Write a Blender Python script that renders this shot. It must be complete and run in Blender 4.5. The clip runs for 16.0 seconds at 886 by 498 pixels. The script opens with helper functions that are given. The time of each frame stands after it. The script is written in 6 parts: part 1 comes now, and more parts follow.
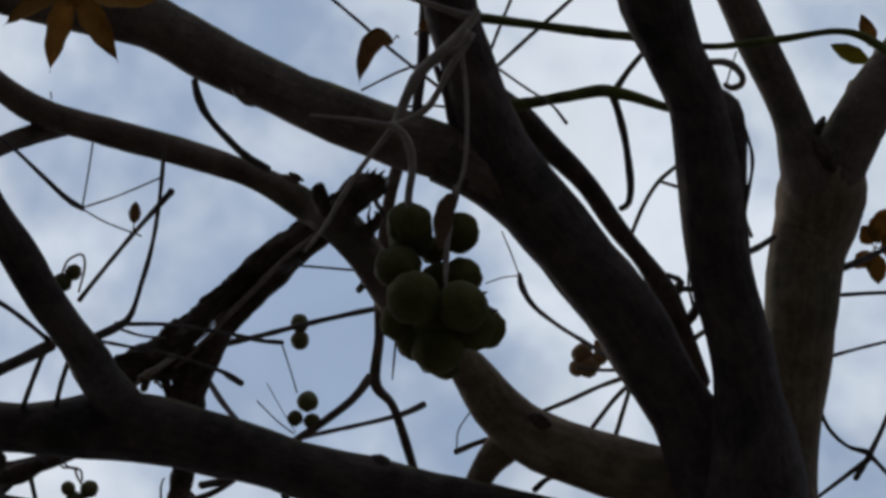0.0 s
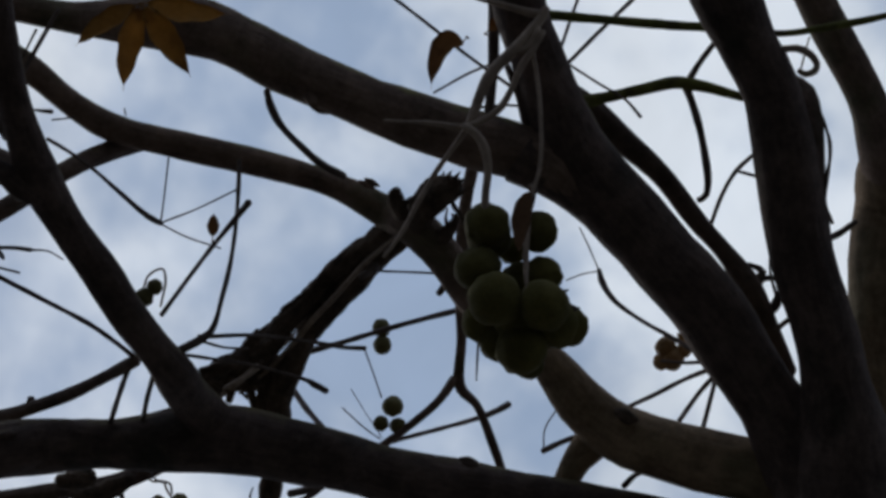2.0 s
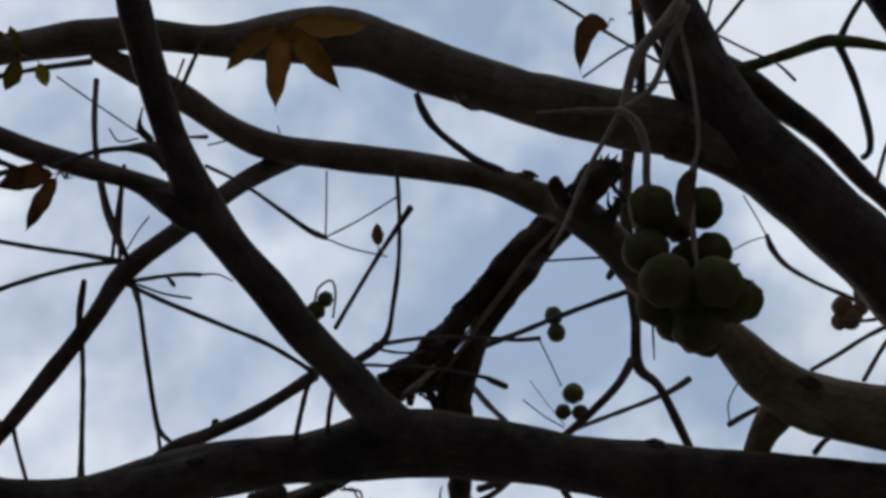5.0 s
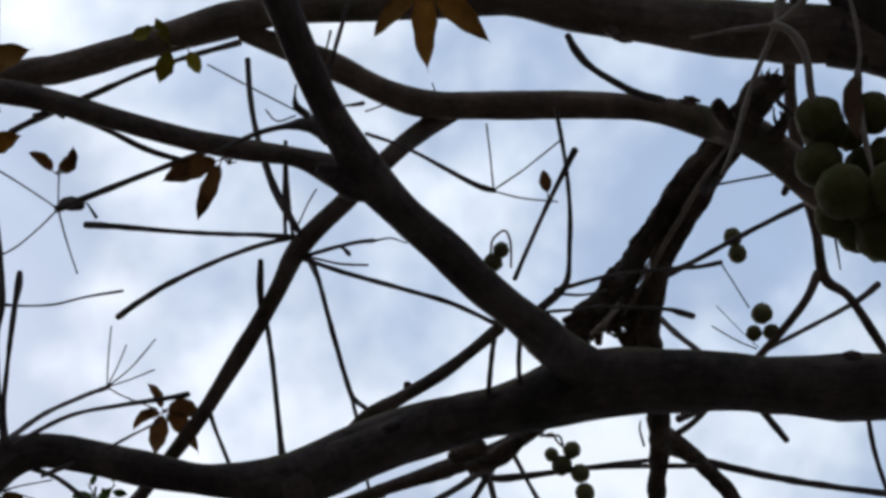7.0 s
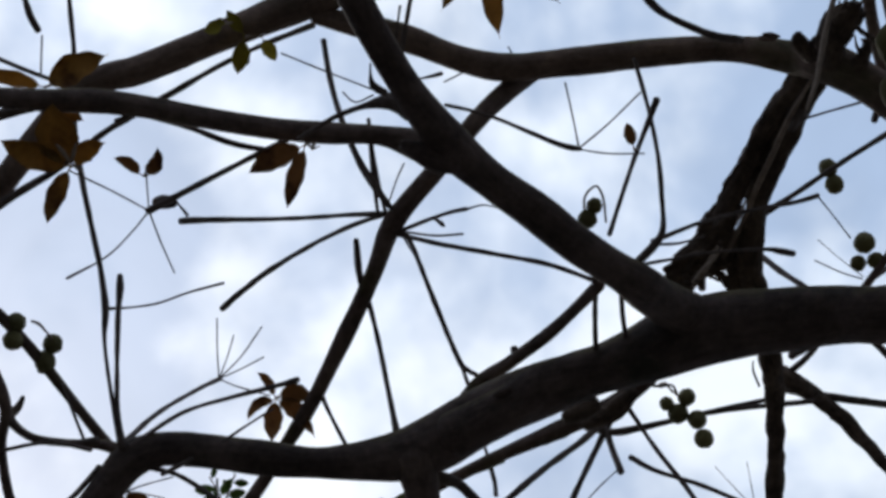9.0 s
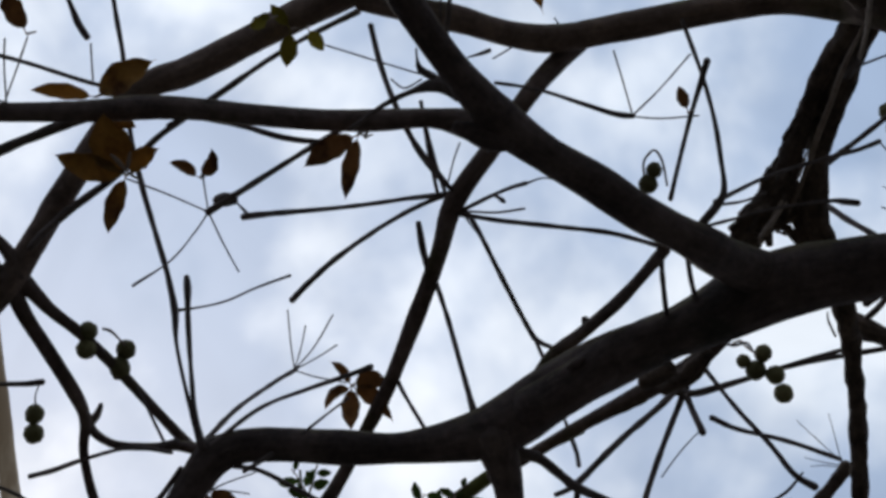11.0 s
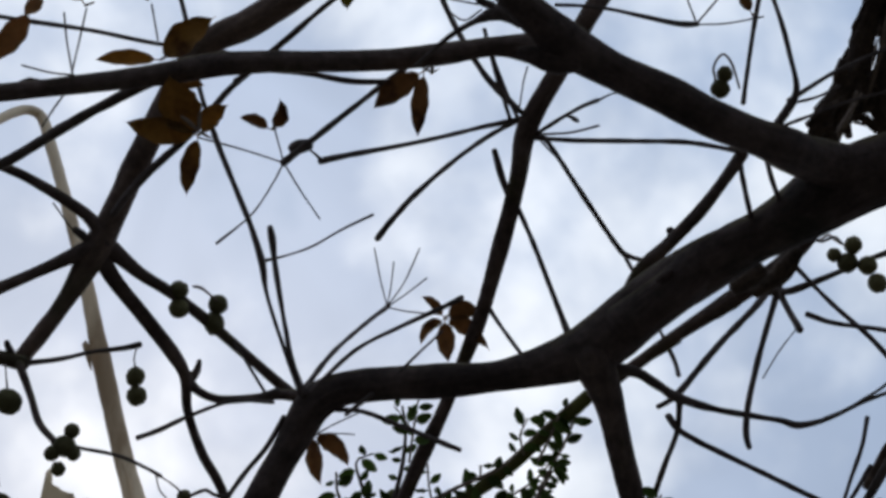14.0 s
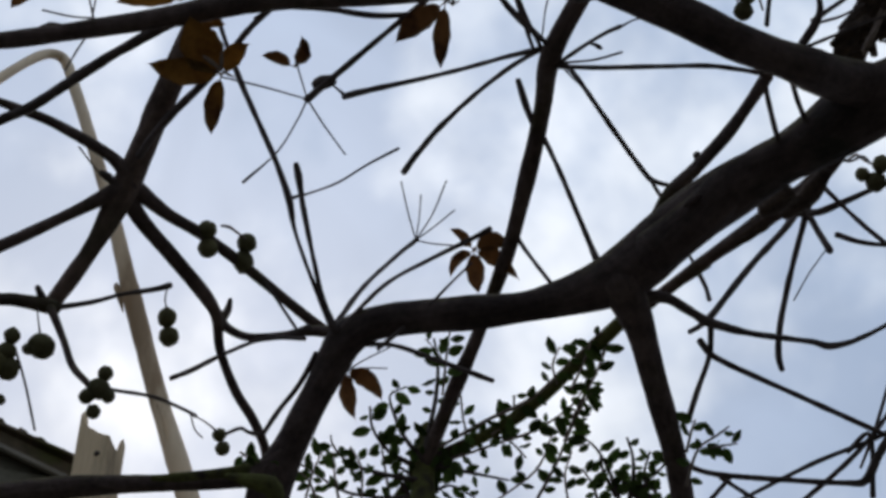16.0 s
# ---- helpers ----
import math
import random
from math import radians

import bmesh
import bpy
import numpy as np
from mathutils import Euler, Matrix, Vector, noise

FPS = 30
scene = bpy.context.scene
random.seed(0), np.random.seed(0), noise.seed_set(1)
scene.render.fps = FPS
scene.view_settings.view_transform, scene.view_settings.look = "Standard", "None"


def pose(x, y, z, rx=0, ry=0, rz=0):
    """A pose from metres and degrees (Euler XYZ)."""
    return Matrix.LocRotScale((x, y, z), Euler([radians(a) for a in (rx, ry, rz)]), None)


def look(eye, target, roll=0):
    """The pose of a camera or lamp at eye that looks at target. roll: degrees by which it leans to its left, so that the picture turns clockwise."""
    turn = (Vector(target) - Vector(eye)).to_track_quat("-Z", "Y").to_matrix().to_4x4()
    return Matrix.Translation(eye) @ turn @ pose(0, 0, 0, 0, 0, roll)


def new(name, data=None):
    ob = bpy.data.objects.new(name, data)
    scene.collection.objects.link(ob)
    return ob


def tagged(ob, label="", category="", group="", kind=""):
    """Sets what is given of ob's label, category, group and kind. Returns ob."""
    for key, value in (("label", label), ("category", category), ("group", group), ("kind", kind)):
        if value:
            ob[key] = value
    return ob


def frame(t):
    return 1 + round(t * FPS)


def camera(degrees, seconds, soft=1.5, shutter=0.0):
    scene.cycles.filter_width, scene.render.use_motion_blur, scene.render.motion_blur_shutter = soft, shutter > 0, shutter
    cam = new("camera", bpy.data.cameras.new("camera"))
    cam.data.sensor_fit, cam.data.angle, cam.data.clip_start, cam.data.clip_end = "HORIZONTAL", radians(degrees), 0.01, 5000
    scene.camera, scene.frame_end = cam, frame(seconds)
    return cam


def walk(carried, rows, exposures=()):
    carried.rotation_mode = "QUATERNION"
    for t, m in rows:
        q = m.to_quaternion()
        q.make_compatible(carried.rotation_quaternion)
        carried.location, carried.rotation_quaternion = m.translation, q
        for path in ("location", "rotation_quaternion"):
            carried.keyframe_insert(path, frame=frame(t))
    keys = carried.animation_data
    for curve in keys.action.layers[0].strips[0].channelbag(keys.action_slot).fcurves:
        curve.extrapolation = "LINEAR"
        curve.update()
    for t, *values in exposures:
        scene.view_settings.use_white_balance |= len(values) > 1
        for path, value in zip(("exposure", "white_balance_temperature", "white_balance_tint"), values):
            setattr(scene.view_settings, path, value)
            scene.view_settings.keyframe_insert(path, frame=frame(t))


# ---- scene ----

# ---------------------------------------------------------------- camera
cam = camera(23.31, 16.0, soft=3.4)
PATH = [
    (0, (0.0307, 0.0605, 1.3962), (1.8138, 4.2050, 10.3206), -2.85),
    (0.5, (0.0283, 0.0592, 1.4002), (1.7326, 4.2243, 10.3303), -2.49),
    (1, (0.0281, 0.0584, 1.3999), (1.6461, 4.2342, 10.3410), -2.09),
    (1.5, (0.0268, 0.0584, 1.4055), (1.5652, 4.2786, 10.3399), -1.66),
    (2, (0.0239, 0.0587, 1.4091), (1.4770, 4.3320, 10.3325), -1.25),
    (2.5, (0.0226, 0.0594, 1.4125), (1.3737, 4.3960, 10.3214), -0.72),
    (3, (0.0199, 0.0576, 1.4185), (1.2711, 4.4687, 10.3054), -0.26),
    (3.5, (0.0167, 0.0584, 1.4267), (1.1612, 4.5274, 10.2990), 0.18),
    (5.8, (-0.0070, 0.0096, 1.4741), (0.4686, 4.7268, 10.2787), 2.14),
    (6, (-0.0021, 0.0105, 1.4826), (0.3844, 4.7905, 10.2577), 2.43),
    (6.5, (-0.0018, 0.0085, 1.4933), (0.1854, 4.9223, 10.2008), 2.45),
    (7, (0.0000, 0.0000, 1.5000), (-0.0000, 4.9655, 10.1801), 2.55),
    (7.5, (0.0134, -0.0040, 1.5107), (-0.1516, 5.0243, 10.1530), 2.79),
    (8, (0.0233, -0.0121, 1.5161), (-0.2734, 5.0702, 10.1232), 2.64),
    (8.5, (0.0328, -0.0192, 1.5202), (-0.3781, 5.0938, 10.1044), 2.24),
    (9, (0.0430, -0.0253, 1.5301), (-0.4871, 5.1317, 10.0814), 1.90),
    (11.5, (0.0908, -0.0572, 1.5692), (-0.9019, 5.2272, 10.0007), 0.43),
    (12, (0.0999, -0.0663, 1.5733), (-0.9739, 5.2402, 9.9809), 0.09),
    (12.5, (0.1073, -0.0728, 1.5773), (-1.0574, 5.2962, 9.9330), -0.15),
    (13, (0.1082, -0.0754, 1.5849), (-1.1324, 5.3999, 9.8603), -0.69),
    (13.5, (0.1130, -0.0725, 1.5885), (-1.2190, 5.4669, 9.8068), -1.04),
    (14, (0.1180, -0.0783, 1.5855), (-1.2999, 5.4351, 9.8069), -1.12),
    (14.5, (0.1183, -0.0799, 1.5890), (-1.3412, 5.3935, 9.8298), -1.32),
    (15, (0.1170, -0.0831, 1.5906), (-1.3751, 5.4425, 9.7907), -1.50),
    (15.5, (0.1210, -0.0805, 1.5912), (-1.4374, 5.5559, 9.7031), -1.58),
    (16, (0.1222, -0.0783, 1.5904), (-1.5035, 5.6485, 9.6254), -1.72),
]
walk(cam, [(t, look(eye, target, roll)) for t, eye, target, roll in PATH],
     exposures=[(0, -0.07), (3.5, -0.13), (5.8, 0.14), (7, 0.33), (9, 0.42), (11.5, 0.22), (16, 0.22)])

# ---------------------------------------------------------------- sky and sun
SUN_WAY = (-0.321, 0.613, 0.722)
world = bpy.data.worlds.new("overcast_sky")
scene.world = world
world.use_nodes = True
wn, wl = world.node_tree.nodes, world.node_tree.links
wn.clear()
w_out = wn.new("ShaderNodeOutputWorld")
w_bg = wn.new("ShaderNodeBackground")
sky = wn.new("ShaderNodeTexSky")
sky.sky_type = "NISHITA"
sky.sun_disc = False
sky.sun_elevation = radians(47)
sky.sun_rotation = radians(332.3)
sky.air_density, sky.dust_density, sky.ozone_density = 1.0, 2.0, 1.5
cloud_big = wn.new("ShaderNodeTexNoise")
cloud_big.inputs["Scale"].default_value = 4.2
cloud_big.inputs["Detail"].default_value = 6.0
cloud_big.inputs["Roughness"].default_value = 0.52
cloud_big.inputs["Distortion"].default_value = 0.35
cloud_fine = wn.new("ShaderNodeTexNoise")
cloud_fine.inputs["Scale"].default_value = 13.0
cloud_fine.inputs["Detail"].default_value = 3.5
cloud_fine.inputs["Roughness"].default_value = 0.55
w_mix = wn.new("ShaderNodeMath")
w_mix.operation = "MULTIPLY_ADD"
w_mix.inputs[1].default_value = 0.7
cover = wn.new("ShaderNodeMapRange")
cover.inputs["From Min"].default_value = 0.68
cover.inputs["From Max"].default_value = 1.02
cover.interpolation_type = "SMOOTHSTEP"
bearing = wn.new("ShaderNodeTexCoord")
toward = wn.new("ShaderNodeVectorMath")
toward.operation = "DOT_PRODUCT"
toward.inputs[1].default_value = SUN_WAY
glow = wn.new("ShaderNodeMapRange")          # cloud is thicker with light towards the hidden sun
glow.inputs["From Min"].default_value, glow.inputs["From Max"].default_value = 0.895, 1.0
glow.inputs["To Min"].default_value, glow.inputs["To Max"].default_value = -0.045, 0.05
lit = wn.new("ShaderNodeMath")
lit.operation = "ADD"
wl.new(bearing.outputs["Generated"], toward.inputs[0])
wl.new(toward.outputs["Value"], glow.inputs["Value"])
veil = wn.new("ShaderNodeMix")
veil.data_type = "RGBA"
veil.inputs["A"].default_value = (3.1, 4.1, 5.75, 1)
veil.inputs["B"].default_value = (7.85, 8.5, 9.25, 1)
blend = wn.new("ShaderNodeMix")
blend.data_type = "RGBA"
blend.inputs["Factor"].default_value = 0.86
wl.new(cloud_fine.outputs["Fac"], w_mix.inputs[0])
wl.new(cloud_big.outputs["Fac"], w_mix.inputs[2])
wl.new(w_mix.outputs[0], lit.inputs[0])
wl.new(glow.outputs["Result"], lit.inputs[1])
# thicker and thinner banks of cloud: bearing, cosine of the half width, weight
total_cover = lit.outputs[0]
for way, rim, weight in (((0.322, 0.271, 0.907), 0.968, 0.15), ((0.158, 0.426, 0.891), 0.99, -0.08), ((-0.096, 0.676, 0.73), 0.985, -0.09), ((-0.072, 0.545, 0.835), 0.987, 0.07), ((0.119, 0.392, 0.912), 0.988, -0.09), ((-0.001, 0.551, 0.835), 0.99, 0.05), ((-0.216, 0.497, 0.84), 0.9972, -0.22), ((-0.191, 0.479, 0.857), 0.999, -0.08)):
    bank = wn.new("ShaderNodeVectorMath")
    bank.operation = "DOT_PRODUCT"
    bank.inputs[1].default_value = way
    thick = wn.new("ShaderNodeMapRange")
    thick.inputs["From Min"].default_value = rim
    thick.inputs["To Max"].default_value = weight
    thick.interpolation_type = "SMOOTHSTEP"
    heavier = wn.new("ShaderNodeMath")
    heavier.operation = "ADD"
    wl.new(bearing.outputs["Generated"], bank.inputs[0])
    wl.new(bank.outputs["Value"], thick.inputs["Value"])
    wl.new(total_cover, heavier.inputs[0])
    wl.new(thick.outputs["Result"], heavier.inputs[1])
    total_cover = heavier.outputs[0]
wl.new(total_cover, cover.inputs["Value"])
wl.new(cover.outputs["Result"], veil.inputs["Factor"])
wl.new(sky.outputs["Color"], blend.inputs["A"])
wl.new(veil.outputs["Result"], blend.inputs["B"])
# an overcast sky is brightest overhead and falls off to the horizon
height = wn.new("ShaderNodeSeparateXYZ")
fall = wn.new("ShaderNodeMapRange")
fall.inputs["From Max"].default_value = 0.85
fall.inputs["To Min"].default_value = 0.25
strength = wn.new("ShaderNodeMath")
strength.operation = "MULTIPLY"
strength.inputs[1].default_value = 0.1
wl.new(bearing.outputs["Generated"], height.inputs[0])
wl.new(height.outputs["Z"], fall.inputs["Value"])
wl.new(fall.outputs["Result"], strength.inputs[0])
# thin wisps that run across the cloud
wisp = wn.new("ShaderNodeTexNoise")
wisp.inputs["Scale"].default_value, wisp.inputs["Detail"].default_value, wisp.inputs["Roughness"].default_value, wisp.inputs["Distortion"].default_value = 12.0, 4.0, 0.45, 1.1
wisp_light = wn.new("ShaderNodeMapRange")
wisp_light.inputs["From Min"].default_value, wisp_light.inputs["From Max"].default_value = 0.32, 0.68
wisp_light.inputs["To Min"].default_value, wisp_light.inputs["To Max"].default_value = 0.95, 1.06
veined = wn.new("ShaderNodeMath")
veined.operation = "MULTIPLY"
wl.new(bearing.outputs["Generated"], wisp.inputs["Vector"])
wl.new(wisp.outputs["Fac"], wisp_light.inputs["Value"])
wl.new(strength.outputs[0], veined.inputs[0])
wl.new(wisp_light.outputs["Result"], veined.inputs[1])
wl.new(veined.outputs[0], w_bg.inputs["Strength"])
# one blue-grey gap low in the cloud, with a ragged edge
gap_way = wn.new("ShaderNodeVectorMath")
gap_way.operation = "DOT_PRODUCT"
gap_way.inputs[1].default_value = (-0.223, 0.506, 0.833)
ragged = wn.new("ShaderNodeMath")
ragged.operation = "MULTIPLY_ADD"
ragged.inputs[1].default_value = 0.002
gap = wn.new("ShaderNodeMapRange")
gap.inputs["From Min"].default_value, gap.inputs["From Max"].default_value = 1.0003, 1.0012
gap.inputs["To Max"].default_value = 0.85
gap.interpolation_type = "SMOOTHSTEP"
clearing = wn.new("ShaderNodeMix")
clearing.data_type, clearing.blend_type = "RGBA", "MULTIPLY"
clearing.inputs["B"].default_value = (0.46, 0.57, 0.66, 1)
wl.new(bearing.outputs["Generated"], gap_way.inputs[0])
wl.new(cloud_fine.outputs["Fac"], ragged.inputs[0])
wl.new(gap_way.outputs["Value"], ragged.inputs[2])
wl.new(ragged.outputs[0], gap.inputs["Value"])
wl.new(gap.outputs["Result"], clearing.inputs["Factor"])
wl.new(blend.outputs["Result"], clearing.inputs["A"])
wl.new(clearing.outputs["Result"], w_bg.inputs["Color"])
wl.new(w_bg.outputs[0], w_out.inputs["Surface"])

sun_data = bpy.data.lights.new("sun", "SUN")
sun_data.energy, sun_data.angle, sun_data.color = 0.8, radians(14), (1.0, 0.96, 0.9)
sun_ob = new("sun", sun_data)
sun_ob.matrix_world = look(Vector(SUN_WAY) * 20, (0, 0, 0))


# ---------------------------------------------------------------- materials
def surface(name, dark, light, rough=0.85, scale=9.0, fine=60.0, bump=0.35, stretch=(1, 1, 1), patch=None, patch_size=2.5,
            patch_cut=(0.52, 0.66), through_light=0.0, sheen=0.0, per_object=0.0, depth=0.01, streaks=0.0, top_moss=None):
    """A rough natural surface: two tones mixed by broad and fine noise, with patches (moss, lichen, stain) and a fine relief."""
    m = bpy.data.materials.new(name)
    m.use_nodes = True
    n, l = m.node_tree.nodes, m.node_tree.links
    b = n["Principled BSDF"]
    b.inputs["Roughness"].default_value = rough
    b.inputs["Specular IOR Level"].default_value = 0.12
    co = n.new("ShaderNodeTexCoord")
    mp = n.new("ShaderNodeMapping")
    mp.inputs["Scale"].default_value = stretch
    l.new(co.outputs["Object"], mp.inputs["Vector"])

    def noise_of(size, detail=5.0, rough_=0.6, kind="ShaderNodeTexNoise"):
        t = n.new(kind)
        t.inputs["Scale"].default_value = size
        t.inputs["Detail"].default_value = detail
        t.inputs["Roughness"].default_value = rough_
        l.new(mp.outputs["Vector"], t.inputs["Vector"])
        return t

    broad, grain = noise_of(scale), noise_of(fine, 6.0, 0.65)
    mix = n.new("ShaderNodeMath")
    mix.operation = "MULTIPLY_ADD"
    mix.inputs[1].default_value = 0.55
    l.new(grain.outputs["Fac"], mix.inputs[0])
    l.new(broad.outputs["Fac"], mix.inputs[2])
    ramp = n.new("ShaderNodeMapRange")
    ramp.inputs["From Min"].default_value, ramp.inputs["From Max"].default_value = 0.55, 1.0
    l.new(mix.outputs[0], ramp.inputs["Value"])
    col = n.new("ShaderNodeMix")
    col.data_type = "RGBA"
    col.inputs["A"].default_value, col.inputs["B"].default_value = (*dark, 1), (*light, 1)
    l.new(ramp.outputs["Result"], col.inputs["Factor"])
    out = col.outputs["Result"]
    if patch:
        pt = noise_of(patch_size, 6.0, 0.62)
        pr = n.new("ShaderNodeMapRange")
        pr.inputs["From Min"].default_value, pr.inputs["From Max"].default_value = patch_cut
        l.new(pt.outputs["Fac"], pr.inputs["Value"])
        pc = n.new("ShaderNodeMix")
        pc.data_type = "RGBA"
        pc.inputs["B"].default_value = (*patch, 1)
        l.new(pr.outputs["Result"], pc.inputs["Factor"])
        l.new(out, pc.inputs["A"])
        out = pc.outputs["Result"]
    if per_object:
        info = n.new("ShaderNodeObjectInfo")
        hv = n.new("ShaderNodeHueSaturation")
        vr = n.new("ShaderNodeMapRange")
        vr.inputs["To Min"].default_value, vr.inputs["To Max"].default_value = 1 - per_object, 1 + per_object
        l.new(info.outputs["Random"], vr.inputs["Value"])
        l.new(vr.outputs["Result"], hv.inputs["Value"])
        l.new(out, hv.inputs["Color"])
        out = hv.outputs["Color"]
    if top_moss:
        # moss and algae on the sides that face the rain
        geo = n.new("ShaderNodeNewGeometry")
        sep = n.new("ShaderNodeSeparateXYZ")
        l.new(geo.outputs["Normal"], sep.inputs[0])
        tn = noise_of(16.0, 5.0, 0.6)
        ta = n.new("ShaderNodeMath")
        ta.operation = "MULTIPLY_ADD"
        ta.inputs[1].default_value = 1.6
        l.new(tn.outputs["Fac"], ta.inputs[0])
        l.new(sep.outputs["Z"], ta.inputs[2])
        tr_ = n.new("ShaderNodeMapRange")
        tr_.inputs["From Min"].default_value, tr_.inputs["From Max"].default_value = 0.7, 1.2
        l.new(ta.outputs[0], tr_.inputs["Value"])
        tm = n.new("ShaderNodeMix")
        tm.data_type = "RGBA"
        tm.inputs["B"].default_value = (*top_moss, 1)
        l.new(tr_.outputs["Result"], tm.inputs["Factor"])
        l.new(out, tm.inputs["A"])
        out = tm.outputs["Result"]
    relief = mix.outputs[0]
    if streaks:
        # wrinkles that run with the branch, and rings and scars across it
        at = n.new("ShaderNodeAttribute")
        at.attribute_name = "grain"
        marks = []
        for size, squeeze, detail in ((70.0, (1, 1, 0.16), 5.0), (18.0, (0.9, 0.9, 1.1), 5.0), (11.0, (1, 1, 0.6), 3.0)):
            gm = n.new("ShaderNodeMapping")
            gm.inputs["Scale"].default_value = squeeze
            gt = n.new("ShaderNodeTexNoise")
            gt.inputs["Scale"].default_value, gt.inputs["Detail"].default_value, gt.inputs["Roughness"].default_value = size, detail, 0.65
            l.new(at.outputs["Vector"], gm.inputs["Vector"])
            l.new(gm.outputs["Vector"], gt.inputs["Vector"])
            marks.append(gt.outputs["Fac"])
        total = n.new("ShaderNodeMath")
        total.operation = "ADD"
        l.new(marks[0], total.inputs[0])
        l.new(marks[1], total.inputs[1])
        both = n.new("ShaderNodeMath")
        both.operation = "ADD"
        l.new(total.outputs[0], both.inputs[0])
        l.new(marks[2], both.inputs[1])
        sr = n.new("ShaderNodeMapRange")
        sr.inputs["From Min"].default_value, sr.inputs["From Max"].default_value = 1.1, 1.85
        sr.inputs["To Min"].default_value, sr.inputs["To Max"].default_value = 1 - streaks, 1 + streaks
        l.new(both.outputs[0], sr.inputs["Value"])
        tone = n.new("ShaderNodeHueSaturation")
        l.new(sr.outputs["Result"], tone.inputs["Value"])
        l.new(out, tone.inputs["Color"])
        out = tone.outputs["Color"]
        rl = n.new("ShaderNodeMath")
        rl.operation = "ADD"
        l.new(both.outputs[0], rl.inputs[0])
        l.new(mix.outputs[0], rl.inputs[1])
        relief = rl.outputs[0]
    l.new(out, b.inputs["Base Color"])
    if bump:
        bp = n.new("ShaderNodeBump")
        bp.inputs["Strength"].default_value, bp.inputs["Distance"].default_value = bump, depth
        l.new(relief, bp.inputs["Height"])
        l.new(bp.outputs["Normal"], b.inputs["Normal"])
    if sheen:
        b.inputs["Sheen Weight"].default_value = sheen
        b.inputs["Sheen Roughness"].default_value = 0.5
    if through_light:
        tr = n.new("ShaderNodeBsdfTranslucent")
        l.new(out, tr.inputs["Color"])
        ms = n.new("ShaderNodeMixShader")
        ms.inputs["Fac"].default_value = through_light
        l.new(b.outputs[0], ms.inputs[1])
        l.new(tr.outputs[0], ms.inputs[2])
        l.new(ms.outputs[0], n["Material Output"].inputs["Surface"])
    return m


# limb bark in steps of tone that partly stand for how much light falls
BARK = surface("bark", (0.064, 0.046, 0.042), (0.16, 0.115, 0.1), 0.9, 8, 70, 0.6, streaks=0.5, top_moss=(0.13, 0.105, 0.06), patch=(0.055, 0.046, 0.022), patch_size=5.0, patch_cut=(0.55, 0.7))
# near-black copy: the deep shade on limbs by the trunk, put into the colour
SHADED_BARK = surface("shaded_bark", (0.054, 0.039, 0.036), (0.118, 0.085, 0.076), 0.85, 8, 70, 0.65, streaks=0.42, top_moss=(0.115, 0.092, 0.054), patch=(0.034, 0.03, 0.025), patch_size=5.0, patch_cut=(0.55, 0.7))
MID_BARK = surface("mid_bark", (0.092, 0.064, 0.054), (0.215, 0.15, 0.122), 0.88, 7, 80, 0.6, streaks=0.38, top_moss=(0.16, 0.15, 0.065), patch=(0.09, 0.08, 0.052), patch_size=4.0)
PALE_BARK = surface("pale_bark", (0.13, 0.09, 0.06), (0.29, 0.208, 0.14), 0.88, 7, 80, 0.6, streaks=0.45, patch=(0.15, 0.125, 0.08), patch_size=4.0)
TWIG = surface("twig_bark", (0.06, 0.047, 0.044), (0.145, 0.113, 0.102), 0.85, 14, 110, 0.4, streaks=0.4)
DEAD = surface("dead_wood", (0.048, 0.036, 0.031), (0.16, 0.117, 0.092), 0.95, 16, 90, 1.0, depth=0.02, streaks=0.75)
STALK = surface("dry_stalk", (0.19, 0.145, 0.12), (0.36, 0.285, 0.235), 0.85, 20, 90, 0.3)
FRUIT = surface("green_fruit", (0.055, 0.047, 0.015), (0.118, 0.1, 0.032), 0.9, 12, 160, 0.35, sheen=0.04, per_object=0.2, depth=0.004)
SMALL_FRUIT = surface("small_green_fruit", (0.085, 0.078, 0.036), (0.175, 0.155, 0.075), 0.85, 14, 160, 0.35, sheen=0.05, per_object=0.25, depth=0.004)
DRY_FRUIT = surface("dry_fruit", (0.14, 0.08, 0.042), (0.28, 0.17, 0.085), 0.8, 18, 120, 0.4, per_object=0.2)
MOSS = surface("mossy_bark", (0.07, 0.065, 0.028), (0.17, 0.175, 0.055), 0.95, 20, 90, 0.7, patch=(0.06, 0.047, 0.034), patch_size=12)
LEAVES = {
    "amber": surface("amber_leaf", (0.26, 0.148, 0.046), (0.43, 0.258, 0.082), 0.6, 14, 90, 0.2, through_light=0.5, per_object=0.18, patch=(0.15, 0.07, 0.03), patch_size=9),
    "brown": surface("brown_leaf", (0.21, 0.115, 0.052), (0.35, 0.205, 0.098), 0.65, 14, 90, 0.2, through_light=0.45, per_object=0.2, patch=(0.1, 0.05, 0.03), patch_size=9),
    "dry": surface("dry_bract", (0.15, 0.085, 0.055), (0.26, 0.155, 0.1), 0.8, 14, 90, 0.2, through_light=0.25, per_object=0.1),
    "olive": surface("olive_leaf", (0.22, 0.18, 0.03), (0.36, 0.31, 0.06), 0.6, 14, 90, 0.2, through_light=0.42, per_object=0.2),
    "green": surface("green_leaf", (0.085, 0.135, 0.042), (0.18, 0.26, 0.08), 0.5, 14, 90, 0.15, through_light=0.42, per_object=0.5),
}
TILE = surface("mossy_roof", (0.07, 0.052, 0.032), (0.165, 0.125, 0.075), 0.92, 6, 50, 0.6, patch=(0.075, 0.07, 0.026), patch_size=7)
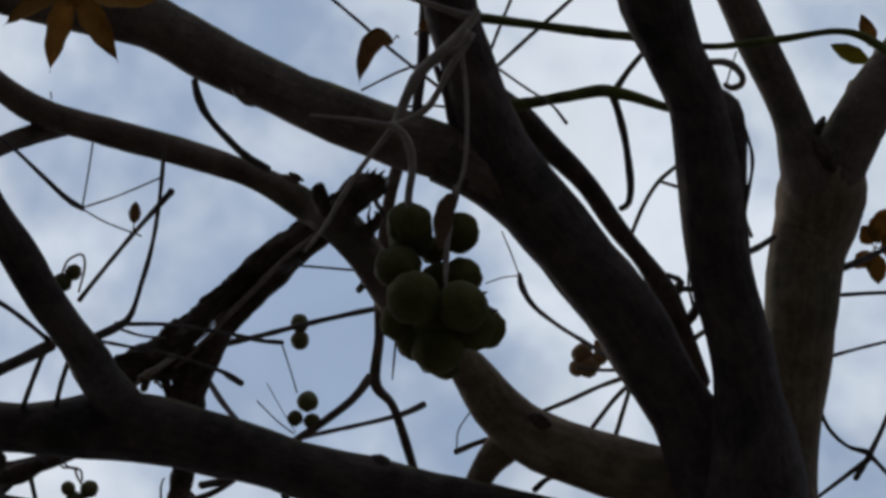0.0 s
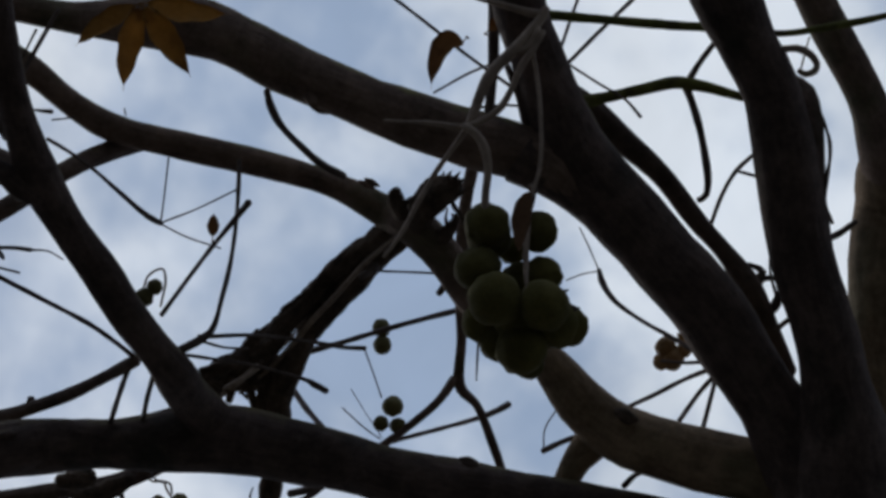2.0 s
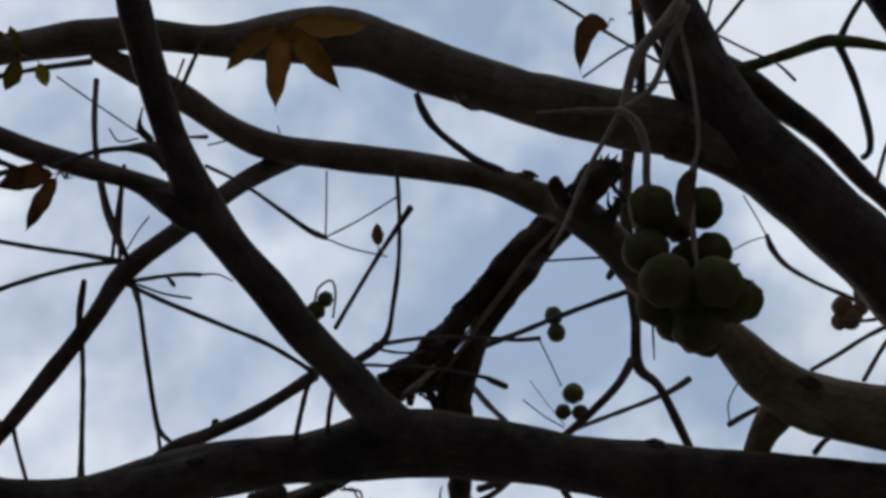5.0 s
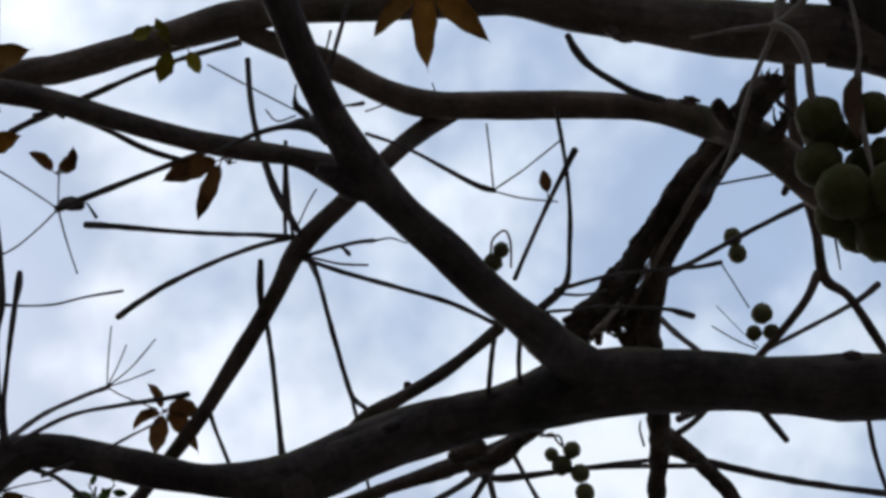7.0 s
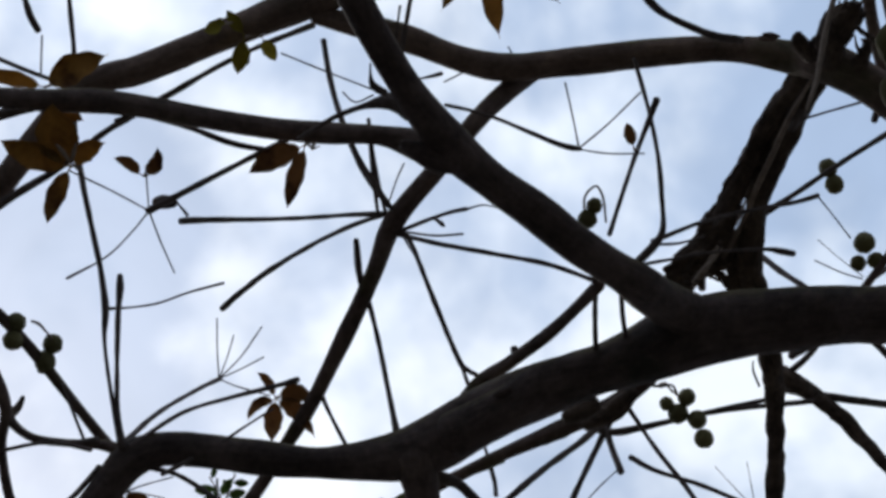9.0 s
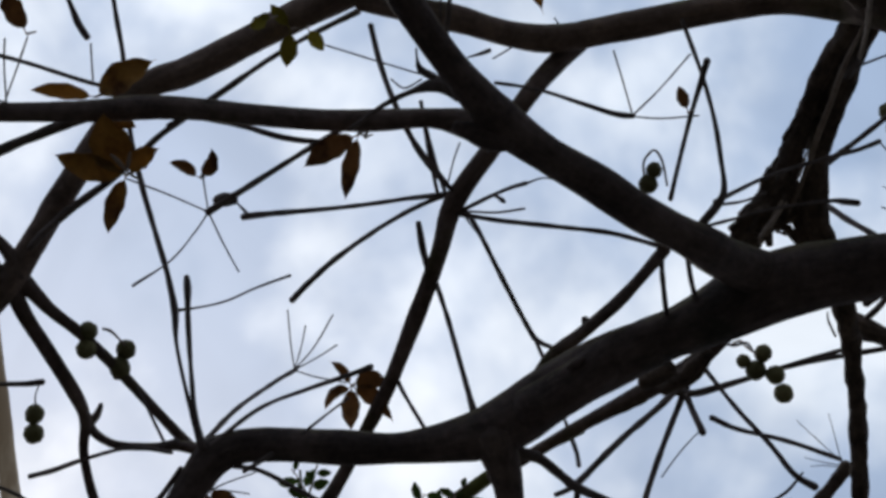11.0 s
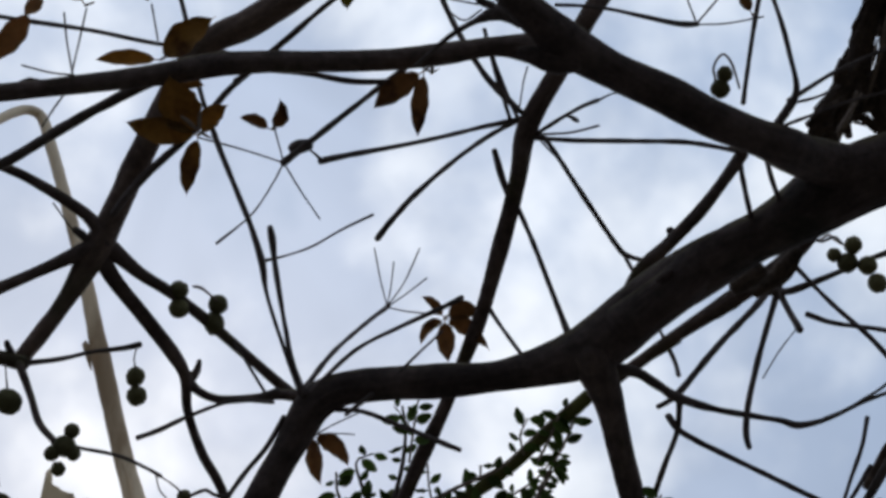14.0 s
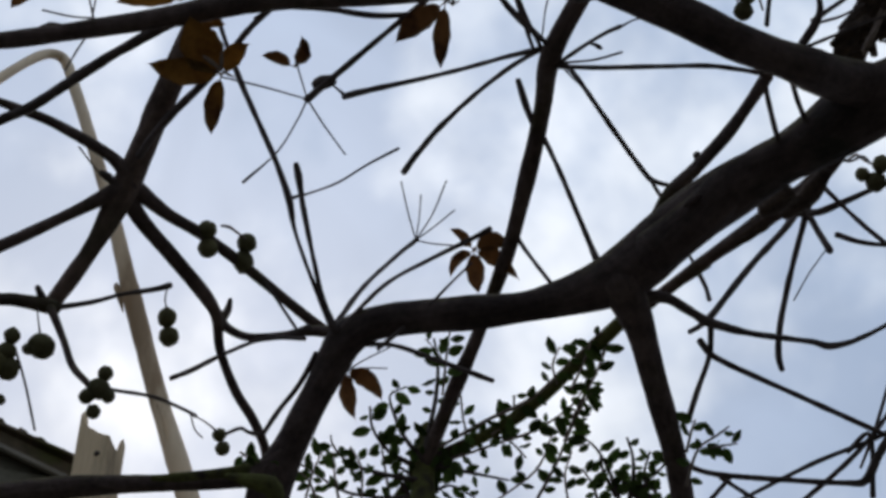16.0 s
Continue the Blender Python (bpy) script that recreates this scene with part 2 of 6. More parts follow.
PALE_WOOD = surface("pale_wood", (0.19, 0.165, 0.125), (0.29, 0.255, 0.2), 0.85, 5, 60, 0.4, patch=(0.17, 0.145, 0.11), patch_size=3)
GROUND = surface("packed_soil", (0.055, 0.053, 0.051), (0.12, 0.116, 0.11), 0.95, 0.5, 6, 0.5, patch=(0.04, 0.06, 0.022), patch_size=0.25, depth=0.03)
POLE = surface("weathered_pole", (0.68, 0.5, 0.32), (0.87, 0.69, 0.48), 0.8, 2.5, 30, 0.35, stretch=(1, 1, 0.22), patch=(0.38, 0.26, 0.155), patch_size=3)
WALL = surface("rendered_wall", (0.2, 0.19, 0.18), (0.32, 0.31, 0.29), 0.9, 1.2, 25, 0.2, patch=(0.16, 0.15, 0.14), patch_size=0.8)
ROOF = surface("grey_roof_board", (0.11, 0.098, 0.07), (0.19, 0.17, 0.125), 0.9, 3, 40, 0.4, patch=(0.05, 0.055, 0.028), patch_size=2)
PLANK = surface("split_board", (0.6, 0.43, 0.25), (0.82, 0.63, 0.41), 0.88, 5, 60, 0.6, stretch=(1, 1, 0.16), patch=(0.13, 0.088, 0.052), patch_size=5)


# ---------------------------------------------------------------- building helpers
def part(name, verts, faces, material, parent=None, label="", smooth=True, grain=None):
    """One mesh object, its vertices given in the parent's space."""
    me = bpy.data.meshes.new(name)
    me.from_pydata([tuple(v) for v in verts], [], faces)
    me.materials.append(material)
    if smooth:
        me.shade_smooth()
    if grain:
        a = me.attributes.new("grain", "FLOAT_VECTOR", "POINT")
        a.data.foreach_set("vector", [c for g in grain for c in g])
    me.update()
    ob = new(name, me)
    if parent:
        ob.parent = parent
    if label:
        tagged(ob, label)
    return ob


def spline(points, step):
    """Points (x, y, z, r) made smooth by a Catmull-Rom curve, with knots about step radii apart."""
    p = np.array(points, float)
    if len(p) == 2:
        p = np.array([p[0], (p[0] + p[1]) / 2, p[1]])
    q = np.vstack([2 * p[0] - p[1], p, 2 * p[-1] - p[-2]])
    q[[0, -1], 3] = p[[0, -1], 3]
    out = []
    for i in range(1, len(q) - 2):
        a, b, c, d = q[i - 1], q[i], q[i + 1], q[i + 2]
        gap = np.linalg.norm(c[:3] - b[:3])
        n = int(np.clip(math.ceil(gap / max(step * (b[3] + c[3]) / 2, 0.012)), 2, 14))
        for k in range(n):
            s = k / n
            out.append(0.5 * (2 * b + (c - a) * s + (2 * a - 5 * b + 4 * c - d) * s * s + (3 * b - a - 3 * c + d) * s ** 3))
    out.append(p[-1])
    out = np.array(out)
    out[:, 3] = np.maximum(out[:, 3], 0.001)
    return out


GRAIN = []          # for the last tube: each vertex's place round the branch and along it


def tube(points, sides=12, lumps=0.06, step=0.9, seed=0, crag=0.0, lump_size=0.09):
    """A round branch along points (x, y, z, r), its girth uneven, both ends closed by a blunt dome."""
    c = spline(points, step)
    tang = np.gradient(c[:, :3], axis=0)
    tang /= np.linalg.norm(tang, axis=1)[:, None] + 1e-9
    side = np.cross(tang[0], (0.31, 0.17, 0.93))
    side /= np.linalg.norm(side)
    verts, faces = [], []
    GRAIN.clear()
    run = np.r_[0, np.cumsum(np.linalg.norm(np.diff(c[:, :3], axis=0), axis=1))]
    ends = [(c[0, :3] - tang[0] * c[0, 3] * 0.5, 0.55, 0)] + [(None, 1, i) for i in range(len(c))] + [(c[-1, :3] + tang[-1] * c[-1, 3] * 0.5, 0.55, len(c) - 1)]
    for at, k, i in ends:
        centre = c[i, :3] if at is None else at
        side = side - tang[i] * (side @ tang[i])
        side /= np.linalg.norm(side)
        other = np.cross(tang[i], side)
        for s in range(sides):
            a = 2 * math.pi * s / sides
            out = math.cos(a) * side + math.sin(a) * other
            at_ = centre + out * c[i, 3]
            w = 1 + lumps * noise.noise(Vector(at_ / lump_size + seed * 7.3)) * 1.6
            w += 0.03 * noise.noise(Vector(at_ / 0.022 + seed * 3.1)) if sides > 12 else 0
            if crag:
                w += crag * noise.noise(Vector(at_ / 0.03 + seed))
            GRAIN.append((math.cos(a) * c[i, 3] + seed * 1.7, math.sin(a) * c[i, 3], run[i] + seed * 0.9))
            verts.append(centre + out * c[i, 3] * k * w)
    rings = len(ends)
    for i in range(rings - 1):
        for s in range(sides):
            t = (s + 1) % sides
            faces.append((i * sides + s, i * sides + t, (i + 1) * sides + t, (i + 1) * sides + s))
    faces.append(tuple(range(sides))[::-1])
    faces.append(tuple(range((rings - 1) * sides, rings * sides)))
    return verts, faces


def joined(pieces):
    verts, faces = [], []
    for v, f in pieces:
        n = len(verts)
        verts += list(v)
        faces += [tuple(i + n for i in face) for face in f]
    return verts, faces


def ball(centre, r, seed, rough=0.05, rings=12, sides=18, squash=1.0):
    """A fruit: a slightly uneven ball with a shallow seam and a dimple at its stalk."""
    verts, faces = [], []
    turn = Euler((seed * 1.3, seed * 2.1, seed * 0.7)).to_matrix()
    for i in range(rings + 1):
        a = math.pi * i / rings
        for s in range(sides):
            b = 2 * math.pi * s / sides
            d = Vector((math.sin(a) * math.cos(b), math.sin(a) * math.sin(b), math.cos(a) * squash))
            k = 1 + rough * noise.noise(d * 2.2 + Vector((seed * 3.1, 0, 0))) + 0.3 * rough * noise.noise(d * 7 + Vector((0, seed * 3.1, 0)))
            k -= 0.06 * math.exp(-(a / 0.28) ** 2) + 0.025 * math.exp(-(math.sin(b / 2 + 0.3) / 0.09) ** 2) * math.sin(a)
            verts.append(Vector(centre) + turn @ (d * (r * k)))
    for i in range(rings):
        for s in range(sides):
            t = (s + 1) % sides
            faces.append((i * sides + s, (i + 1) * sides + s, (i + 1) * sides + t, i * sides + t))
    return verts, faces


def leaflet(base, tip, width, facing, curl=0.12, fold=0.25, rows=12, seed=0, blunt=0.85, tail=0.0, belly=0.82, bend=None):
    """A pointed leaf blade from base to tip, folded along its midrib (which swings out to bend, if given), with a wavy edge and a drooping tip."""
    base, tip, facing = Vector(base), Vector(tip), Vector(facing)
    along = tip - base
    length = along.length
    along.normalize()
    across = along.cross(facing).normalized()
    up = across.cross(along).normalized()
    verts, faces = [], []
    thick = 0.0006
    swing = (Vector(bend) - (base + tip) / 2) if bend is not None else Vector()
    rng = random.Random(seed)
    ph = rng.uniform(0, 6.3)
    for layer in (0, 1):
        for i in range(rows + 1):
            s = i / rows
            half = width / 2 * (max(0.0, math.sin(math.pi * min(1.0, (s / (1 - tail)) ** belly))) ** blunt) * (1 - 0.12 * s) + 0.0012 * (1 - s) + (0.06 * width * (1 - s) if tail else 0)
            sag = curl * length * (s * s) * math.sin(s * 2.4)
            for j in range(-2, 3):
                q = j / 2
                wave = 0.05 * width * math.sin(s * 13 + ph + j) * abs(q)
                p = base + along * (length * s) + swing * (2 * s * (1 - s)) + (across - along * (across.dot(swing) * 2 * (1 - 2 * s) / length)) * (half * q * (1 + 0.05 * math.sin(s * 21 + ph))) + up * (abs(q) * half * fold - sag + wave - layer * thick)
                verts.append(p)
    n = (rows + 1) * 5
    for i in range(rows):
        for j in range(4):
            a = i * 5 + j
            faces.append((a, a + 1, a + 6, a + 5))
            faces.append((n + a, n + a + 5, n + a + 6, n + a + 1))
    rim = [i * 5 for i in range(rows + 1)] + [rows * 5 + j for j in range(1, 5)] + [i * 5 + 4 for i in range(rows - 1, -1, -1)] + [3, 2, 1]
    for a, b in zip(rim, rim[1:] + rim[:1]):
        faces.append((a, n + a, n + b, b))
    return verts, faces


# ---------------------------------------------------------------- ground
def ground_sheet():
    size, n = 900.0, 60
    xs = [math.copysign(abs(u) ** 2.2, u) * size for u in np.linspace(-1, 1, n)]
    verts = [(x, y, 0.05 * noise.noise(Vector((x * 0.3, y * 0.3, 0))) - 0.02) for x in xs for y in xs]
    faces = [(i * n + j, (i + 1) * n + j, (i + 1) * n + j + 1, i * n + j + 1) for i in range(n - 1) for j in range(n - 1)]
    return tagged(part("ground", verts, faces, GROUND), "bare packed soil with mossy patches under the tree", "ground", kind="structure")


ground_sheet()

# ---------------------------------------------------------------- the fruit tree
BASE = Vector((2.085, 2.835, 0))
tree = new("fruit_tree")
tree.location = BASE
tagged(tree, "nearly leafless fruit tree with dark mossy limbs and hanging green fruits", "tree")
KINDS = {
    "trunk": (PALE_BARK, 28, 0.08, 0.0, ""), "limb": (BARK, 22, 0.07, 0.0, ""), "branch": (BARK, 14, 0.08, 0.0, ""),
    "mossy": (MOSS, 14, 0.1, 0.1, "bark covered with olive moss"),
    "shaded": (SHADED_BARK, 24, 0.07, 0.0, "blackish bark with its shade in the colour"), "mid": (MID_BARK, 22, 0.07, 0.0, "grey-brown bark"), "pale": (PALE_BARK, 24, 0.07, 0.0, "pale grey-brown bark"), "dead": (DEAD, 24, 0.12, 0.3, "crumbling dead brown wood"), "twig": (TWIG, 8, 0.12, 0.0, ""), "bare": (STALK, 8, 0.1, 0.0, "pale wood sliver or highlight strip"), "crumb": (DEAD, 14, 0.2, 0.5, "crumbling brown crust"), "stalk": (STALK, 8, 0.12, 0.0, "dry pale stalk"),
}
seeds = [0]


def grow(kind, name, *points):
    """A limb, branch or twig of the tree through points (x, y, z, radius) of the world."""
    material, sides, lumps, crag, label = KINDS[kind]
    seeds[0] += 1
    pts = [(x - BASE.x, y - BASE.y, z - BASE.z, r) for x, y, z, r in points]
    v, f = tube(pts, sides, lumps, 0.8 if kind not in ("twig", "stalk") else 2.0, seeds[0], crag, 0.12 if kind not in ("twig", "stalk") else 0.04)
    return part(name, v, f, material, tree, label, grain=list(GRAIN))


grow("trunk", "trunk", (1.647, 2.215, 5.49, 0.097), (1.728, 2.323, 5.499, 0.125), (1.835, 2.485, 5.504, 0.154), (1.915, 2.585, 4.804, 0.19), (1.995, 2.705, 3.304, 0.205), (2.055, 2.785, 1.304, 0.23), (2.085, 2.835, 0.35, 0.27), (2.085, 2.835, -0.1, 0.38))
grow("shaded", "limb", (1.046, 1.27, 5.61, 0.08), (1.081, 1.321, 5.606, 0.076), (1.132, 1.38, 5.598, 0.067), (1.178, 1.428, 5.59, 0.061), (1.246, 1.493, 5.579, 0.061), (1.309, 1.587, 5.563, 0.068), (1.365, 1.685, 5.543, 0.072), (1.412, 1.772, 5.524, 0.069), (1.468, 1.857, 5.502, 0.07), (1.544, 1.959, 5.47, 0.069), (1.607, 2.068, 5.435, 0.078), (1.658, 2.18, 5.398, 0.108), (1.719, 2.301, 5.353, 0.134))
grow("shaded", "limb", (0.669, 1.435, 5.824, 0.05), (0.706, 1.524, 5.805, 0.059), (0.752, 1.596, 5.786, 0.057), (0.808, 1.666, 5.764, 0.059), (0.866, 1.736, 5.741, 0.069), (0.947, 1.823, 5.709, 0.081), (1.139, 1.934, 5.652, 0.081), (1.282, 2.01, 5.604, 0.081), (1.401, 2.092, 5.551, 0.079), (1.499, 2.165, 5.501, 0.073), (1.601, 2.247, 5.443, 0.093), (1.707, 2.325, 5.381, 0.116))
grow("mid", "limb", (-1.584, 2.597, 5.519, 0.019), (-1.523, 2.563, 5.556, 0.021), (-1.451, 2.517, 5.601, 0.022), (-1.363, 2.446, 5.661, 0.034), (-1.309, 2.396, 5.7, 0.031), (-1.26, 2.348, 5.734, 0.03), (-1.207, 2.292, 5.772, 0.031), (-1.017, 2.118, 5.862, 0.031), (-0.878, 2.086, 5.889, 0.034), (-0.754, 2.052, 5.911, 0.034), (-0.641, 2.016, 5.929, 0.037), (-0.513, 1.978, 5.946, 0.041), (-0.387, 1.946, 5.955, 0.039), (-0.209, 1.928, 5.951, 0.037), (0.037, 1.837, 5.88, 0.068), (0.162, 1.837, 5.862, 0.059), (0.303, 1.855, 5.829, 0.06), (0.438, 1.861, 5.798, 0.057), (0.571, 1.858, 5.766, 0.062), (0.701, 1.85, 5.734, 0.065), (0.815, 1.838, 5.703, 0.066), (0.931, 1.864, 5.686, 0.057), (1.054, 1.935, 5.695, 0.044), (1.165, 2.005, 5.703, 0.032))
# sleeve over that limb's end; its darker colour carries the shade at the crotch
grow("shaded", "limb", (0.815, 1.838, 5.703, 0.068), (0.931, 1.864, 5.686, 0.058), (1.054, 1.935, 5.695, 0.045), (1.165, 2.005, 5.703, 0.033))
grow("shaded", "limb", (0.899, 1.727, 5.867, 0.019), (0.968, 1.756, 5.857, 0.029), (1.053, 1.799, 5.842, 0.031), (1.158, 1.846, 5.821, 0.023), (1.265, 1.915, 5.79, 0.023), (1.354, 1.965, 5.765, 0.023), (1.426, 2.018, 5.737, 0.031), (1.496, 2.086, 5.703, 0.024), (1.566, 2.165, 5.664, 0.024))
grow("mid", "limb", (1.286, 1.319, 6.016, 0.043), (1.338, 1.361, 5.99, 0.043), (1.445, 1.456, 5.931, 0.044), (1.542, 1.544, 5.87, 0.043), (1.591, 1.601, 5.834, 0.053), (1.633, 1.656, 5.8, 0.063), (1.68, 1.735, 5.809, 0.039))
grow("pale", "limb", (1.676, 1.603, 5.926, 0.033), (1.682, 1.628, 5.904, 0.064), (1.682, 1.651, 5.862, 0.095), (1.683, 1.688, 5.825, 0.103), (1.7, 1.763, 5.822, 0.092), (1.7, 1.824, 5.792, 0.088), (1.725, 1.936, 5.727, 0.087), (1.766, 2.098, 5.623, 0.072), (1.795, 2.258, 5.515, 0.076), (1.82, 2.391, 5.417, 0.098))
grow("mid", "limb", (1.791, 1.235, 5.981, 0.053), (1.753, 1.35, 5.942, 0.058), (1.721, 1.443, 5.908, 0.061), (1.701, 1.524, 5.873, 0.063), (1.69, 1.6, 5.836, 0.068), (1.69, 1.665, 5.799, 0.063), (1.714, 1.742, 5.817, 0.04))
grow("dead", "knot", (1.601, 1.558, 5.789, 0.014), (1.622, 1.564, 5.78, 0.024), (1.642, 1.584, 5.766, 0.019), (1.653, 1.598, 5.757, 0.01))
grow("dead", "knot", (1.594, 1.539, 5.799, 0.013), (1.594, 1.515, 5.793, 0.01), (1.591, 1.501, 5.79, 0.005))
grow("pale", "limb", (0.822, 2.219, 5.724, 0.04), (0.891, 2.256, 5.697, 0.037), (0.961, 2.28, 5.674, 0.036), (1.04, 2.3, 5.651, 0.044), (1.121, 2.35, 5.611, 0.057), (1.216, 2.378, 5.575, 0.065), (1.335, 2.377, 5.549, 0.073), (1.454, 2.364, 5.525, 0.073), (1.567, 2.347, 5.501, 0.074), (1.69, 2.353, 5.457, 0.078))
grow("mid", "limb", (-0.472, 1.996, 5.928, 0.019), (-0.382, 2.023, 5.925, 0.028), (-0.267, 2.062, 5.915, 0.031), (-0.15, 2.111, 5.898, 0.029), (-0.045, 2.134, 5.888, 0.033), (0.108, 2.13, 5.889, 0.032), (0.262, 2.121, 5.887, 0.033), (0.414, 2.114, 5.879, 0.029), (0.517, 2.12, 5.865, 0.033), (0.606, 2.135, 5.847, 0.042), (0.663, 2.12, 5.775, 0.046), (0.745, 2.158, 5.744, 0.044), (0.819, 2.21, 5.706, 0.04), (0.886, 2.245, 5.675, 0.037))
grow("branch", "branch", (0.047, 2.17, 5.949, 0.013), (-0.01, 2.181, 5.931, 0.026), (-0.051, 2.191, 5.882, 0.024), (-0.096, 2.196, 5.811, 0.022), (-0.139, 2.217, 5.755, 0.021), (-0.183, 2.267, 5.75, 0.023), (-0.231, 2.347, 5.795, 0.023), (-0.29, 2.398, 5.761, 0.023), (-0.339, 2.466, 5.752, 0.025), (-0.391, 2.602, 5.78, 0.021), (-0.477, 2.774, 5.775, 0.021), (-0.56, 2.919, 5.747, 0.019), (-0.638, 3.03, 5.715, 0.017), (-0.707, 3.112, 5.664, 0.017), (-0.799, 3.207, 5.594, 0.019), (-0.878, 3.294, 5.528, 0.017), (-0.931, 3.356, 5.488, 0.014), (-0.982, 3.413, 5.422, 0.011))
grow("shaded", "limb", (-0.36, 1.607, 5.385, 0.032), (-0.345, 1.667, 5.389, 0.034), (-0.301, 1.789, 5.398, 0.033), (-0.248, 1.913, 5.403, 0.034), (-0.174, 2.049, 5.408, 0.044), (-0.084, 2.161, 5.416, 0.04), (0.009, 2.251, 5.425, 0.042), (0.103, 2.35, 5.428, 0.041), (0.202, 2.432, 5.433, 0.043), (0.283, 2.578, 5.551, 0.054), (0.368, 2.666, 5.619, 0.052), (0.476, 2.696, 5.66, 0.037))
grow("shaded", "collar", (-0.26, 2.057, 5.405, 0.014), (-0.221, 2.073, 5.395, 0.026), (-0.188, 2.086, 5.387, 0.03), (-0.152, 2.095, 5.382, 0.023))
grow("shaded", "limb", (-0.219, 2.839, 5.463, 0.054), (-0.101, 2.801, 5.5, 0.054), (0.012, 2.758, 5.537, 0.05), (0.142, 2.736, 5.556, 0.058), (0.266, 2.702, 5.577, 0.075), (0.369, 2.673, 5.593, 0.078), (0.52, 2.659, 5.592, 0.071), (0.672, 2.648, 5.584, 0.066), (0.737, 2.62, 5.533, 0.063), (0.895, 2.607, 5.518, 0.073), (1.052, 2.586, 5.502, 0.075), (1.233, 2.556, 5.478, 0.073), (1.488, 2.506, 5.437, 0.075), (1.689, 2.468, 5.391, 0.085))
grow("shaded", "limb", (-1.268, 3.117, 5.148, 0.048), (-1.211, 3.065, 5.207, 0.05), (-1.184, 3.033, 5.24, 0.051), (-1.129, 2.989, 5.289, 0.038), (-1.065, 2.936, 5.345, 0.035), (-1.003, 2.886, 5.395, 0.038), (-0.948, 2.843, 5.438, 0.042), (-0.875, 2.833, 5.459, 0.039), (-0.761, 2.852, 5.463, 0.04), (-0.633, 2.877, 5.46, 0.039), (-0.503, 2.897, 5.458, 0.038), (-0.368, 2.896, 5.468, 0.055), (-0.274, 2.88, 5.482, 0.066), (-0.153, 2.831, 5.518, 0.064), (-0.006, 2.782, 5.549, 0.064), (0.136, 2.75, 5.564, 0.053), (0.273, 2.716, 5.574, 0.045), (0.401, 2.699, 5.569, 0.032))
grow("branch", "branch", (-1.933, 2.786, 5.164, 0.029), (-1.816, 2.825, 5.184, 0.029), (-1.647, 2.876, 5.209, 0.028), (-1.526, 2.914, 5.22, 0.023), (-1.404, 2.955, 5.226, 0.02), (-1.281, 2.99, 5.231, 0.022), (-1.19, 3.005, 5.241, 0.029), (-1.137, 2.984, 5.27, 0.026))
# moss on the fork of the low limb
grow("mossy", "moss", (-1.233, 2.883, 5.117, 0.006), (-1.199, 2.9, 5.112, 0.015), (-1.171, 2.915, 5.107, 0.021), (-1.145, 2.927, 5.104, 0.024), (-1.139, 2.95, 5.089, 0.021), (-1.152, 2.974, 5.069, 0.012))
grow("mossy", "moss", (-1.411, 2.882, 5.169, 0.008), (-1.363, 2.896, 5.169, 0.011), (-1.313, 2.908, 5.171, 0.011), (-1.251, 2.921, 5.174, 0.013), (-1.2, 2.928, 5.179, 0.011))
grow("branch", "branch", (-0.304, 2.873, 5.454, 0.051), (-0.297, 2.926, 5.436, 0.046), (-0.29, 2.984, 5.416, 0.038), (-0.29, 3.076, 5.381, 0.029), (-0.291, 3.206, 5.328, 0.029), (-0.294, 3.309, 5.282, 0.027), (-0.303, 3.409, 5.234, 0.027), (-0.311, 3.546, 5.165, 0.027), (-0.33, 3.678, 5.092, 0.022), (-0.362, 3.804, 5.016, 0.012))
grow("branch", "branch", (0.394, 2.821, 5.777, 0.017), (0.288, 2.876, 5.762, 0.02), (0.173, 2.954, 5.73, 0.022), (0.022, 3.017, 5.709, 0.023), (-0.118, 3.067, 5.687, 0.016), (-0.237, 3.112, 5.663, 0.015), (-0.346, 3.153, 5.637, 0.019))
grow("mossy", "branch", (-0.117, 3.077, 5.692, 0.015), (-0.24, 3.123, 5.676, 0.015), (-0.351, 3.163, 5.658, 0.017), (-0.466, 3.217, 5.627, 0.017), (-0.595, 3.279, 5.589, 0.018), (-0.718, 3.32, 5.562, 0.016), (-0.841, 3.34, 5.544, 0.015), (-0.954, 3.373, 5.514, 0.014), (-1.026, 3.414, 5.478, 0.011))
grow("limb", "limb", (-1.56, 1.667, 5.239, 0.013), (-1.436, 1.749, 5.271, 0.015), (-1.32, 1.801, 5.307, 0.017), (-1.166, 1.855, 5.357, 0.019), (-1.006, 1.903, 5.403, 0.023), (-0.841, 1.944, 5.446, 0.025), (-0.571, 2.033, 5.479, 0.022), (-0.434, 2.068, 5.498, 0.023), (-0.317, 2.09, 5.514, 0.022), (-0.219, 2.125, 5.514, 0.038))
grow("pale", "branch", (1.201, 2.403, 5.608, 0.055), (1.18, 2.442, 5.597, 0.044), (1.162, 2.482, 5.583, 0.034), (1.152, 2.523, 5.566, 0.029), (1.15, 2.569, 5.544, 0.027), (1.152, 2.623, 5.516, 0.028))
grow("branch", "branch", (0.793, 2.079, 6.128, 0.016), (0.799, 2.156, 6.093, 0.016), (0.816, 2.241, 6.051, 0.016), (0.849, 2.358, 5.989, 0.016), (0.879, 2.45, 5.936, 0.013), (0.902, 2.539, 5.884, 0.015), (0.958, 2.57, 5.856, 0.011), (1.018, 2.636, 5.806, 0.011), (1.065, 2.692, 5.761, 0.01))
grow("branch", "branch", (0.887, 2.53, 5.891, 0.012), (0.86, 2.582, 5.852, 0.01), (0.811, 2.639, 5.812, 0.01), (0.761, 2.688, 5.777, 0.01), (0.721, 2.724, 5.75, 0.009))
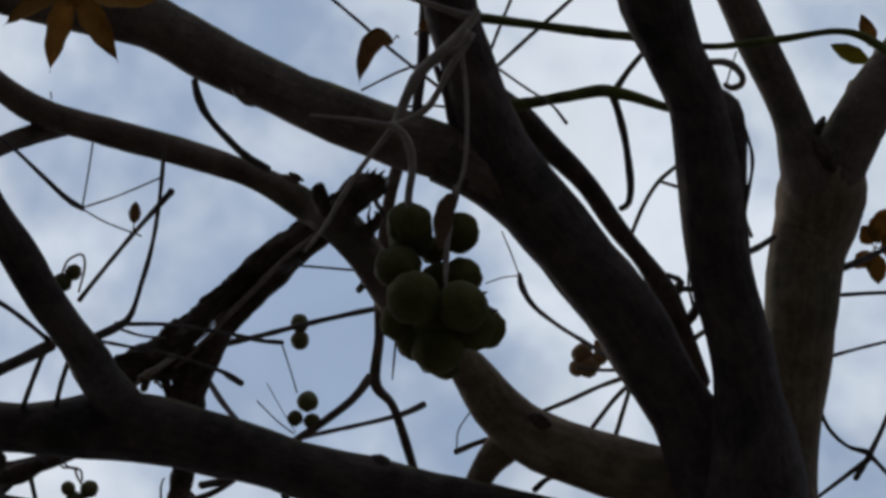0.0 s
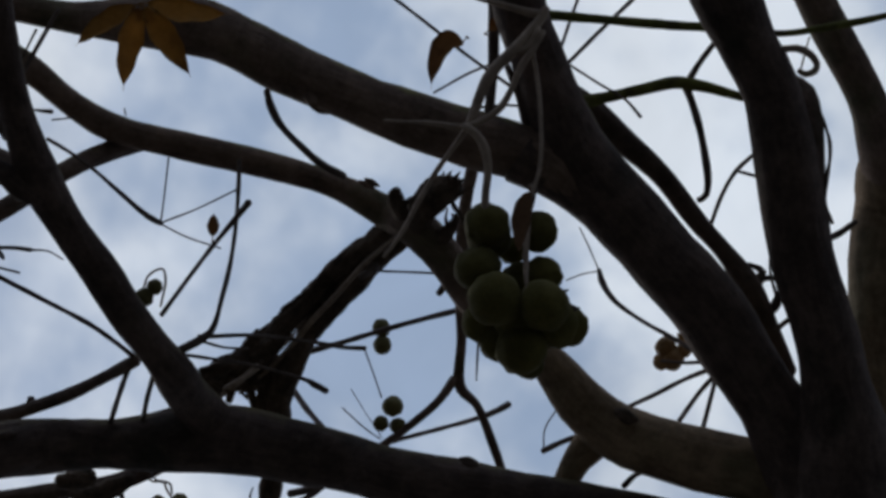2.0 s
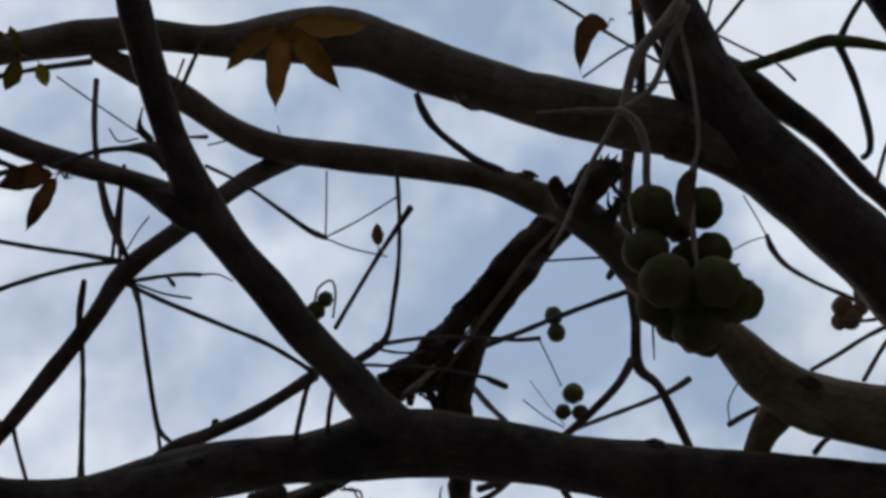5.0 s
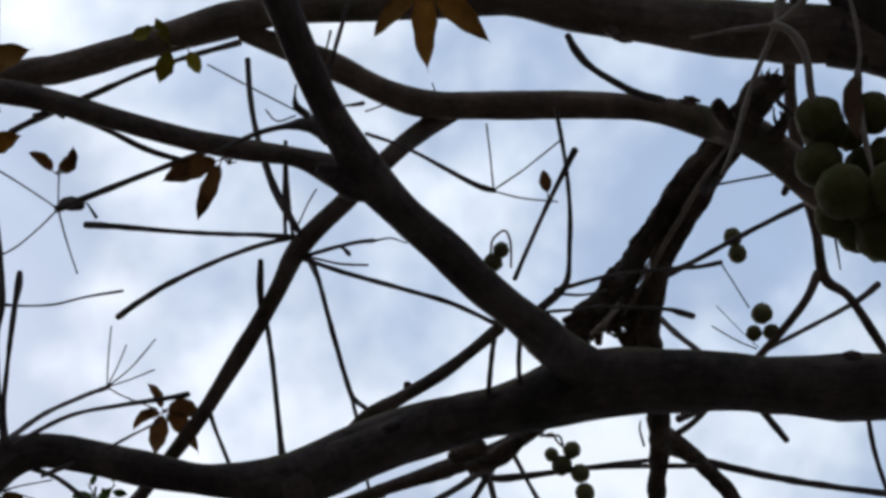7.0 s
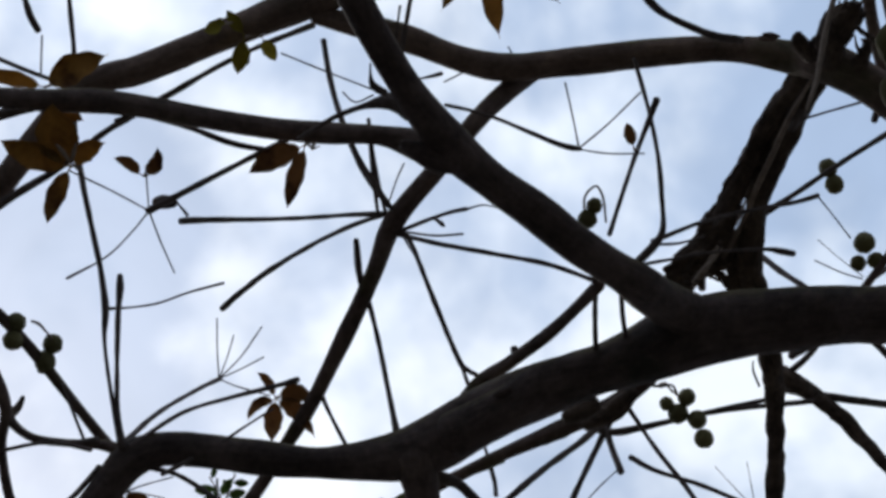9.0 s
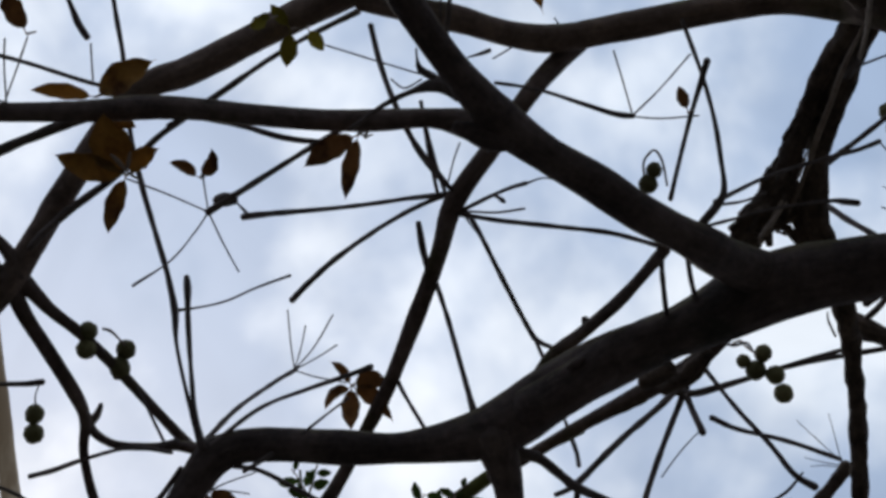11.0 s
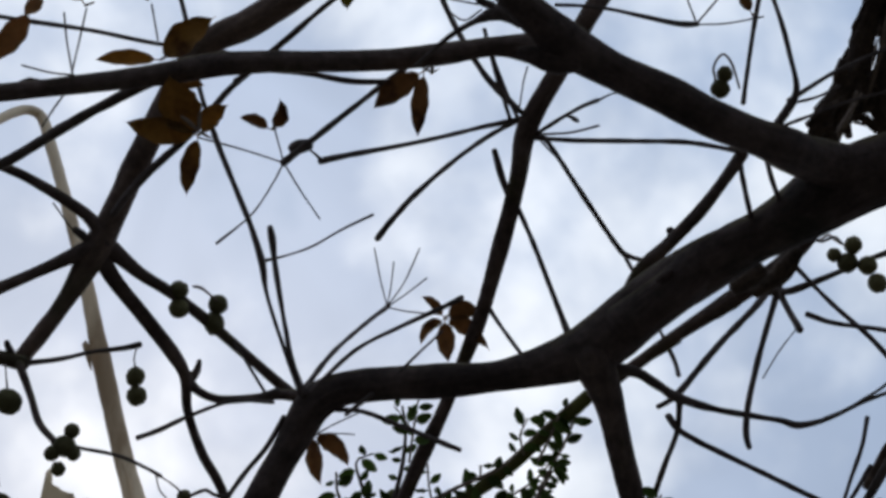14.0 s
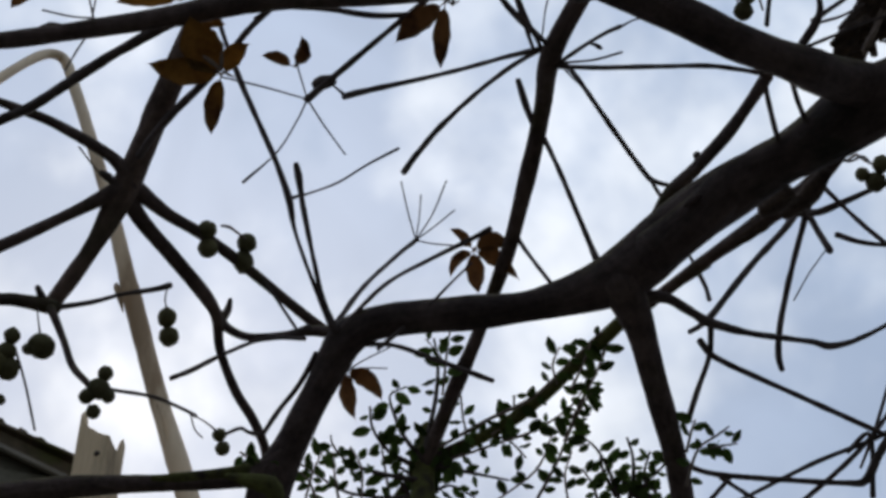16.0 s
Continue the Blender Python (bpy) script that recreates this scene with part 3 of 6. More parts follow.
grow("dead", "dead_branch", (0.611, 2.183, 5.866, 0.025), (0.542, 2.302, 5.877, 0.025), (0.486, 2.427, 5.878, 0.025), (0.437, 2.543, 5.876, 0.035), (0.396, 2.627, 5.874, 0.043), (0.341, 2.708, 5.872, 0.035), (0.306, 2.797, 5.871, 0.027))
grow("dead", "dead_branch", (0.649, 2.2, 5.887, 0.028), (0.612, 2.274, 5.886, 0.026), (0.574, 2.351, 5.883, 0.032), (0.532, 2.459, 5.873, 0.028), (0.506, 2.545, 5.862, 0.026), (0.494, 2.623, 5.849, 0.032), (0.497, 2.697, 5.833, 0.029), (0.523, 2.779, 5.813, 0.034), (0.533, 2.876, 5.786, 0.026), (0.541, 2.972, 5.759, 0.023), (0.541, 3.085, 5.725, 0.022), (0.536, 3.219, 5.681, 0.021), (0.524, 3.356, 5.633, 0.02), (0.506, 3.519, 5.571, 0.017), (0.493, 3.653, 5.515, 0.01))
grow("dead", "branch", (0.569, 3.067, 5.969, 0.029), (0.633, 3.093, 5.942, 0.024), (0.701, 3.136, 5.902, 0.022), (0.756, 3.179, 5.862, 0.019), (0.813, 3.234, 5.811, 0.017), (0.877, 3.292, 5.754, 0.016), (0.953, 3.363, 5.682, 0.011))
grow("twig", "twig", (0.594, 3.111, 5.96, 0.01), (0.726, 3.117, 5.918, 0.011), (0.876, 3.116, 5.871, 0.01), (0.997, 3.107, 5.835, 0.009), (1.113, 3.094, 5.8, 0.009), (1.231, 3.072, 5.767, 0.007))
# dark stumps and torn end
grow("dead", "torn_stub", (0.654, 2.1, 5.752, 0.028), (0.667, 2.035, 5.745, 0.032), (0.692, 1.991, 5.734, 0.029), (0.706, 1.967, 5.727, 0.021))
grow("dead", "torn_stub", (0.64, 2.051, 5.737, 0.022), (0.66, 2.022, 5.752, 0.032), (0.681, 2, 5.764, 0.031), (0.702, 1.985, 5.772, 0.02), (0.717, 1.977, 5.777, 0.01))
grow("dead", "splinter", (0.662, 1.995, 5.768, 0.006), (0.664, 1.984, 5.774, 0.004), (0.665, 1.973, 5.78, 0.001))
grow("dead", "splinter", (0.688, 1.979, 5.776, 0.006), (0.692, 1.969, 5.781, 0.004), (0.696, 1.96, 5.787, 0.001))
grow("dead", "splinter", (0.678, 1.983, 5.774, 0.006), (0.679, 1.974, 5.779, 0.004), (0.679, 1.966, 5.784, 0.001))
grow("dead", "splinter", (0.708, 1.981, 5.775, 0.006), (0.717, 1.977, 5.777, 0.004), (0.725, 1.973, 5.779, 0.001))
grow("dead", "splinter", (0.709, 1.991, 5.769, 0.006), (0.715, 1.992, 5.768, 0.004), (0.722, 1.993, 5.768, 0.001))
grow("dead", "torn_stub", (0.715, 2.112, 5.738, 0.019), (0.728, 2.066, 5.723, 0.014), (0.73, 2.034, 5.715, 0.009))
# twigs on right
grow("mossy", "twig", (0.779, 1.566, 5.839, 0.012), (0.917, 1.536, 5.84, 0.011), (1.04, 1.508, 5.837, 0.011), (1.126, 1.486, 5.834, 0.01), (1.212, 1.467, 5.828, 0.009), (1.296, 1.443, 5.822, 0.008), (1.375, 1.404, 5.821, 0.009), (1.451, 1.362, 5.82, 0.009), (1.538, 1.313, 5.817, 0.008), (1.599, 1.301, 5.806, 0.01), (1.669, 1.312, 5.786, 0.011))
grow("mossy", "twig", (0.912, 1.732, 5.808, 0.016), (0.971, 1.706, 5.824, 0.014), (1.041, 1.674, 5.843, 0.013), (1.111, 1.64, 5.86, 0.014), (1.152, 1.632, 5.865, 0.014), (1.211, 1.629, 5.867, 0.012), (1.28, 1.628, 5.867, 0.01))
grow("twig", "twig", (1.142, 1.638, 5.878, 0.01), (1.175, 1.677, 5.85, 0.009), (1.21, 1.728, 5.813, 0.009), (1.243, 1.792, 5.77, 0.009), (1.251, 1.83, 5.747, 0.008), (1.238, 1.846, 5.741, 0.007))
grow("twig", "twig", (1.149, 1.635, 5.878, 0.008), (1.163, 1.59, 5.899, 0.007), (1.189, 1.529, 5.925, 0.006))
grow("twig", "twig", (0.862, 1.675, 5.84, 0.005), (0.947, 1.617, 6.005, 0.005), (1.032, 1.556, 6.16, 0.005), (1.093, 1.503, 6.278, 0.005))
grow("twig", "twig", (0.846, 1.634, 5.857, 0.004), (0.883, 1.633, 6.066, 0.004), (0.921, 1.626, 6.274, 0.004))
grow("twig", "twig", (0.872, 1.661, 5.843, 0.003), (0.941, 1.67, 5.805, 0.003), (1.002, 1.675, 5.771, 0.003), (1.045, 1.694, 5.74, 0.004))
grow("twig", "twig", (0.45, 1.691, 6.051, 0.004), (0.571, 1.721, 5.991, 0.004), (0.662, 1.744, 5.942, 0.004), (0.793, 1.768, 5.871, 0.004))
grow("twig", "twig", (1.304, 1.919, 5.804, 0.005), (1.309, 1.853, 5.829, 0.005), (1.323, 1.797, 5.848, 0.005), (1.348, 1.751, 5.858, 0.005))
grow("twig", "twig", (1.329, 1.794, 5.847, 0.004), (1.374, 1.789, 5.836, 0.004))
grow("twig", "twig", (1.47, 2.334, 5.962, 0.006), (1.398, 2.343, 6.041, 0.006), (1.325, 2.355, 6.115, 0.006), (1.261, 2.356, 6.183, 0.007), (1.227, 2.341, 6.233, 0.009), (1.213, 2.323, 6.268, 0.006))
grow("twig", "twig", (1.214, 2.326, 6.266, 0.002), (1.179, 2.288, 6.292, 0.002), (1.138, 2.248, 6.319, 0.002))
grow("twig", "twig", (1.214, 2.326, 6.266, 0.002), (1.177, 2.346, 6.266, 0.002), (1.141, 2.374, 6.261, 0.002))
grow("twig", "twig", (1.523, 2.386, 6.036, 0.007), (1.46, 2.439, 6.029, 0.006), (1.404, 2.493, 6.018, 0.006), (1.35, 2.541, 6.008, 0.006))
grow("twig", "twig", (1.506, 2.38, 6.044, 0.006), (1.448, 2.405, 6.05, 0.004), (1.394, 2.421, 6.058, 0.004))
grow("twig", "twig", (1.531, 2.396, 6.028, 0.006), (1.49, 2.434, 5.97, 0.006), (1.447, 2.482, 5.893, 0.006))
grow("twig", "twig", (1.532, 2.391, 6.03, 0.006), (1.519, 2.434, 5.958, 0.006), (1.505, 2.481, 5.875, 0.006))
grow("twig", "twig", (1.161, 2.482, 5.681, 0.007), (1.131, 2.506, 5.676, 0.007), (1.1, 2.533, 5.668, 0.007))
grow("twig", "twig", (1.122, 2.455, 5.765, 0.002), (1.103, 2.511, 5.739, 0.002), (1.112, 2.553, 5.712, 0.002))
grow("twig", "twig", (1.322, 2.463, 5.587, 0.007), (1.295, 2.472, 5.562, 0.007), (1.272, 2.486, 5.529, 0.007))
grow("twig", "twig", (1.827, 2.103, 5.615, 0.005), (1.868, 2.139, 5.594, 0.005), (1.919, 2.157, 5.576, 0.005), (1.974, 2.155, 5.564, 0.008), (1.946, 2.219, 5.561, 0.006), (1.901, 2.308, 5.558, 0.005), (1.872, 2.372, 5.553, 0.005))
grow("twig", "twig", (1.978, 2.163, 5.578, 0.007), (1.99, 2.121, 5.609, 0.006), (2.004, 2.056, 5.655, 0.006))
grow("twig", "twig", (1.98, 2.155, 5.582, 0.007), (1.979, 2.195, 5.58, 0.007), (1.977, 2.233, 5.58, 0.007))
grow("twig", "twig", (1.977, 2.161, 5.58, 0.006), (2.031, 2.185, 5.561, 0.005), (2.081, 2.207, 5.543, 0.005))
grow("twig", "twig", (1.789, 1.876, 5.734, 0.005), (1.857, 1.858, 5.755, 0.005), (1.94, 1.837, 5.779, 0.005))
grow("twig", "twig", (1.814, 2.001, 5.669, 0.005), (1.883, 1.968, 5.696, 0.004), (1.972, 1.927, 5.727, 0.004))
grow("twig", "twig", (1.772, 1.829, 5.76, 0.009), (1.833, 1.791, 5.792, 0.008), (1.905, 1.741, 5.831, 0.007))
grow("twig", "twig", (1.428, 2.017, 5.758, 0.009), (1.46, 1.992, 5.758, 0.007), (1.496, 1.979, 5.752, 0.007))
grow("twig", "twig", (1.477, 2.076, 5.714, 0.012), (1.496, 2.036, 5.726, 0.012), (1.501, 1.994, 5.743, 0.008))
grow("twig", "twig", (1.499, 2.1, 5.696, 0.007), (1.518, 2.007, 5.64, 0.006))
grow("twig", "twig", (1.442, 2.017, 5.753, 0.013), (1.449, 1.982, 5.766, 0.01), (1.414, 1.979, 5.779, 0.005))
grow("twig", "twig", (1.494, 2.019, 5.735, 0.005), (1.461, 1.97, 5.753, 0.003), (1.437, 1.897, 5.773, 0.003))
grow("twig", "twig", (1.497, 1.808, 5.62, 0.009), (1.545, 1.807, 5.678, 0.008), (1.6, 1.798, 5.757, 0.007))
grow("twig", "twig", (1.471, 1.723, 5.527, 0.004), (1.44, 1.684, 5.541, 0.004), (1.42, 1.6, 5.558, 0.003), (1.388, 1.535, 5.575, 0.003), (1.342, 1.489, 5.59, 0.004))
grow("twig", "stem", (0.657, 1.543, 5.918, 0.013), (0.672, 1.583, 5.891, 0.013), (0.704, 1.685, 5.82, 0.013), (0.725, 1.788, 5.746, 0.011), (0.73, 1.829, 5.716, 0.011))
grow("twig", "twig", (0.618, 1.847, 5.921, 0.003), (0.678, 1.787, 5.936, 0.003), (0.72, 1.753, 5.943, 0.003))
grow("twig", "twig", (0.682, 1.799, 5.768, 0.003), (0.763, 1.766, 5.769, 0.003), (0.812, 1.756, 5.764, 0.003))
grow("twig", "twig", (0.734, 1.682, 5.773, 0.007), (0.774, 1.728, 5.749, 0.009), (0.807, 1.782, 5.722, 0.009))
# small twigs, middle
grow("twig", "twig", (0.458, 1.998, 5.679, 0.009), (0.392, 1.969, 5.651, 0.009), (0.298, 1.901, 5.615, 0.008), (0.26, 1.857, 5.6, 0.009), (0.238, 1.816, 5.589, 0.007))
grow("twig", "twig", (-0.17, 2, 5.461, 0.004), (-0.116, 2.013, 5.453, 0.004), (-0.063, 2.03, 5.442, 0.004), (-0.006, 2.055, 5.43, 0.005), (0.051, 2.08, 5.418, 0.006), (0.079, 2.089, 5.413, 0.007), (0.102, 2.093, 5.41, 0.005))
grow("twig", "twig", (0.099, 2.092, 5.411, 0.002), (0.089, 2.031, 5.442, 0.002), (0.078, 1.97, 5.471, 0.002))
grow("twig", "twig", (0.099, 2.092, 5.411, 0.002), (0.162, 2.049, 5.431, 0.002), (0.23, 1.994, 5.455, 0.002))
grow("twig", "twig", (0.1, 2.094, 5.41, 0.002), (0.157, 2.104, 5.404, 0.002), (0.232, 2.106, 5.399, 0.002))
grow("twig", "twig", (0.264, 2.017, 5.464, 0.008), (0.247, 2.058, 5.458, 0.006), (0.216, 2.133, 5.446, 0.005), (0.18, 2.23, 5.427, 0.005), (0.154, 2.303, 5.411, 0.005))
grow("twig", "twig", (0.215, 2.406, 5.465, 0.01), (0.256, 2.373, 5.485, 0.009), (0.272, 2.346, 5.5, 0.007), (0.273, 2.29, 5.535, 0.006), (0.27, 2.218, 5.577, 0.005), (0.256, 2.132, 5.625, 0.005), (0.236, 2.053, 5.669, 0.005), (0.229, 2.029, 5.682, 0.004))
grow("twig", "twig", (0.251, 2.411, 5.553, 0.006), (0.371, 2.435, 5.666, 0.005), (0.509, 2.473, 5.776, 0.005), (0.598, 2.499, 5.839, 0.006), (0.655, 2.51, 5.883, 0.006))
grow("twig", "twig", (0.653, 2.51, 5.883, 0.002), (0.689, 2.553, 5.855, 0.002), (0.724, 2.596, 5.825, 0.002))
grow("twig", "twig", (0.263, 2.427, 5.566, 0.004), (0.314, 2.438, 5.585, 0.003), (0.367, 2.439, 5.61, 0.003))
grow("twig", "twig", (0.211, 2.413, 5.461, 0.004), (0.292, 2.415, 5.483, 0.004), (0.38, 2.417, 5.505, 0.004), (0.493, 2.429, 5.525, 0.005), (0.521, 2.436, 5.527, 0.008), (0.555, 2.446, 5.528, 0.008))
grow("twig", "twig", (0.534, 2.761, 6.046, 0.008), (0.576, 2.747, 5.939, 0.008), (0.624, 2.726, 5.822, 0.007))
grow("twig", "twig", (0.869, 2.408, 6.017, 0.008), (0.796, 2.469, 6.038, 0.007), (0.727, 2.528, 6.056, 0.007), (0.635, 2.608, 6.076, 0.007), (0.553, 2.675, 6.092, 0.009))
grow("twig", "twig", (0.749, 2.673, 5.776, 0.0012), (0.701, 2.64, 5.803, 0.0012), (0.649, 2.6, 5.833, 0.0012))
grow("twig", "twig", (0.746, 2.677, 5.774, 0.002), (0.699, 2.665, 5.788, 0.002), (0.64, 2.642, 5.81, 0.002))
grow("twig", "twig", (0.763, 2.709, 5.811, 0.007), (0.868, 2.708, 5.909, 0.006), (0.984, 2.702, 6.013, 0.007), (1.042, 2.695, 6.067, 0.008), (1.085, 2.684, 6.114, 0.009))
grow("twig", "twig", (0.77, 2.196, 5.744, 0.008), (0.758, 2.224, 5.732, 0.009), (0.752, 2.238, 5.726, 0.008))
grow("twig", "twig", (0.611, 2.271, 5.843, 0.012), (0.591, 2.277, 5.807, 0.009), (0.579, 2.28, 5.787, 0.008))
grow("twig", "twig", (0.602, 2.26, 5.794, 0.003), (0.665, 2.243, 5.794, 0.003), (0.753, 2.219, 5.792, 0.003))
grow("twig", "twig", (0.915, 2.424, 5.943, 0.003), (0.926, 2.471, 5.916, 0.003), (0.938, 2.519, 5.888, 0.002))
grow("twig", "twig", (0.2, 2.764, 5.539, 0.003), (0.232, 2.818, 5.61, 0.003), (0.262, 2.887, 5.681, 0.003), (0.297, 2.935, 5.754, 0.003), (0.313, 2.993, 5.802, 0.003))
# twigs of the diagonal branch
grow("twig", "twig", (-0.329, 2.422, 5.757, 0.007), (-0.426, 2.45, 5.81, 0.006), (-0.573, 2.494, 5.884, 0.006), (-0.724, 2.53, 5.956, 0.007), (-0.817, 2.55, 5.998, 0.009), (-0.867, 2.562, 6.019, 0.008))
grow("twig", "twig", (-0.337, 2.42, 5.757, 0.006), (-0.438, 2.495, 5.832, 0.006), (-0.544, 2.583, 5.902, 0.006), (-0.659, 2.686, 5.969, 0.007), (-0.743, 2.771, 6.014, 0.008), (-0.802, 2.835, 6.042, 0.009))
grow("twig", "twig", (-0.32, 2.463, 5.733, 0.006), (-0.224, 2.462, 5.679, 0.006), (-0.099, 2.454, 5.609, 0.006), (0.021, 2.444, 5.536, 0.006), (0.122, 2.446, 5.46, 0.006))
grow("twig", "twig", (-0.31, 2.454, 5.739, 0.006), (-0.291, 2.515, 5.77, 0.006), (-0.255, 2.738, 5.86, 0.007), (-0.217, 2.945, 5.933, 0.007), (-0.199, 2.996, 5.954, 0.007), (-0.164, 3.045, 5.986, 0.006))
grow("twig", "twig", (-0.215, 3.011, 6.006, 0.005), (-0.204, 3.043, 5.985, 0.005), (-0.191, 3.077, 5.962, 0.005))
grow("twig", "twig", (-0.312, 2.458, 5.737, 0.005), (-0.244, 2.446, 5.763, 0.005), (-0.197, 2.44, 5.779, 0.005), (-0.159, 2.438, 5.787, 0.006))
grow("twig", "twig", (-0.158, 2.424, 5.761, 0.003), (-0.12, 2.417, 5.764, 0.002), (-0.083, 2.425, 5.759, 0.002))
grow("twig", "bud", (-0.237, 2.44, 5.754, 0.002), (-0.226, 2.443, 5.751, 0.004), (-0.216, 2.451, 5.747, 0.006), (-0.211, 2.456, 5.744, 0.003))
grow("twig", "twig", (-0.295, 2.461, 5.735, 0.003), (-0.234, 2.479, 5.744, 0.003), (-0.17, 2.486, 5.756, 0.003))
grow("twig", "twig", (-0.313, 2.456, 5.738, 0.003), (-0.295, 2.494, 5.728, 0.002), (-0.273, 2.532, 5.719, 0.002))
grow("twig", "twig", (-0.325, 2.406, 5.744, 0.006), (-0.357, 2.343, 5.754, 0.005), (-0.39, 2.277, 5.763, 0.005), (-0.411, 2.216, 5.773, 0.005))
grow("twig", "twig", (-0.342, 2.42, 5.757, 0.005), (-0.35, 2.367, 5.764, 0.005), (-0.358, 2.294, 5.773, 0.005), (-0.363, 2.208, 5.783, 0.005))
grow("twig", "twig", (-0.417, 2.635, 5.779, 0.008), (-0.421, 2.591, 5.789, 0.009), (-0.422, 2.541, 5.801, 0.009), (-0.422, 2.516, 5.806, 0.007))
grow("twig", "twig", (-0.406, 2.678, 5.789, 0.006), (-0.385, 2.732, 5.704, 0.006), (-0.36, 2.808, 5.579, 0.007), (-0.341, 2.862, 5.483, 0.009))
grow("twig", "twig", (-0.543, 2.905, 5.76, 0.006), (-0.517, 2.917, 5.684, 0.005), (-0.461, 2.933, 5.539, 0.005))
grow("twig", "twig", (0.121, 2.462, 5.461, 0.007), (0.118, 2.566, 5.506, 0.006), (0.117, 2.705, 5.562, 0.007))
grow("twig", "twig", (0.177, 2.502, 5.495, 0.006), (0.18, 2.588, 5.532, 0.006), (0.188, 2.689, 5.573, 0.006))
grow("branch", "branch", (0.13, 2.458, 5.464, 0.015), (0.069, 2.561, 5.52, 0.013), (0.01, 2.653, 5.572, 0.015), (-0.077, 2.766, 5.64, 0.017), (-0.152, 2.855, 5.693, 0.019), (-0.198, 2.921, 5.703, 0.019), (-0.222, 2.901, 5.591, 0.016))
grow("twig", "twig", (-0.065, 2.759, 5.642, 0.012), (-0.069, 2.739, 5.656, 0.009))
grow("twig", "twig", (-1.03, 2.827, 5.493, 0.011), (-1.073, 2.823, 5.483, 0.008))
# knuckle twigs
grow("twig", "twig", (-0.959, 2.802, 5.429, 0.01), (-0.971, 2.74, 5.495, 0.006), (-0.972, 2.647, 5.594, 0.006), (-0.969, 2.581, 5.662, 0.007), (-0.965, 2.543, 5.7, 0.009), (-0.965, 2.524, 5.719, 0.007))
grow("twig", "twig", (-0.963, 2.796, 5.433, 0.008), (-0.985, 2.72, 5.518, 0.005), (-1.002, 2.636, 5.61, 0.005), (-1.001, 2.581, 5.671, 0.009), (-1.011, 2.519, 5.734, 0.007), (-1.037, 2.424, 5.824, 0.007), (-1.055, 2.348, 5.892, 0.007), (-1.067, 2.273, 5.958, 0.006), (-1.07, 2.198, 6.024, 0.006), (-1.068, 2.118, 6.092, 0.006), (-1.075, 2.036, 6.157, 0.006), (-1.078, 1.948, 6.226, 0.005))
grow("twig", "twig", (-1.024, 2.646, 5.771, 0.005), (-0.972, 2.661, 5.795, 0.003), (-0.912, 2.672, 5.825, 0.003), (-0.842, 2.673, 5.868, 0.003), (-0.764, 2.678, 5.91, 0.004))
grow("twig", "twig", (-0.96, 2.797, 5.433, 0.007), (-0.928, 2.893, 5.683, 0.006), (-0.876, 2.997, 5.924, 0.006), (-0.838, 3.061, 6.065, 0.007))
grow("twig", "twig", (-0.838, 3.05, 6.048, 0.002), (-0.839, 2.988, 6.091, 0.002), (-0.836, 2.922, 6.136, 0.002))
grow("twig", "twig", (-0.838, 3.05, 6.048, 0.002), (-0.815, 3.008, 6.083, 0.002), (-0.796, 2.964, 6.116, 0.002))
grow("twig", "twig", (-0.838, 3.05, 6.048, 0.002), (-0.781, 3.012, 6.086, 0.002), (-0.724, 2.955, 6.136, 0.002))
grow("twig", "twig", (-0.838, 3.05, 6.048, 0.002), (-0.781, 3.037, 6.069, 0.002), (-0.723, 3.02, 6.092, 0.002))
grow("twig", "twig", (-0.835, 3.052, 6.048, 0.002), (-0.793, 3.073, 6.042, 0.002), (-0.711, 3.103, 6.037, 0.002))
grow("twig", "twig", (-0.942, 2.803, 5.434, 0.006), (-0.831, 2.777, 5.516, 0.005), (-0.722, 2.777, 5.569, 0.005), (-0.626, 2.781, 5.61, 0.006), (-0.573, 2.781, 5.633, 0.007))
grow("twig", "twig", (-0.728, 2.792, 5.419, 0.004), (-0.675, 2.796, 5.488, 0.003), (-0.627, 2.8, 5.547, 0.003))
grow("twig", "twig", (-1.017, 2.845, 5.419, 0.007), (-1.079, 2.905, 5.399, 0.006), (-1.144, 2.951, 5.384, 0.006), (-1.208, 3.003, 5.364, 0.006))
grow("twig", "twig", (-1.034, 2.812, 5.439, 0.005), (-1.145, 2.841, 5.516, 0.005), (-1.269, 2.897, 5.575, 0.005), (-1.381, 2.954, 5.619, 0.007), (-1.45, 2.984, 5.647, 0.007))
grow("twig", "twig", (-0.898, 2.856, 5.418, 0.006), (-0.851, 2.92, 5.47, 0.006), (-0.78, 3.05, 5.536, 0.006), (-0.724, 3.15, 5.582, 0.007), (-0.693, 3.203, 5.606, 0.006))
grow("twig", "twig", (-0.803, 2.836, 5.419, 0.006), (-0.838, 2.839, 5.395, 0.006), (-0.868, 2.842, 5.373, 0.005))
grow("twig", "twig", (-1.033, 3.08, 5.622, 0.003), (-0.975, 3.038, 5.595, 0.002), (-0.884, 2.979, 5.546, 0.002))
grow("twig", "twig", (-1.025, 3.077, 5.627, 0.002), (-0.978, 3.089, 5.63, 0.002), (-0.932, 3.105, 5.63, 0.002))
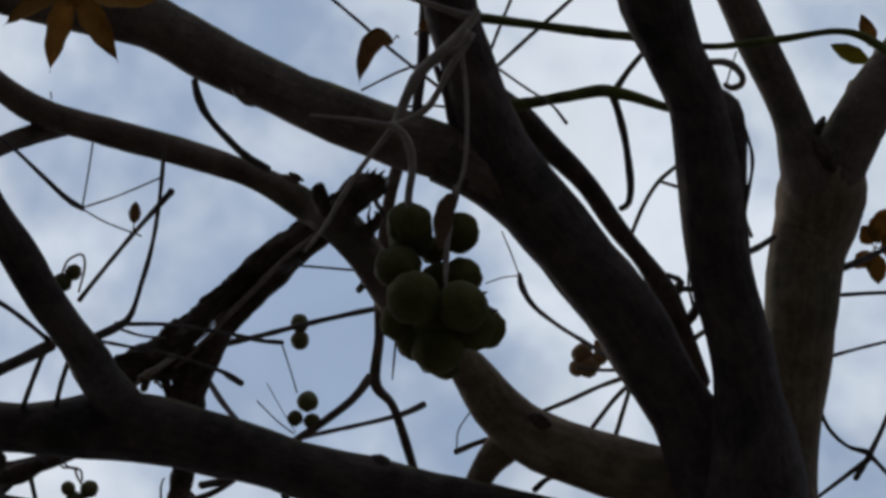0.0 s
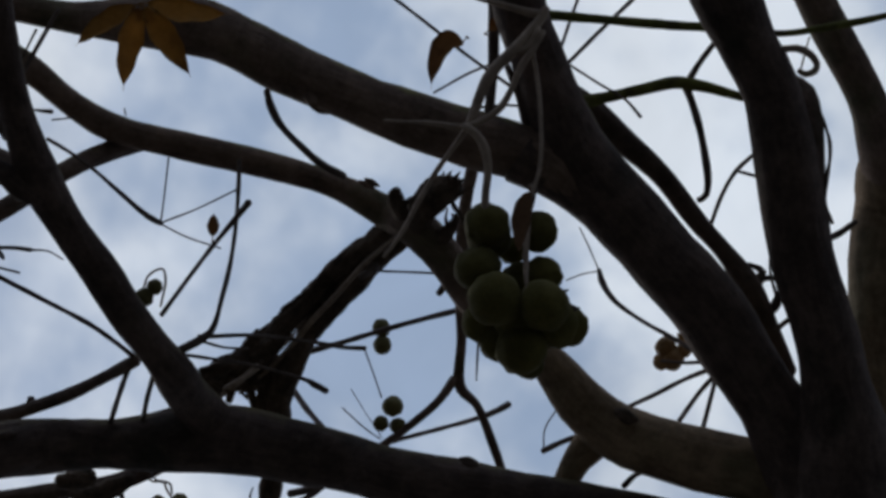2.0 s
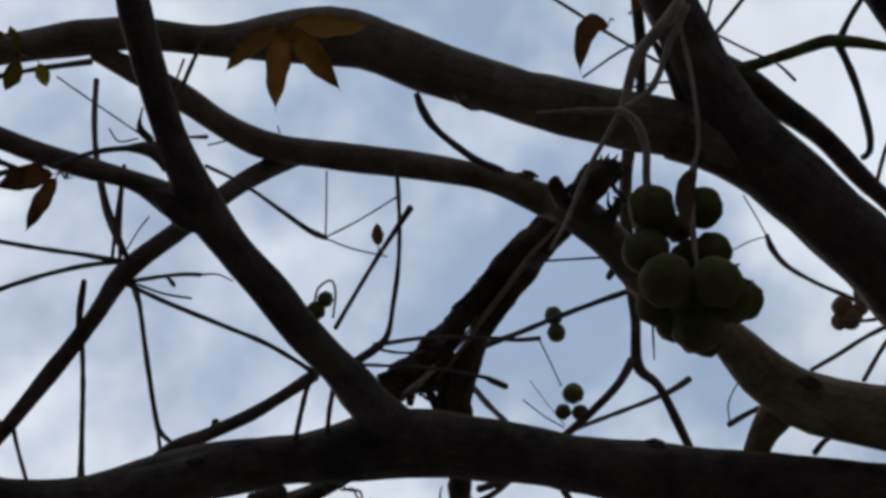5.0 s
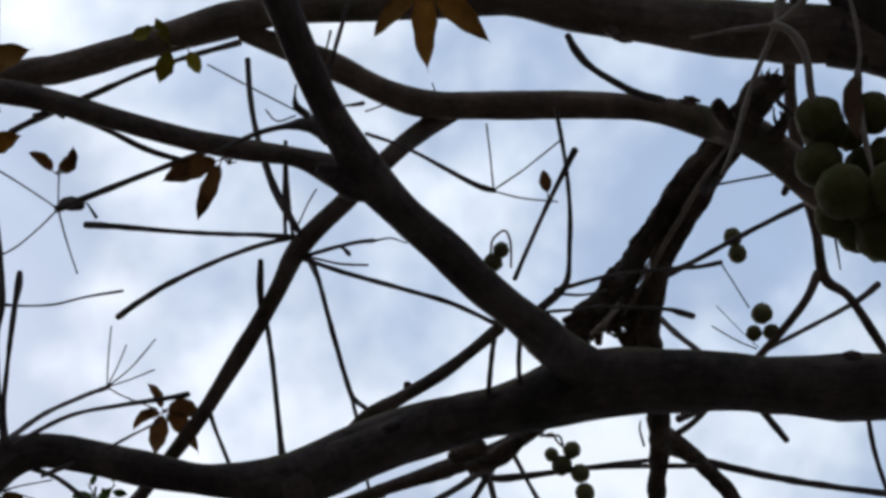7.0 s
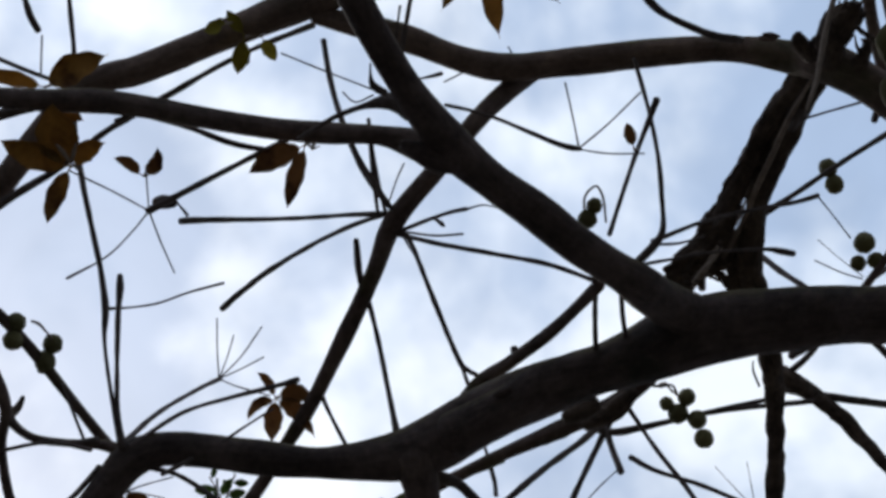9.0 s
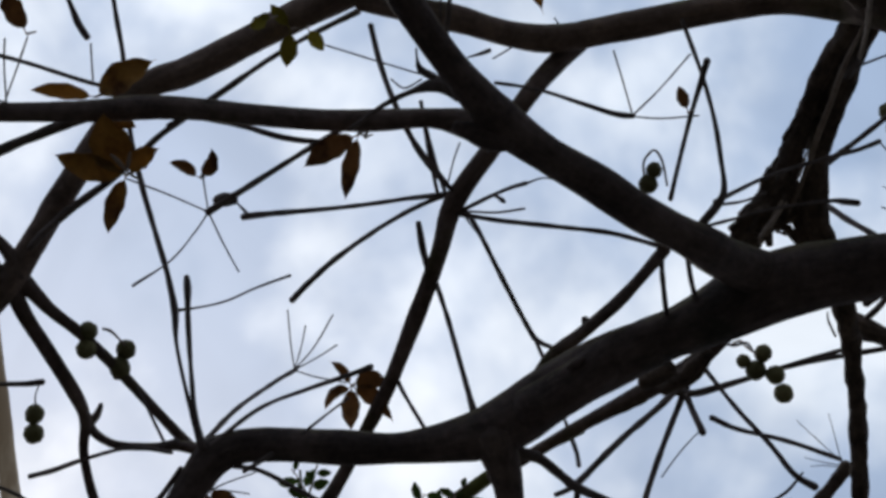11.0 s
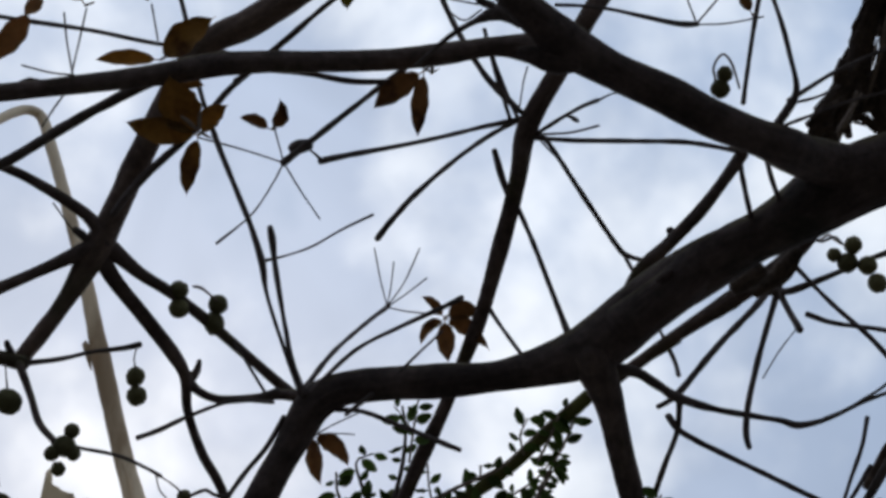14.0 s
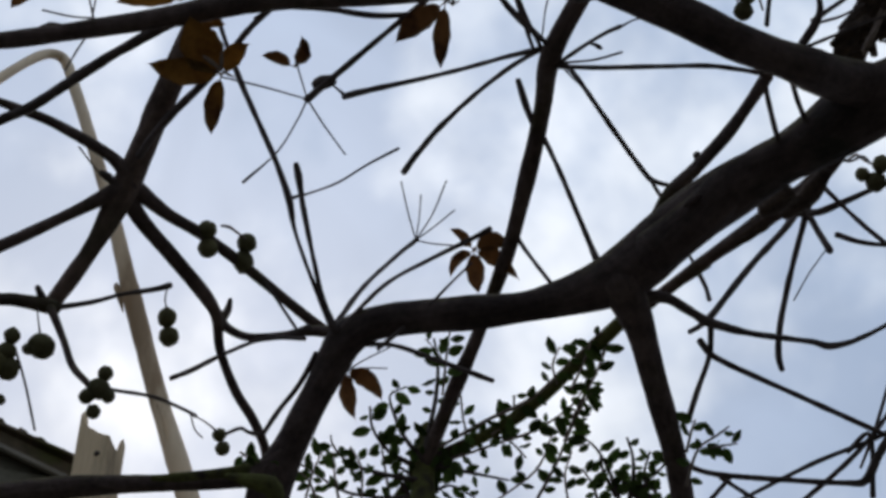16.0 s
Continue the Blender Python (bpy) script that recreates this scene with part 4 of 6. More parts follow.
# hub branches, left
grow("branch", "branch", (-1.326, 2.424, 5.67, 0.022), (-1.414, 2.427, 5.635, 0.017), (-1.51, 2.427, 5.598, 0.014), (-1.638, 2.422, 5.547, 0.015), (-1.761, 2.404, 5.501, 0.014))
grow("branch", "branch", (-1.334, 2.442, 5.68, 0.022), (-1.288, 2.534, 5.676, 0.015), (-1.233, 2.615, 5.676, 0.014), (-1.17, 2.723, 5.669, 0.014), (-1.106, 2.84, 5.654, 0.013), (-1.054, 2.931, 5.641, 0.014), (-1.015, 2.985, 5.635, 0.012))
grow("branch", "branch", (-1.353, 2.458, 5.664, 0.022), (-1.34, 2.533, 5.654, 0.019), (-1.31, 2.634, 5.645, 0.019), (-1.276, 2.747, 5.632, 0.018), (-1.266, 2.816, 5.619, 0.014), (-1.285, 2.897, 5.592, 0.012), (-1.284, 3.004, 5.561, 0.012), (-1.269, 3.085, 5.541, 0.012), (-1.264, 3.158, 5.518, 0.012), (-1.276, 3.226, 5.491, 0.013))
grow("branch", "branch", (-1.275, 2.84, 5.661, 0.014), (-1.256, 2.858, 5.622, 0.012), (-1.203, 2.873, 5.582, 0.01), (-1.114, 2.868, 5.548, 0.01), (-1.036, 2.857, 5.522, 0.013), (-0.968, 2.858, 5.488, 0.016))
grow("twig", "twig", (-1.267, 2.854, 5.654, 0.01), (-1.249, 2.842, 5.669, 0.009), (-1.238, 2.825, 5.684, 0.006))
grow("branch", "branch", (-1.325, 2.42, 5.673, 0.021), (-1.351, 2.361, 5.689, 0.016), (-1.396, 2.299, 5.697, 0.014), (-1.451, 2.231, 5.701, 0.012), (-1.498, 2.183, 5.699, 0.011), (-1.565, 2.117, 5.693, 0.009))
grow("twig", "twig", (-0.993, 1.95, 5.473, 0.01), (-1.056, 1.966, 5.484, 0.011), (-1.152, 1.994, 5.497, 0.012), (-1.258, 2.029, 5.507, 0.012), (-1.397, 2.077, 5.515, 0.012), (-1.545, 2.105, 5.527, 0.013))
grow("twig", "twig", (-1.358, 2.42, 5.66, 0.009), (-1.372, 2.386, 5.66, 0.01), (-1.382, 2.37, 5.658, 0.007))
grow("branch", "branch", (-1.557, 2.58, 5.479, 0.018), (-1.616, 2.529, 5.466, 0.016), (-1.657, 2.5, 5.453, 0.015), (-1.751, 2.446, 5.414, 0.013))
grow("twig", "twig", (-1.562, 2.577, 5.478, 0.008), (-1.495, 2.62, 5.524, 0.006), (-1.43, 2.654, 5.572, 0.005), (-1.376, 2.687, 5.607, 0.007), (-1.34, 2.705, 5.632, 0.008))
grow("twig", "twig", (-1.58, 2.55, 5.488, 0.011), (-1.577, 2.516, 5.487, 0.007))
grow("branch", "branch", (-1.561, 2.564, 5.461, 0.011), (-1.529, 2.589, 5.366, 0.009), (-1.504, 2.609, 5.284, 0.009), (-1.467, 2.622, 5.227, 0.008))
grow("twig", "twig", (-1.467, 2.624, 5.225, 0.009), (-1.434, 2.681, 5.257, 0.005), (-1.379, 2.766, 5.309, 0.005), (-1.342, 2.84, 5.338, 0.004), (-1.323, 2.883, 5.351, 0.005))
grow("twig", "twig", (-1.328, 2.88, 5.352, 0.002), (-1.304, 2.903, 5.342, 0.002), (-1.285, 2.928, 5.33, 0.003))
grow("twig", "twig", (-1.333, 2.878, 5.351, 0.002), (-1.332, 2.905, 5.33, 0.002), (-1.32, 2.925, 5.319, 0.002))
grow("twig", "twig", (-1.209, 2.998, 5.368, 0.007), (-1.228, 2.974, 5.359, 0.005), (-1.24, 2.953, 5.354, 0.005), (-1.268, 2.938, 5.328, 0.004))
grow("twig", "twig", (-1.579, 2.536, 5.434, 0.002), (-1.579, 2.554, 5.404, 0.002), (-1.578, 2.575, 5.369, 0.003))
grow("twig", "twig", (-1.634, 2.572, 5.346, 0.003), (-1.632, 2.636, 5.3, 0.003), (-1.636, 2.72, 5.235, 0.003))
grow("twig", "twig", (-1.347, 2.705, 5.629, 0.002), (-1.372, 2.748, 5.643, 0.002), (-1.385, 2.791, 5.657, 0.002))
grow("twig", "twig", (-1.188, 2.754, 5.687, 0.007), (-1.14, 2.768, 5.663, 0.004), (-1.067, 2.856, 5.524, 0.004))
# hub with buds
grow("twig", "twig", (-0.806, 2.176, 5.397, 0.008), (-0.77, 2.165, 5.412, 0.008), (-0.725, 2.151, 5.43, 0.007), (-0.642, 2.125, 5.462, 0.006), (-0.546, 2.095, 5.497, 0.006), (-0.449, 2.066, 5.528, 0.006))
grow("twig", "bud", (-0.897, 2.448, 5.911, 0.0147), (-0.877, 2.448, 5.916, 0.0192), (-0.853, 2.451, 5.919, 0.0136))
grow("twig", "twig", (-0.803, 2.175, 5.398, 0.002), (-0.836, 2.204, 5.372, 0.002), (-0.892, 2.242, 5.335, 0.002), (-0.975, 2.267, 5.295, 0.003))
grow("twig", "twig", (-0.803, 2.175, 5.398, 0.002), (-0.783, 2.233, 5.368, 0.002), (-0.758, 2.293, 5.337, 0.002))
grow("twig", "twig", (-0.803, 2.175, 5.398, 0.002), (-0.879, 2.126, 5.408, 0.002), (-0.961, 2.076, 5.414, 0.002))
grow("twig", "twig", (-0.803, 2.175, 5.398, 0.002), (-0.804, 2.126, 5.426, 0.002), (-0.804, 2.094, 5.445, 0.002))
grow("twig", "twig", (-0.746, 2.167, 5.416, 0.002), (-0.725, 2.195, 5.404, 0.004))
# right lower twigs
grow("twig", "twig", (-0.265, 2.963, 5.476, 0.016), (-0.217, 2.99, 5.484, 0.014), (-0.166, 3.05, 5.476, 0.012), (-0.136, 3.083, 5.471, 0.012), (-0.053, 3.143, 5.472, 0.008), (0.031, 3.192, 5.477, 0.007), (0.08, 3.22, 5.479, 0.007), (0.115, 3.244, 5.479, 0.009), (0.183, 3.259, 5.497, 0.006), (0.269, 3.263, 5.533, 0.005), (0.354, 3.27, 5.562, 0.005))
grow("twig", "twig", (0.201, 3.157, 6.037, 0.01), (0.166, 3.163, 5.988, 0.011), (0.088, 3.171, 5.88, 0.009), (-0.027, 3.165, 5.743, 0.009), (-0.133, 3.159, 5.598, 0.009), (-0.167, 3.153, 5.558, 0.007), (-0.195, 3.143, 5.532, 0.006))
grow("twig", "twig", (-0.142, 3.151, 5.555, 0.009), (-0.166, 3.224, 5.527, 0.007), (-0.214, 3.295, 5.499, 0.007), (-0.256, 3.36, 5.473, 0.008))
grow("twig", "twig", (-0.179, 3.188, 5.548, 0.009), (-0.157, 3.226, 5.525, 0.008), (-0.081, 3.286, 5.495, 0.007), (-0.002, 3.342, 5.465, 0.007), (0.111, 3.421, 5.419, 0.007), (0.201, 3.482, 5.38, 0.006))
grow("twig", "twig", (0.16, 3.201, 6.006, 0.009), (0.116, 3.257, 5.952, 0.008), (0.053, 3.339, 5.868, 0.008), (0.004, 3.411, 5.791, 0.008), (-0.016, 3.458, 5.741, 0.009), (-0.016, 3.483, 5.714, 0.008))
grow("twig", "twig", (0.141, 3.219, 5.993, 0.009), (0.155, 3.237, 5.914, 0.009), (0.172, 3.253, 5.84, 0.01))
grow("twig", "twig", (0.097, 3.218, 5.993, 0.012), (0.171, 3.224, 5.968, 0.009), (0.275, 3.197, 5.959, 0.008), (0.393, 3.162, 5.947, 0.007), (0.52, 3.134, 5.925, 0.007), (0.656, 3.104, 5.895, 0.007))
grow("twig", "twig", (0.171, 2.98, 5.796, 0.007), (0.254, 3.11, 5.743, 0.006), (0.325, 3.204, 5.702, 0.007), (0.374, 3.277, 5.667, 0.008), (0.422, 3.314, 5.652, 0.01))
grow("twig", "twig", (0.196, 3.206, 5.839, 0.008), (0.257, 3.234, 5.815, 0.006), (0.372, 3.266, 5.785, 0.006), (0.495, 3.308, 5.741, 0.006))
grow("twig", "twig", (-0.161, 3.124, 5.799, 0.004), (-0.149, 3.168, 5.772, 0.006), (-0.14, 3.179, 5.724, 0.006), (-0.138, 3.19, 5.69, 0.007))
grow("twig", "twig", (0.166, 3.228, 5.822, 0.002), (0.109, 3.266, 5.792, 0.002), (0.056, 3.309, 5.757, 0.002))
grow("twig", "twig", (-0.298, 3.388, 5.376, 0.006), (-0.228, 3.431, 5.351, 0.007), (-0.053, 3.488, 5.327, 0.007), (0.073, 3.522, 5.31, 0.007), (0.116, 3.527, 5.31, 0.011), (0.16, 3.493, 5.349, 0.011), (0.222, 3.453, 5.393, 0.011), (0.316, 3.383, 5.466, 0.011))
grow("twig", "twig", (-0.277, 3.497, 5.304, 0.006), (-0.187, 3.475, 5.375, 0.006))
grow("twig", "twig", (-0.212, 3.451, 5.353, 0.006), (-0.138, 3.533, 5.323, 0.005))
grow("twig", "twig", (-0.196, 3.521, 5.33, 0.005), (0.008, 3.492, 5.37, 0.006), (0.149, 3.477, 5.385, 0.006), (0.264, 3.456, 5.402, 0.006))
grow("twig", "twig", (-0.072, 3.56, 5.3, 0.007), (0.085, 3.504, 5.36, 0.007), (0.184, 3.453, 5.407, 0.006), (0.259, 3.394, 5.458, 0.006))
grow("twig", "twig", (0.091, 3.487, 5.376, 0.007), (0.152, 3.468, 5.394, 0.006), (0.122, 3.571, 5.295, 0.007))
grow("twig", "twig", (0.097, 3.218, 5.993, 0.009), (0.137, 3.156, 5.955, 0.01), (0.171, 3.115, 5.92, 0.008))
# middle lower
grow("twig", "twig", (0.61, 3.03, 5.989, 0.011), (0.655, 2.992, 5.977, 0.009), (0.692, 2.95, 5.97, 0.007))
grow("twig", "twig", (0.604, 3.063, 5.967, 0.009), (0.649, 3.018, 5.966, 0.008), (0.699, 2.943, 5.973, 0.008))
grow("twig", "twig", (0.745, 2.718, 5.569, 0.009), (0.788, 2.77, 5.569, 0.009), (0.806, 2.792, 5.569, 0.008))
grow("twig", "twig", (0.973, 2.692, 5.538, 0.006), (1.005, 2.798, 5.547, 0.006), (1.051, 2.911, 5.553, 0.006))
grow("twig", "twig", (0.545, 3.133, 5.951, 0.006), (0.402, 3.143, 5.928, 0.006), (0.26, 3.153, 5.901, 0.006), (0.147, 3.156, 5.879, 0.006))
grow("twig", "twig", (0.528, 3.094, 5.955, 0.003), (0.515, 3.06, 5.98, 0.003), (0.517, 3.042, 5.992, 0.002))
# on D and above
grow("twig", "twig", (-0.242, 1.989, 5.438, 0.031), (-0.283, 1.978, 5.447, 0.02), (-0.336, 1.986, 5.449, 0.007), (-0.399, 2.004, 5.442, 0.006), (-0.478, 2.041, 5.425, 0.005))
grow("twig", "twig", (-0.282, 1.915, 5.362, 0.008), (-0.305, 1.897, 5.361, 0.009), (-0.309, 1.874, 5.365, 0.003), (-0.307, 1.851, 5.369, 0.002))
grow("twig", "twig", (-0.307, 1.897, 5.347, 0.002), (-0.389, 1.86, 5.357, 0.002), (-0.482, 1.816, 5.368, 0.002))
grow("twig", "twig", (-0.305, 1.907, 5.342, 0.002), (-0.342, 1.917, 5.334, 0.002), (-0.365, 1.897, 5.342, 0.002))
grow("twig", "twig", (-0.332, 2.415, 5.773, 0.006), (-0.389, 2.379, 5.864, 0.007), (-0.441, 2.316, 5.994, 0.007), (-0.473, 2.254, 6.107, 0.007), (-0.491, 2.193, 6.212, 0.007))
grow("twig", "twig", (-0.361, 2.427, 5.765, 0.005), (-0.367, 2.32, 5.811, 0.005), (-0.368, 2.225, 5.85, 0.005))
grow("twig", "twig", (-0.333, 2.402, 5.781, 0.002), (-0.313, 2.359, 5.806, 0.002), (-0.295, 2.33, 5.823, 0.002))
grow("twig", "twig", (-0.489, 2.065, 6.027, 0.008), (-0.609, 2.091, 5.989, 0.006), (-0.708, 2.119, 5.951, 0.006), (-0.818, 2.157, 5.901, 0.008), (-0.902, 2.185, 5.861, 0.008), (-0.974, 2.21, 5.821, 0.008), (-1.061, 2.257, 5.775, 0.008), (-1.129, 2.285, 5.744, 0.009), (-1.192, 2.309, 5.716, 0.01), (-1.242, 2.334, 5.691, 0.01), (-1.285, 2.361, 5.665, 0.008))
grow("twig", "twig", (-0.808, 2.002, 5.504, 0.006), (-0.711, 2.037, 5.497, 0.006), (-0.626, 2.074, 5.487, 0.007), (-0.544, 2.097, 5.486, 0.006))
grow("twig", "twig", (-0.256, 1.894, 5.463, 0.006), (-0.236, 1.82, 5.499, 0.005), (-0.216, 1.747, 5.533, 0.005))
grow("twig", "twig", (-0.271, 1.925, 5.447, 0.002), (-0.258, 1.842, 5.488, 0.002), (-0.248, 1.794, 5.51, 0.003))
grow("twig", "twig", (-0.24, 2.088, 5.764, 0.002), (-0.209, 2.084, 5.766, 0.004), (-0.189, 2.081, 5.77, 0.005))
grow("twig", "twig", (-0.183, 2.08, 5.726, 0.002), (-0.164, 2.073, 5.729, 0.002), (-0.134, 2.061, 5.735, 0.002))
grow("twig", "twig", (-0.033, 2.049, 5.785, 0.002), (-0.04, 2.036, 5.791, 0.002))
# top left
grow("twig", "twig", (-0.95, 2.387, 6.245, 0.0059), (-1.057, 2.311, 6.225, 0.0059), (-1.187, 2.231, 6.19, 0.0059), (-1.323, 2.132, 6.153, 0.0059), (-1.433, 2.056, 6.115, 0.0059), (-1.56, 1.965, 6.069, 0.0059))
grow("twig", "twig", (-1.203, 2.262, 6.267, 0.0024), (-1.166, 2.131, 6.203, 0.0024))
grow("twig", "twig", (-1.253, 2.261, 6.512, 0.0088), (-1.268, 2.229, 6.522, 0.01), (-1.281, 2.179, 6.542, 0.0075), (-1.289, 2.137, 6.558, 0.0063))
grow("twig", "twig", (-1.14, 1.837, 5.363, 0.002), (-1.123, 1.76, 5.362, 0.002), (-1.105, 1.699, 5.361, 0.002))
grow("twig", "twig", (-1.141, 1.834, 5.364, 0.002), (-1.107, 1.78, 5.368, 0.002), (-1.062, 1.707, 5.37, 0.002))
grow("twig", "twig", (-1.138, 1.84, 5.363, 0.002), (-1.178, 1.815, 5.351, 0.002), (-1.223, 1.779, 5.341, 0.002))
grow("twig", "twig", (-1.137, 1.848, 5.359, 0.002), (-1.194, 1.893, 5.365, 0.002), (-1.247, 1.939, 5.368, 0.002))
grow("twig", "twig", (-1.402, 2.291, 5.66, 0.002), (-1.388, 2.359, 5.658, 0.002), (-1.37, 2.416, 5.659, 0.002))
# stalks of the heavy bunch
grow("stalk", "stalk", (0.762, 1.511, 5.721, 0.01), (0.751, 1.541, 5.701, 0.011), (0.721, 1.592, 5.665, 0.013), (0.683, 1.648, 5.625, 0.013), (0.669, 1.69, 5.594, 0.012), (0.665, 1.727, 5.564, 0.011), (0.655, 1.762, 5.536, 0.007), (0.622, 1.828, 5.483, 0.006), (0.596, 1.893, 5.427, 0.006), (0.579, 1.945, 5.381, 0.005), (0.554, 1.993, 5.337, 0.004))
grow("stalk", "stalk", (0.767, 1.55, 5.686, 0.006), (0.752, 1.591, 5.656, 0.008), (0.738, 1.623, 5.632, 0.008), (0.73, 1.661, 5.601, 0.007), (0.717, 1.697, 5.573, 0.008), (0.691, 1.723, 5.552, 0.008), (0.649, 1.747, 5.53, 0.008), (0.576, 1.752, 5.512, 0.005), (0.481, 1.763, 5.483, 0.003))
grow("stalk", "stalk", (0.643, 1.731, 5.497, 0.008), (0.673, 1.736, 5.483, 0.01), (0.697, 1.754, 5.464, 0.011), (0.713, 1.786, 5.438, 0.009), (0.72, 1.825, 5.409, 0.009), (0.728, 1.854, 5.386, 0.008))
grow("stalk", "stalk", (0.758, 1.595, 5.671, 0.005), (0.785, 1.647, 5.608, 0.005), (0.809, 1.713, 5.53, 0.005), (0.82, 1.763, 5.47, 0.005), (0.815, 1.798, 5.432, 0.005), (0.812, 1.818, 5.409, 0.005))
grow("stalk", "stalk", (0.819, 1.828, 5.459, 0.0045), (0.823, 1.854, 5.418, 0.0075), (0.826, 1.88, 5.378, 0.008), (0.832, 1.909, 5.331, 0.0065), (0.84, 1.936, 5.284, 0.004), (0.848, 1.955, 5.249, 0.0025))
grow("stalk", "stalk", (0.571, 1.534, 5.774, 0.005), (0.614, 1.545, 5.757, 0.005), (0.676, 1.537, 5.741, 0.007), (0.731, 1.531, 5.725, 0.009), (0.766, 1.521, 5.717, 0.01))
grow("stalk", "stalk", (0.754, 1.549, 5.688, 0.008), (0.745, 1.583, 5.665, 0.008), (0.723, 1.6, 5.654, 0.008))
grow("twig", "bud", (0.825, 1.808, 5.466, 0.006), (0.819, 1.823, 5.445, 0.011), (0.817, 1.842, 5.417, 0.009), (0.817, 1.859, 5.39, 0.004))
# withered flower ends on the heavy bunch
grow("twig", "bud", (0.917, 1.933, 5.28, 0.004), (0.92, 1.925, 5.272, 0.0032), (0.924, 1.917, 5.264, 0.001))
grow("twig", "bud", (0.95, 1.956, 5.263, 0.004), (0.953, 1.948, 5.255, 0.0032), (0.955, 1.94, 5.246, 0.001))
grow("twig", "bud", (0.943, 1.951, 5.266, 0.003), (0.949, 1.947, 5.256, 0.0024), (0.954, 1.943, 5.245, 0.001))
# pale tendril at the burl
grow("stalk", "tendril", (1.235, 1.399, 5.575, 0.007), (1.263, 1.387, 5.571, 0.008), (1.289, 1.388, 5.562, 0.008), (1.308, 1.4, 5.553, 0.008), (1.309, 1.415, 5.548, 0.008), (1.293, 1.428, 5.548, 0.007), (1.279, 1.426, 5.553, 0.006))
grow("stalk", "tendril", (1.281, 1.361, 5.584, 0.002), (1.281, 1.395, 5.568, 0.002), (1.282, 1.426, 5.552, 0.002))
grow("limb", "burl", (1.282, 1.473, 5.613, 0.018), (1.315, 1.491, 5.603, 0.034), (1.341, 1.531, 5.589, 0.039), (1.369, 1.595, 5.568, 0.038), (1.388, 1.65, 5.55, 0.037), (1.403, 1.72, 5.529, 0.025))
grow("twig", "twig", (1.382, 1.529, 5.585, 0.003), (1.405, 1.56, 5.567, 0.004), (1.417, 1.597, 5.549, 0.004), (1.42, 1.637, 5.533, 0.003), (1.429, 1.669, 5.518, 0.003))
grow("twig", "tendril", (0.744, 1.713, 5.935, 0.0035), (0.772, 1.747, 5.914, 0.0035), (0.799, 1.786, 5.891, 0.0030), (0.82, 1.817, 5.873, 0.0030), (0.835, 1.836, 5.861, 0.0025))
grow("twig", "tendril", (0.789, 1.772, 5.899, 0.0020), (0.815, 1.785, 5.889, 0.0025), (0.815, 1.813, 5.875, 0.0025), (0.834, 1.822, 5.868, 0.0020))
# knots and stumps
grow("dead", "knot", (1.19, 2.308, 5.535, 0.009), (1.206, 2.307, 5.53, 0.017), (1.223, 2.309, 5.525, 0.015), (1.238, 2.307, 5.521, 0.006))
# swellings and scabs on the limbs
grow("mid", "knot", (0.507, 2.058, 5.808, 0.0031), (0.526, 2.059, 5.804, 0.0077), (0.545, 2.061, 5.799, 0.0031))
grow("shaded", "knot", (0.884, 2.49, 5.454, 0.0030), (0.901, 2.487, 5.451, 0.0075), (0.919, 2.484, 5.449, 0.0030))
grow("mid", "knot", (0.511, 2.02, 5.745, 0.0030), (0.528, 2.023, 5.743, 0.0074), (0.546, 2.026, 5.741, 0.0030))
grow("shaded", "knot", (0.883, 2.502, 5.488, 0.0035), (0.903, 2.5, 5.488, 0.0087), (0.923, 2.499, 5.489, 0.0035))
grow("limb", "knot", (-1.283, 1.87, 5.45, 0.0037), (-1.262, 1.874, 5.451, 0.0094), (-1.241, 1.878, 5.452, 0.0037))
grow("mid", "knot", (0.354, 1.911, 5.795, 0.0030), (0.373, 1.911, 5.791, 0.0075), (0.392, 1.911, 5.787, 0.0030))
grow("shaded", "knot", (-0.117, 2.746, 5.479, 0.0040), (-0.098, 2.741, 5.485, 0.0101), (-0.078, 2.735, 5.492, 0.0040))
# debris caught between the dead branches
grow("dead", "debris", (0.302, 2.629, 5.736, 0.017), (0.33, 2.598, 5.768, 0.02), (0.385, 2.567, 5.805, 0.017), (0.429, 2.538, 5.836, 0.013))
grow("dead", "debris", (0.355, 2.625, 5.735, 0.006), (0.407, 2.579, 5.757, 0.007), (0.418, 2.552, 5.772, 0.005))
grow("stalk", "debris", (0.344, 2.579, 5.646, 0.003), (0.362, 2.57, 5.669, 0.004), (0.382, 2.563, 5.69, 0.004), (0.4, 2.553, 5.715, 0.002))
# rotten wood packed between the dead stems and the limb below
grow("dead", "debris", (0.409, 2.581, 5.89, 0.013), (0.372, 2.628, 5.864, 0.017), (0.334, 2.667, 5.843, 0.016), (0.305, 2.692, 5.83, 0.012))
grow("dead", "debris", (0.469, 2.604, 5.898, 0.011), (0.462, 2.635, 5.882, 0.016), (0.455, 2.676, 5.859, 0.016), (0.454, 2.701, 5.844, 0.013), (0.456, 2.728, 5.829, 0.013))
grow("crumb", "debris", (0.404, 2.612, 5.872, 0.012), (0.392, 2.646, 5.853, 0.011), (0.379, 2.674, 5.838, 0.007))
grow("crumb", "debris", (0.38, 2.663, 5.821, 0.006), (0.41, 2.657, 5.824, 0.008), (0.445, 2.649, 5.828, 0.007))
grow("dead", "debris", (0.402, 2.685, 5.831, 0.003), (0.419, 2.693, 5.826, 0.004), (0.44, 2.69, 5.828, 0.004))
grow("bare", "sliver", (0.412, 2.561, 5.763, 0.004), (0.384, 2.599, 5.742, 0.007), (0.352, 2.639, 5.72, 0.005))
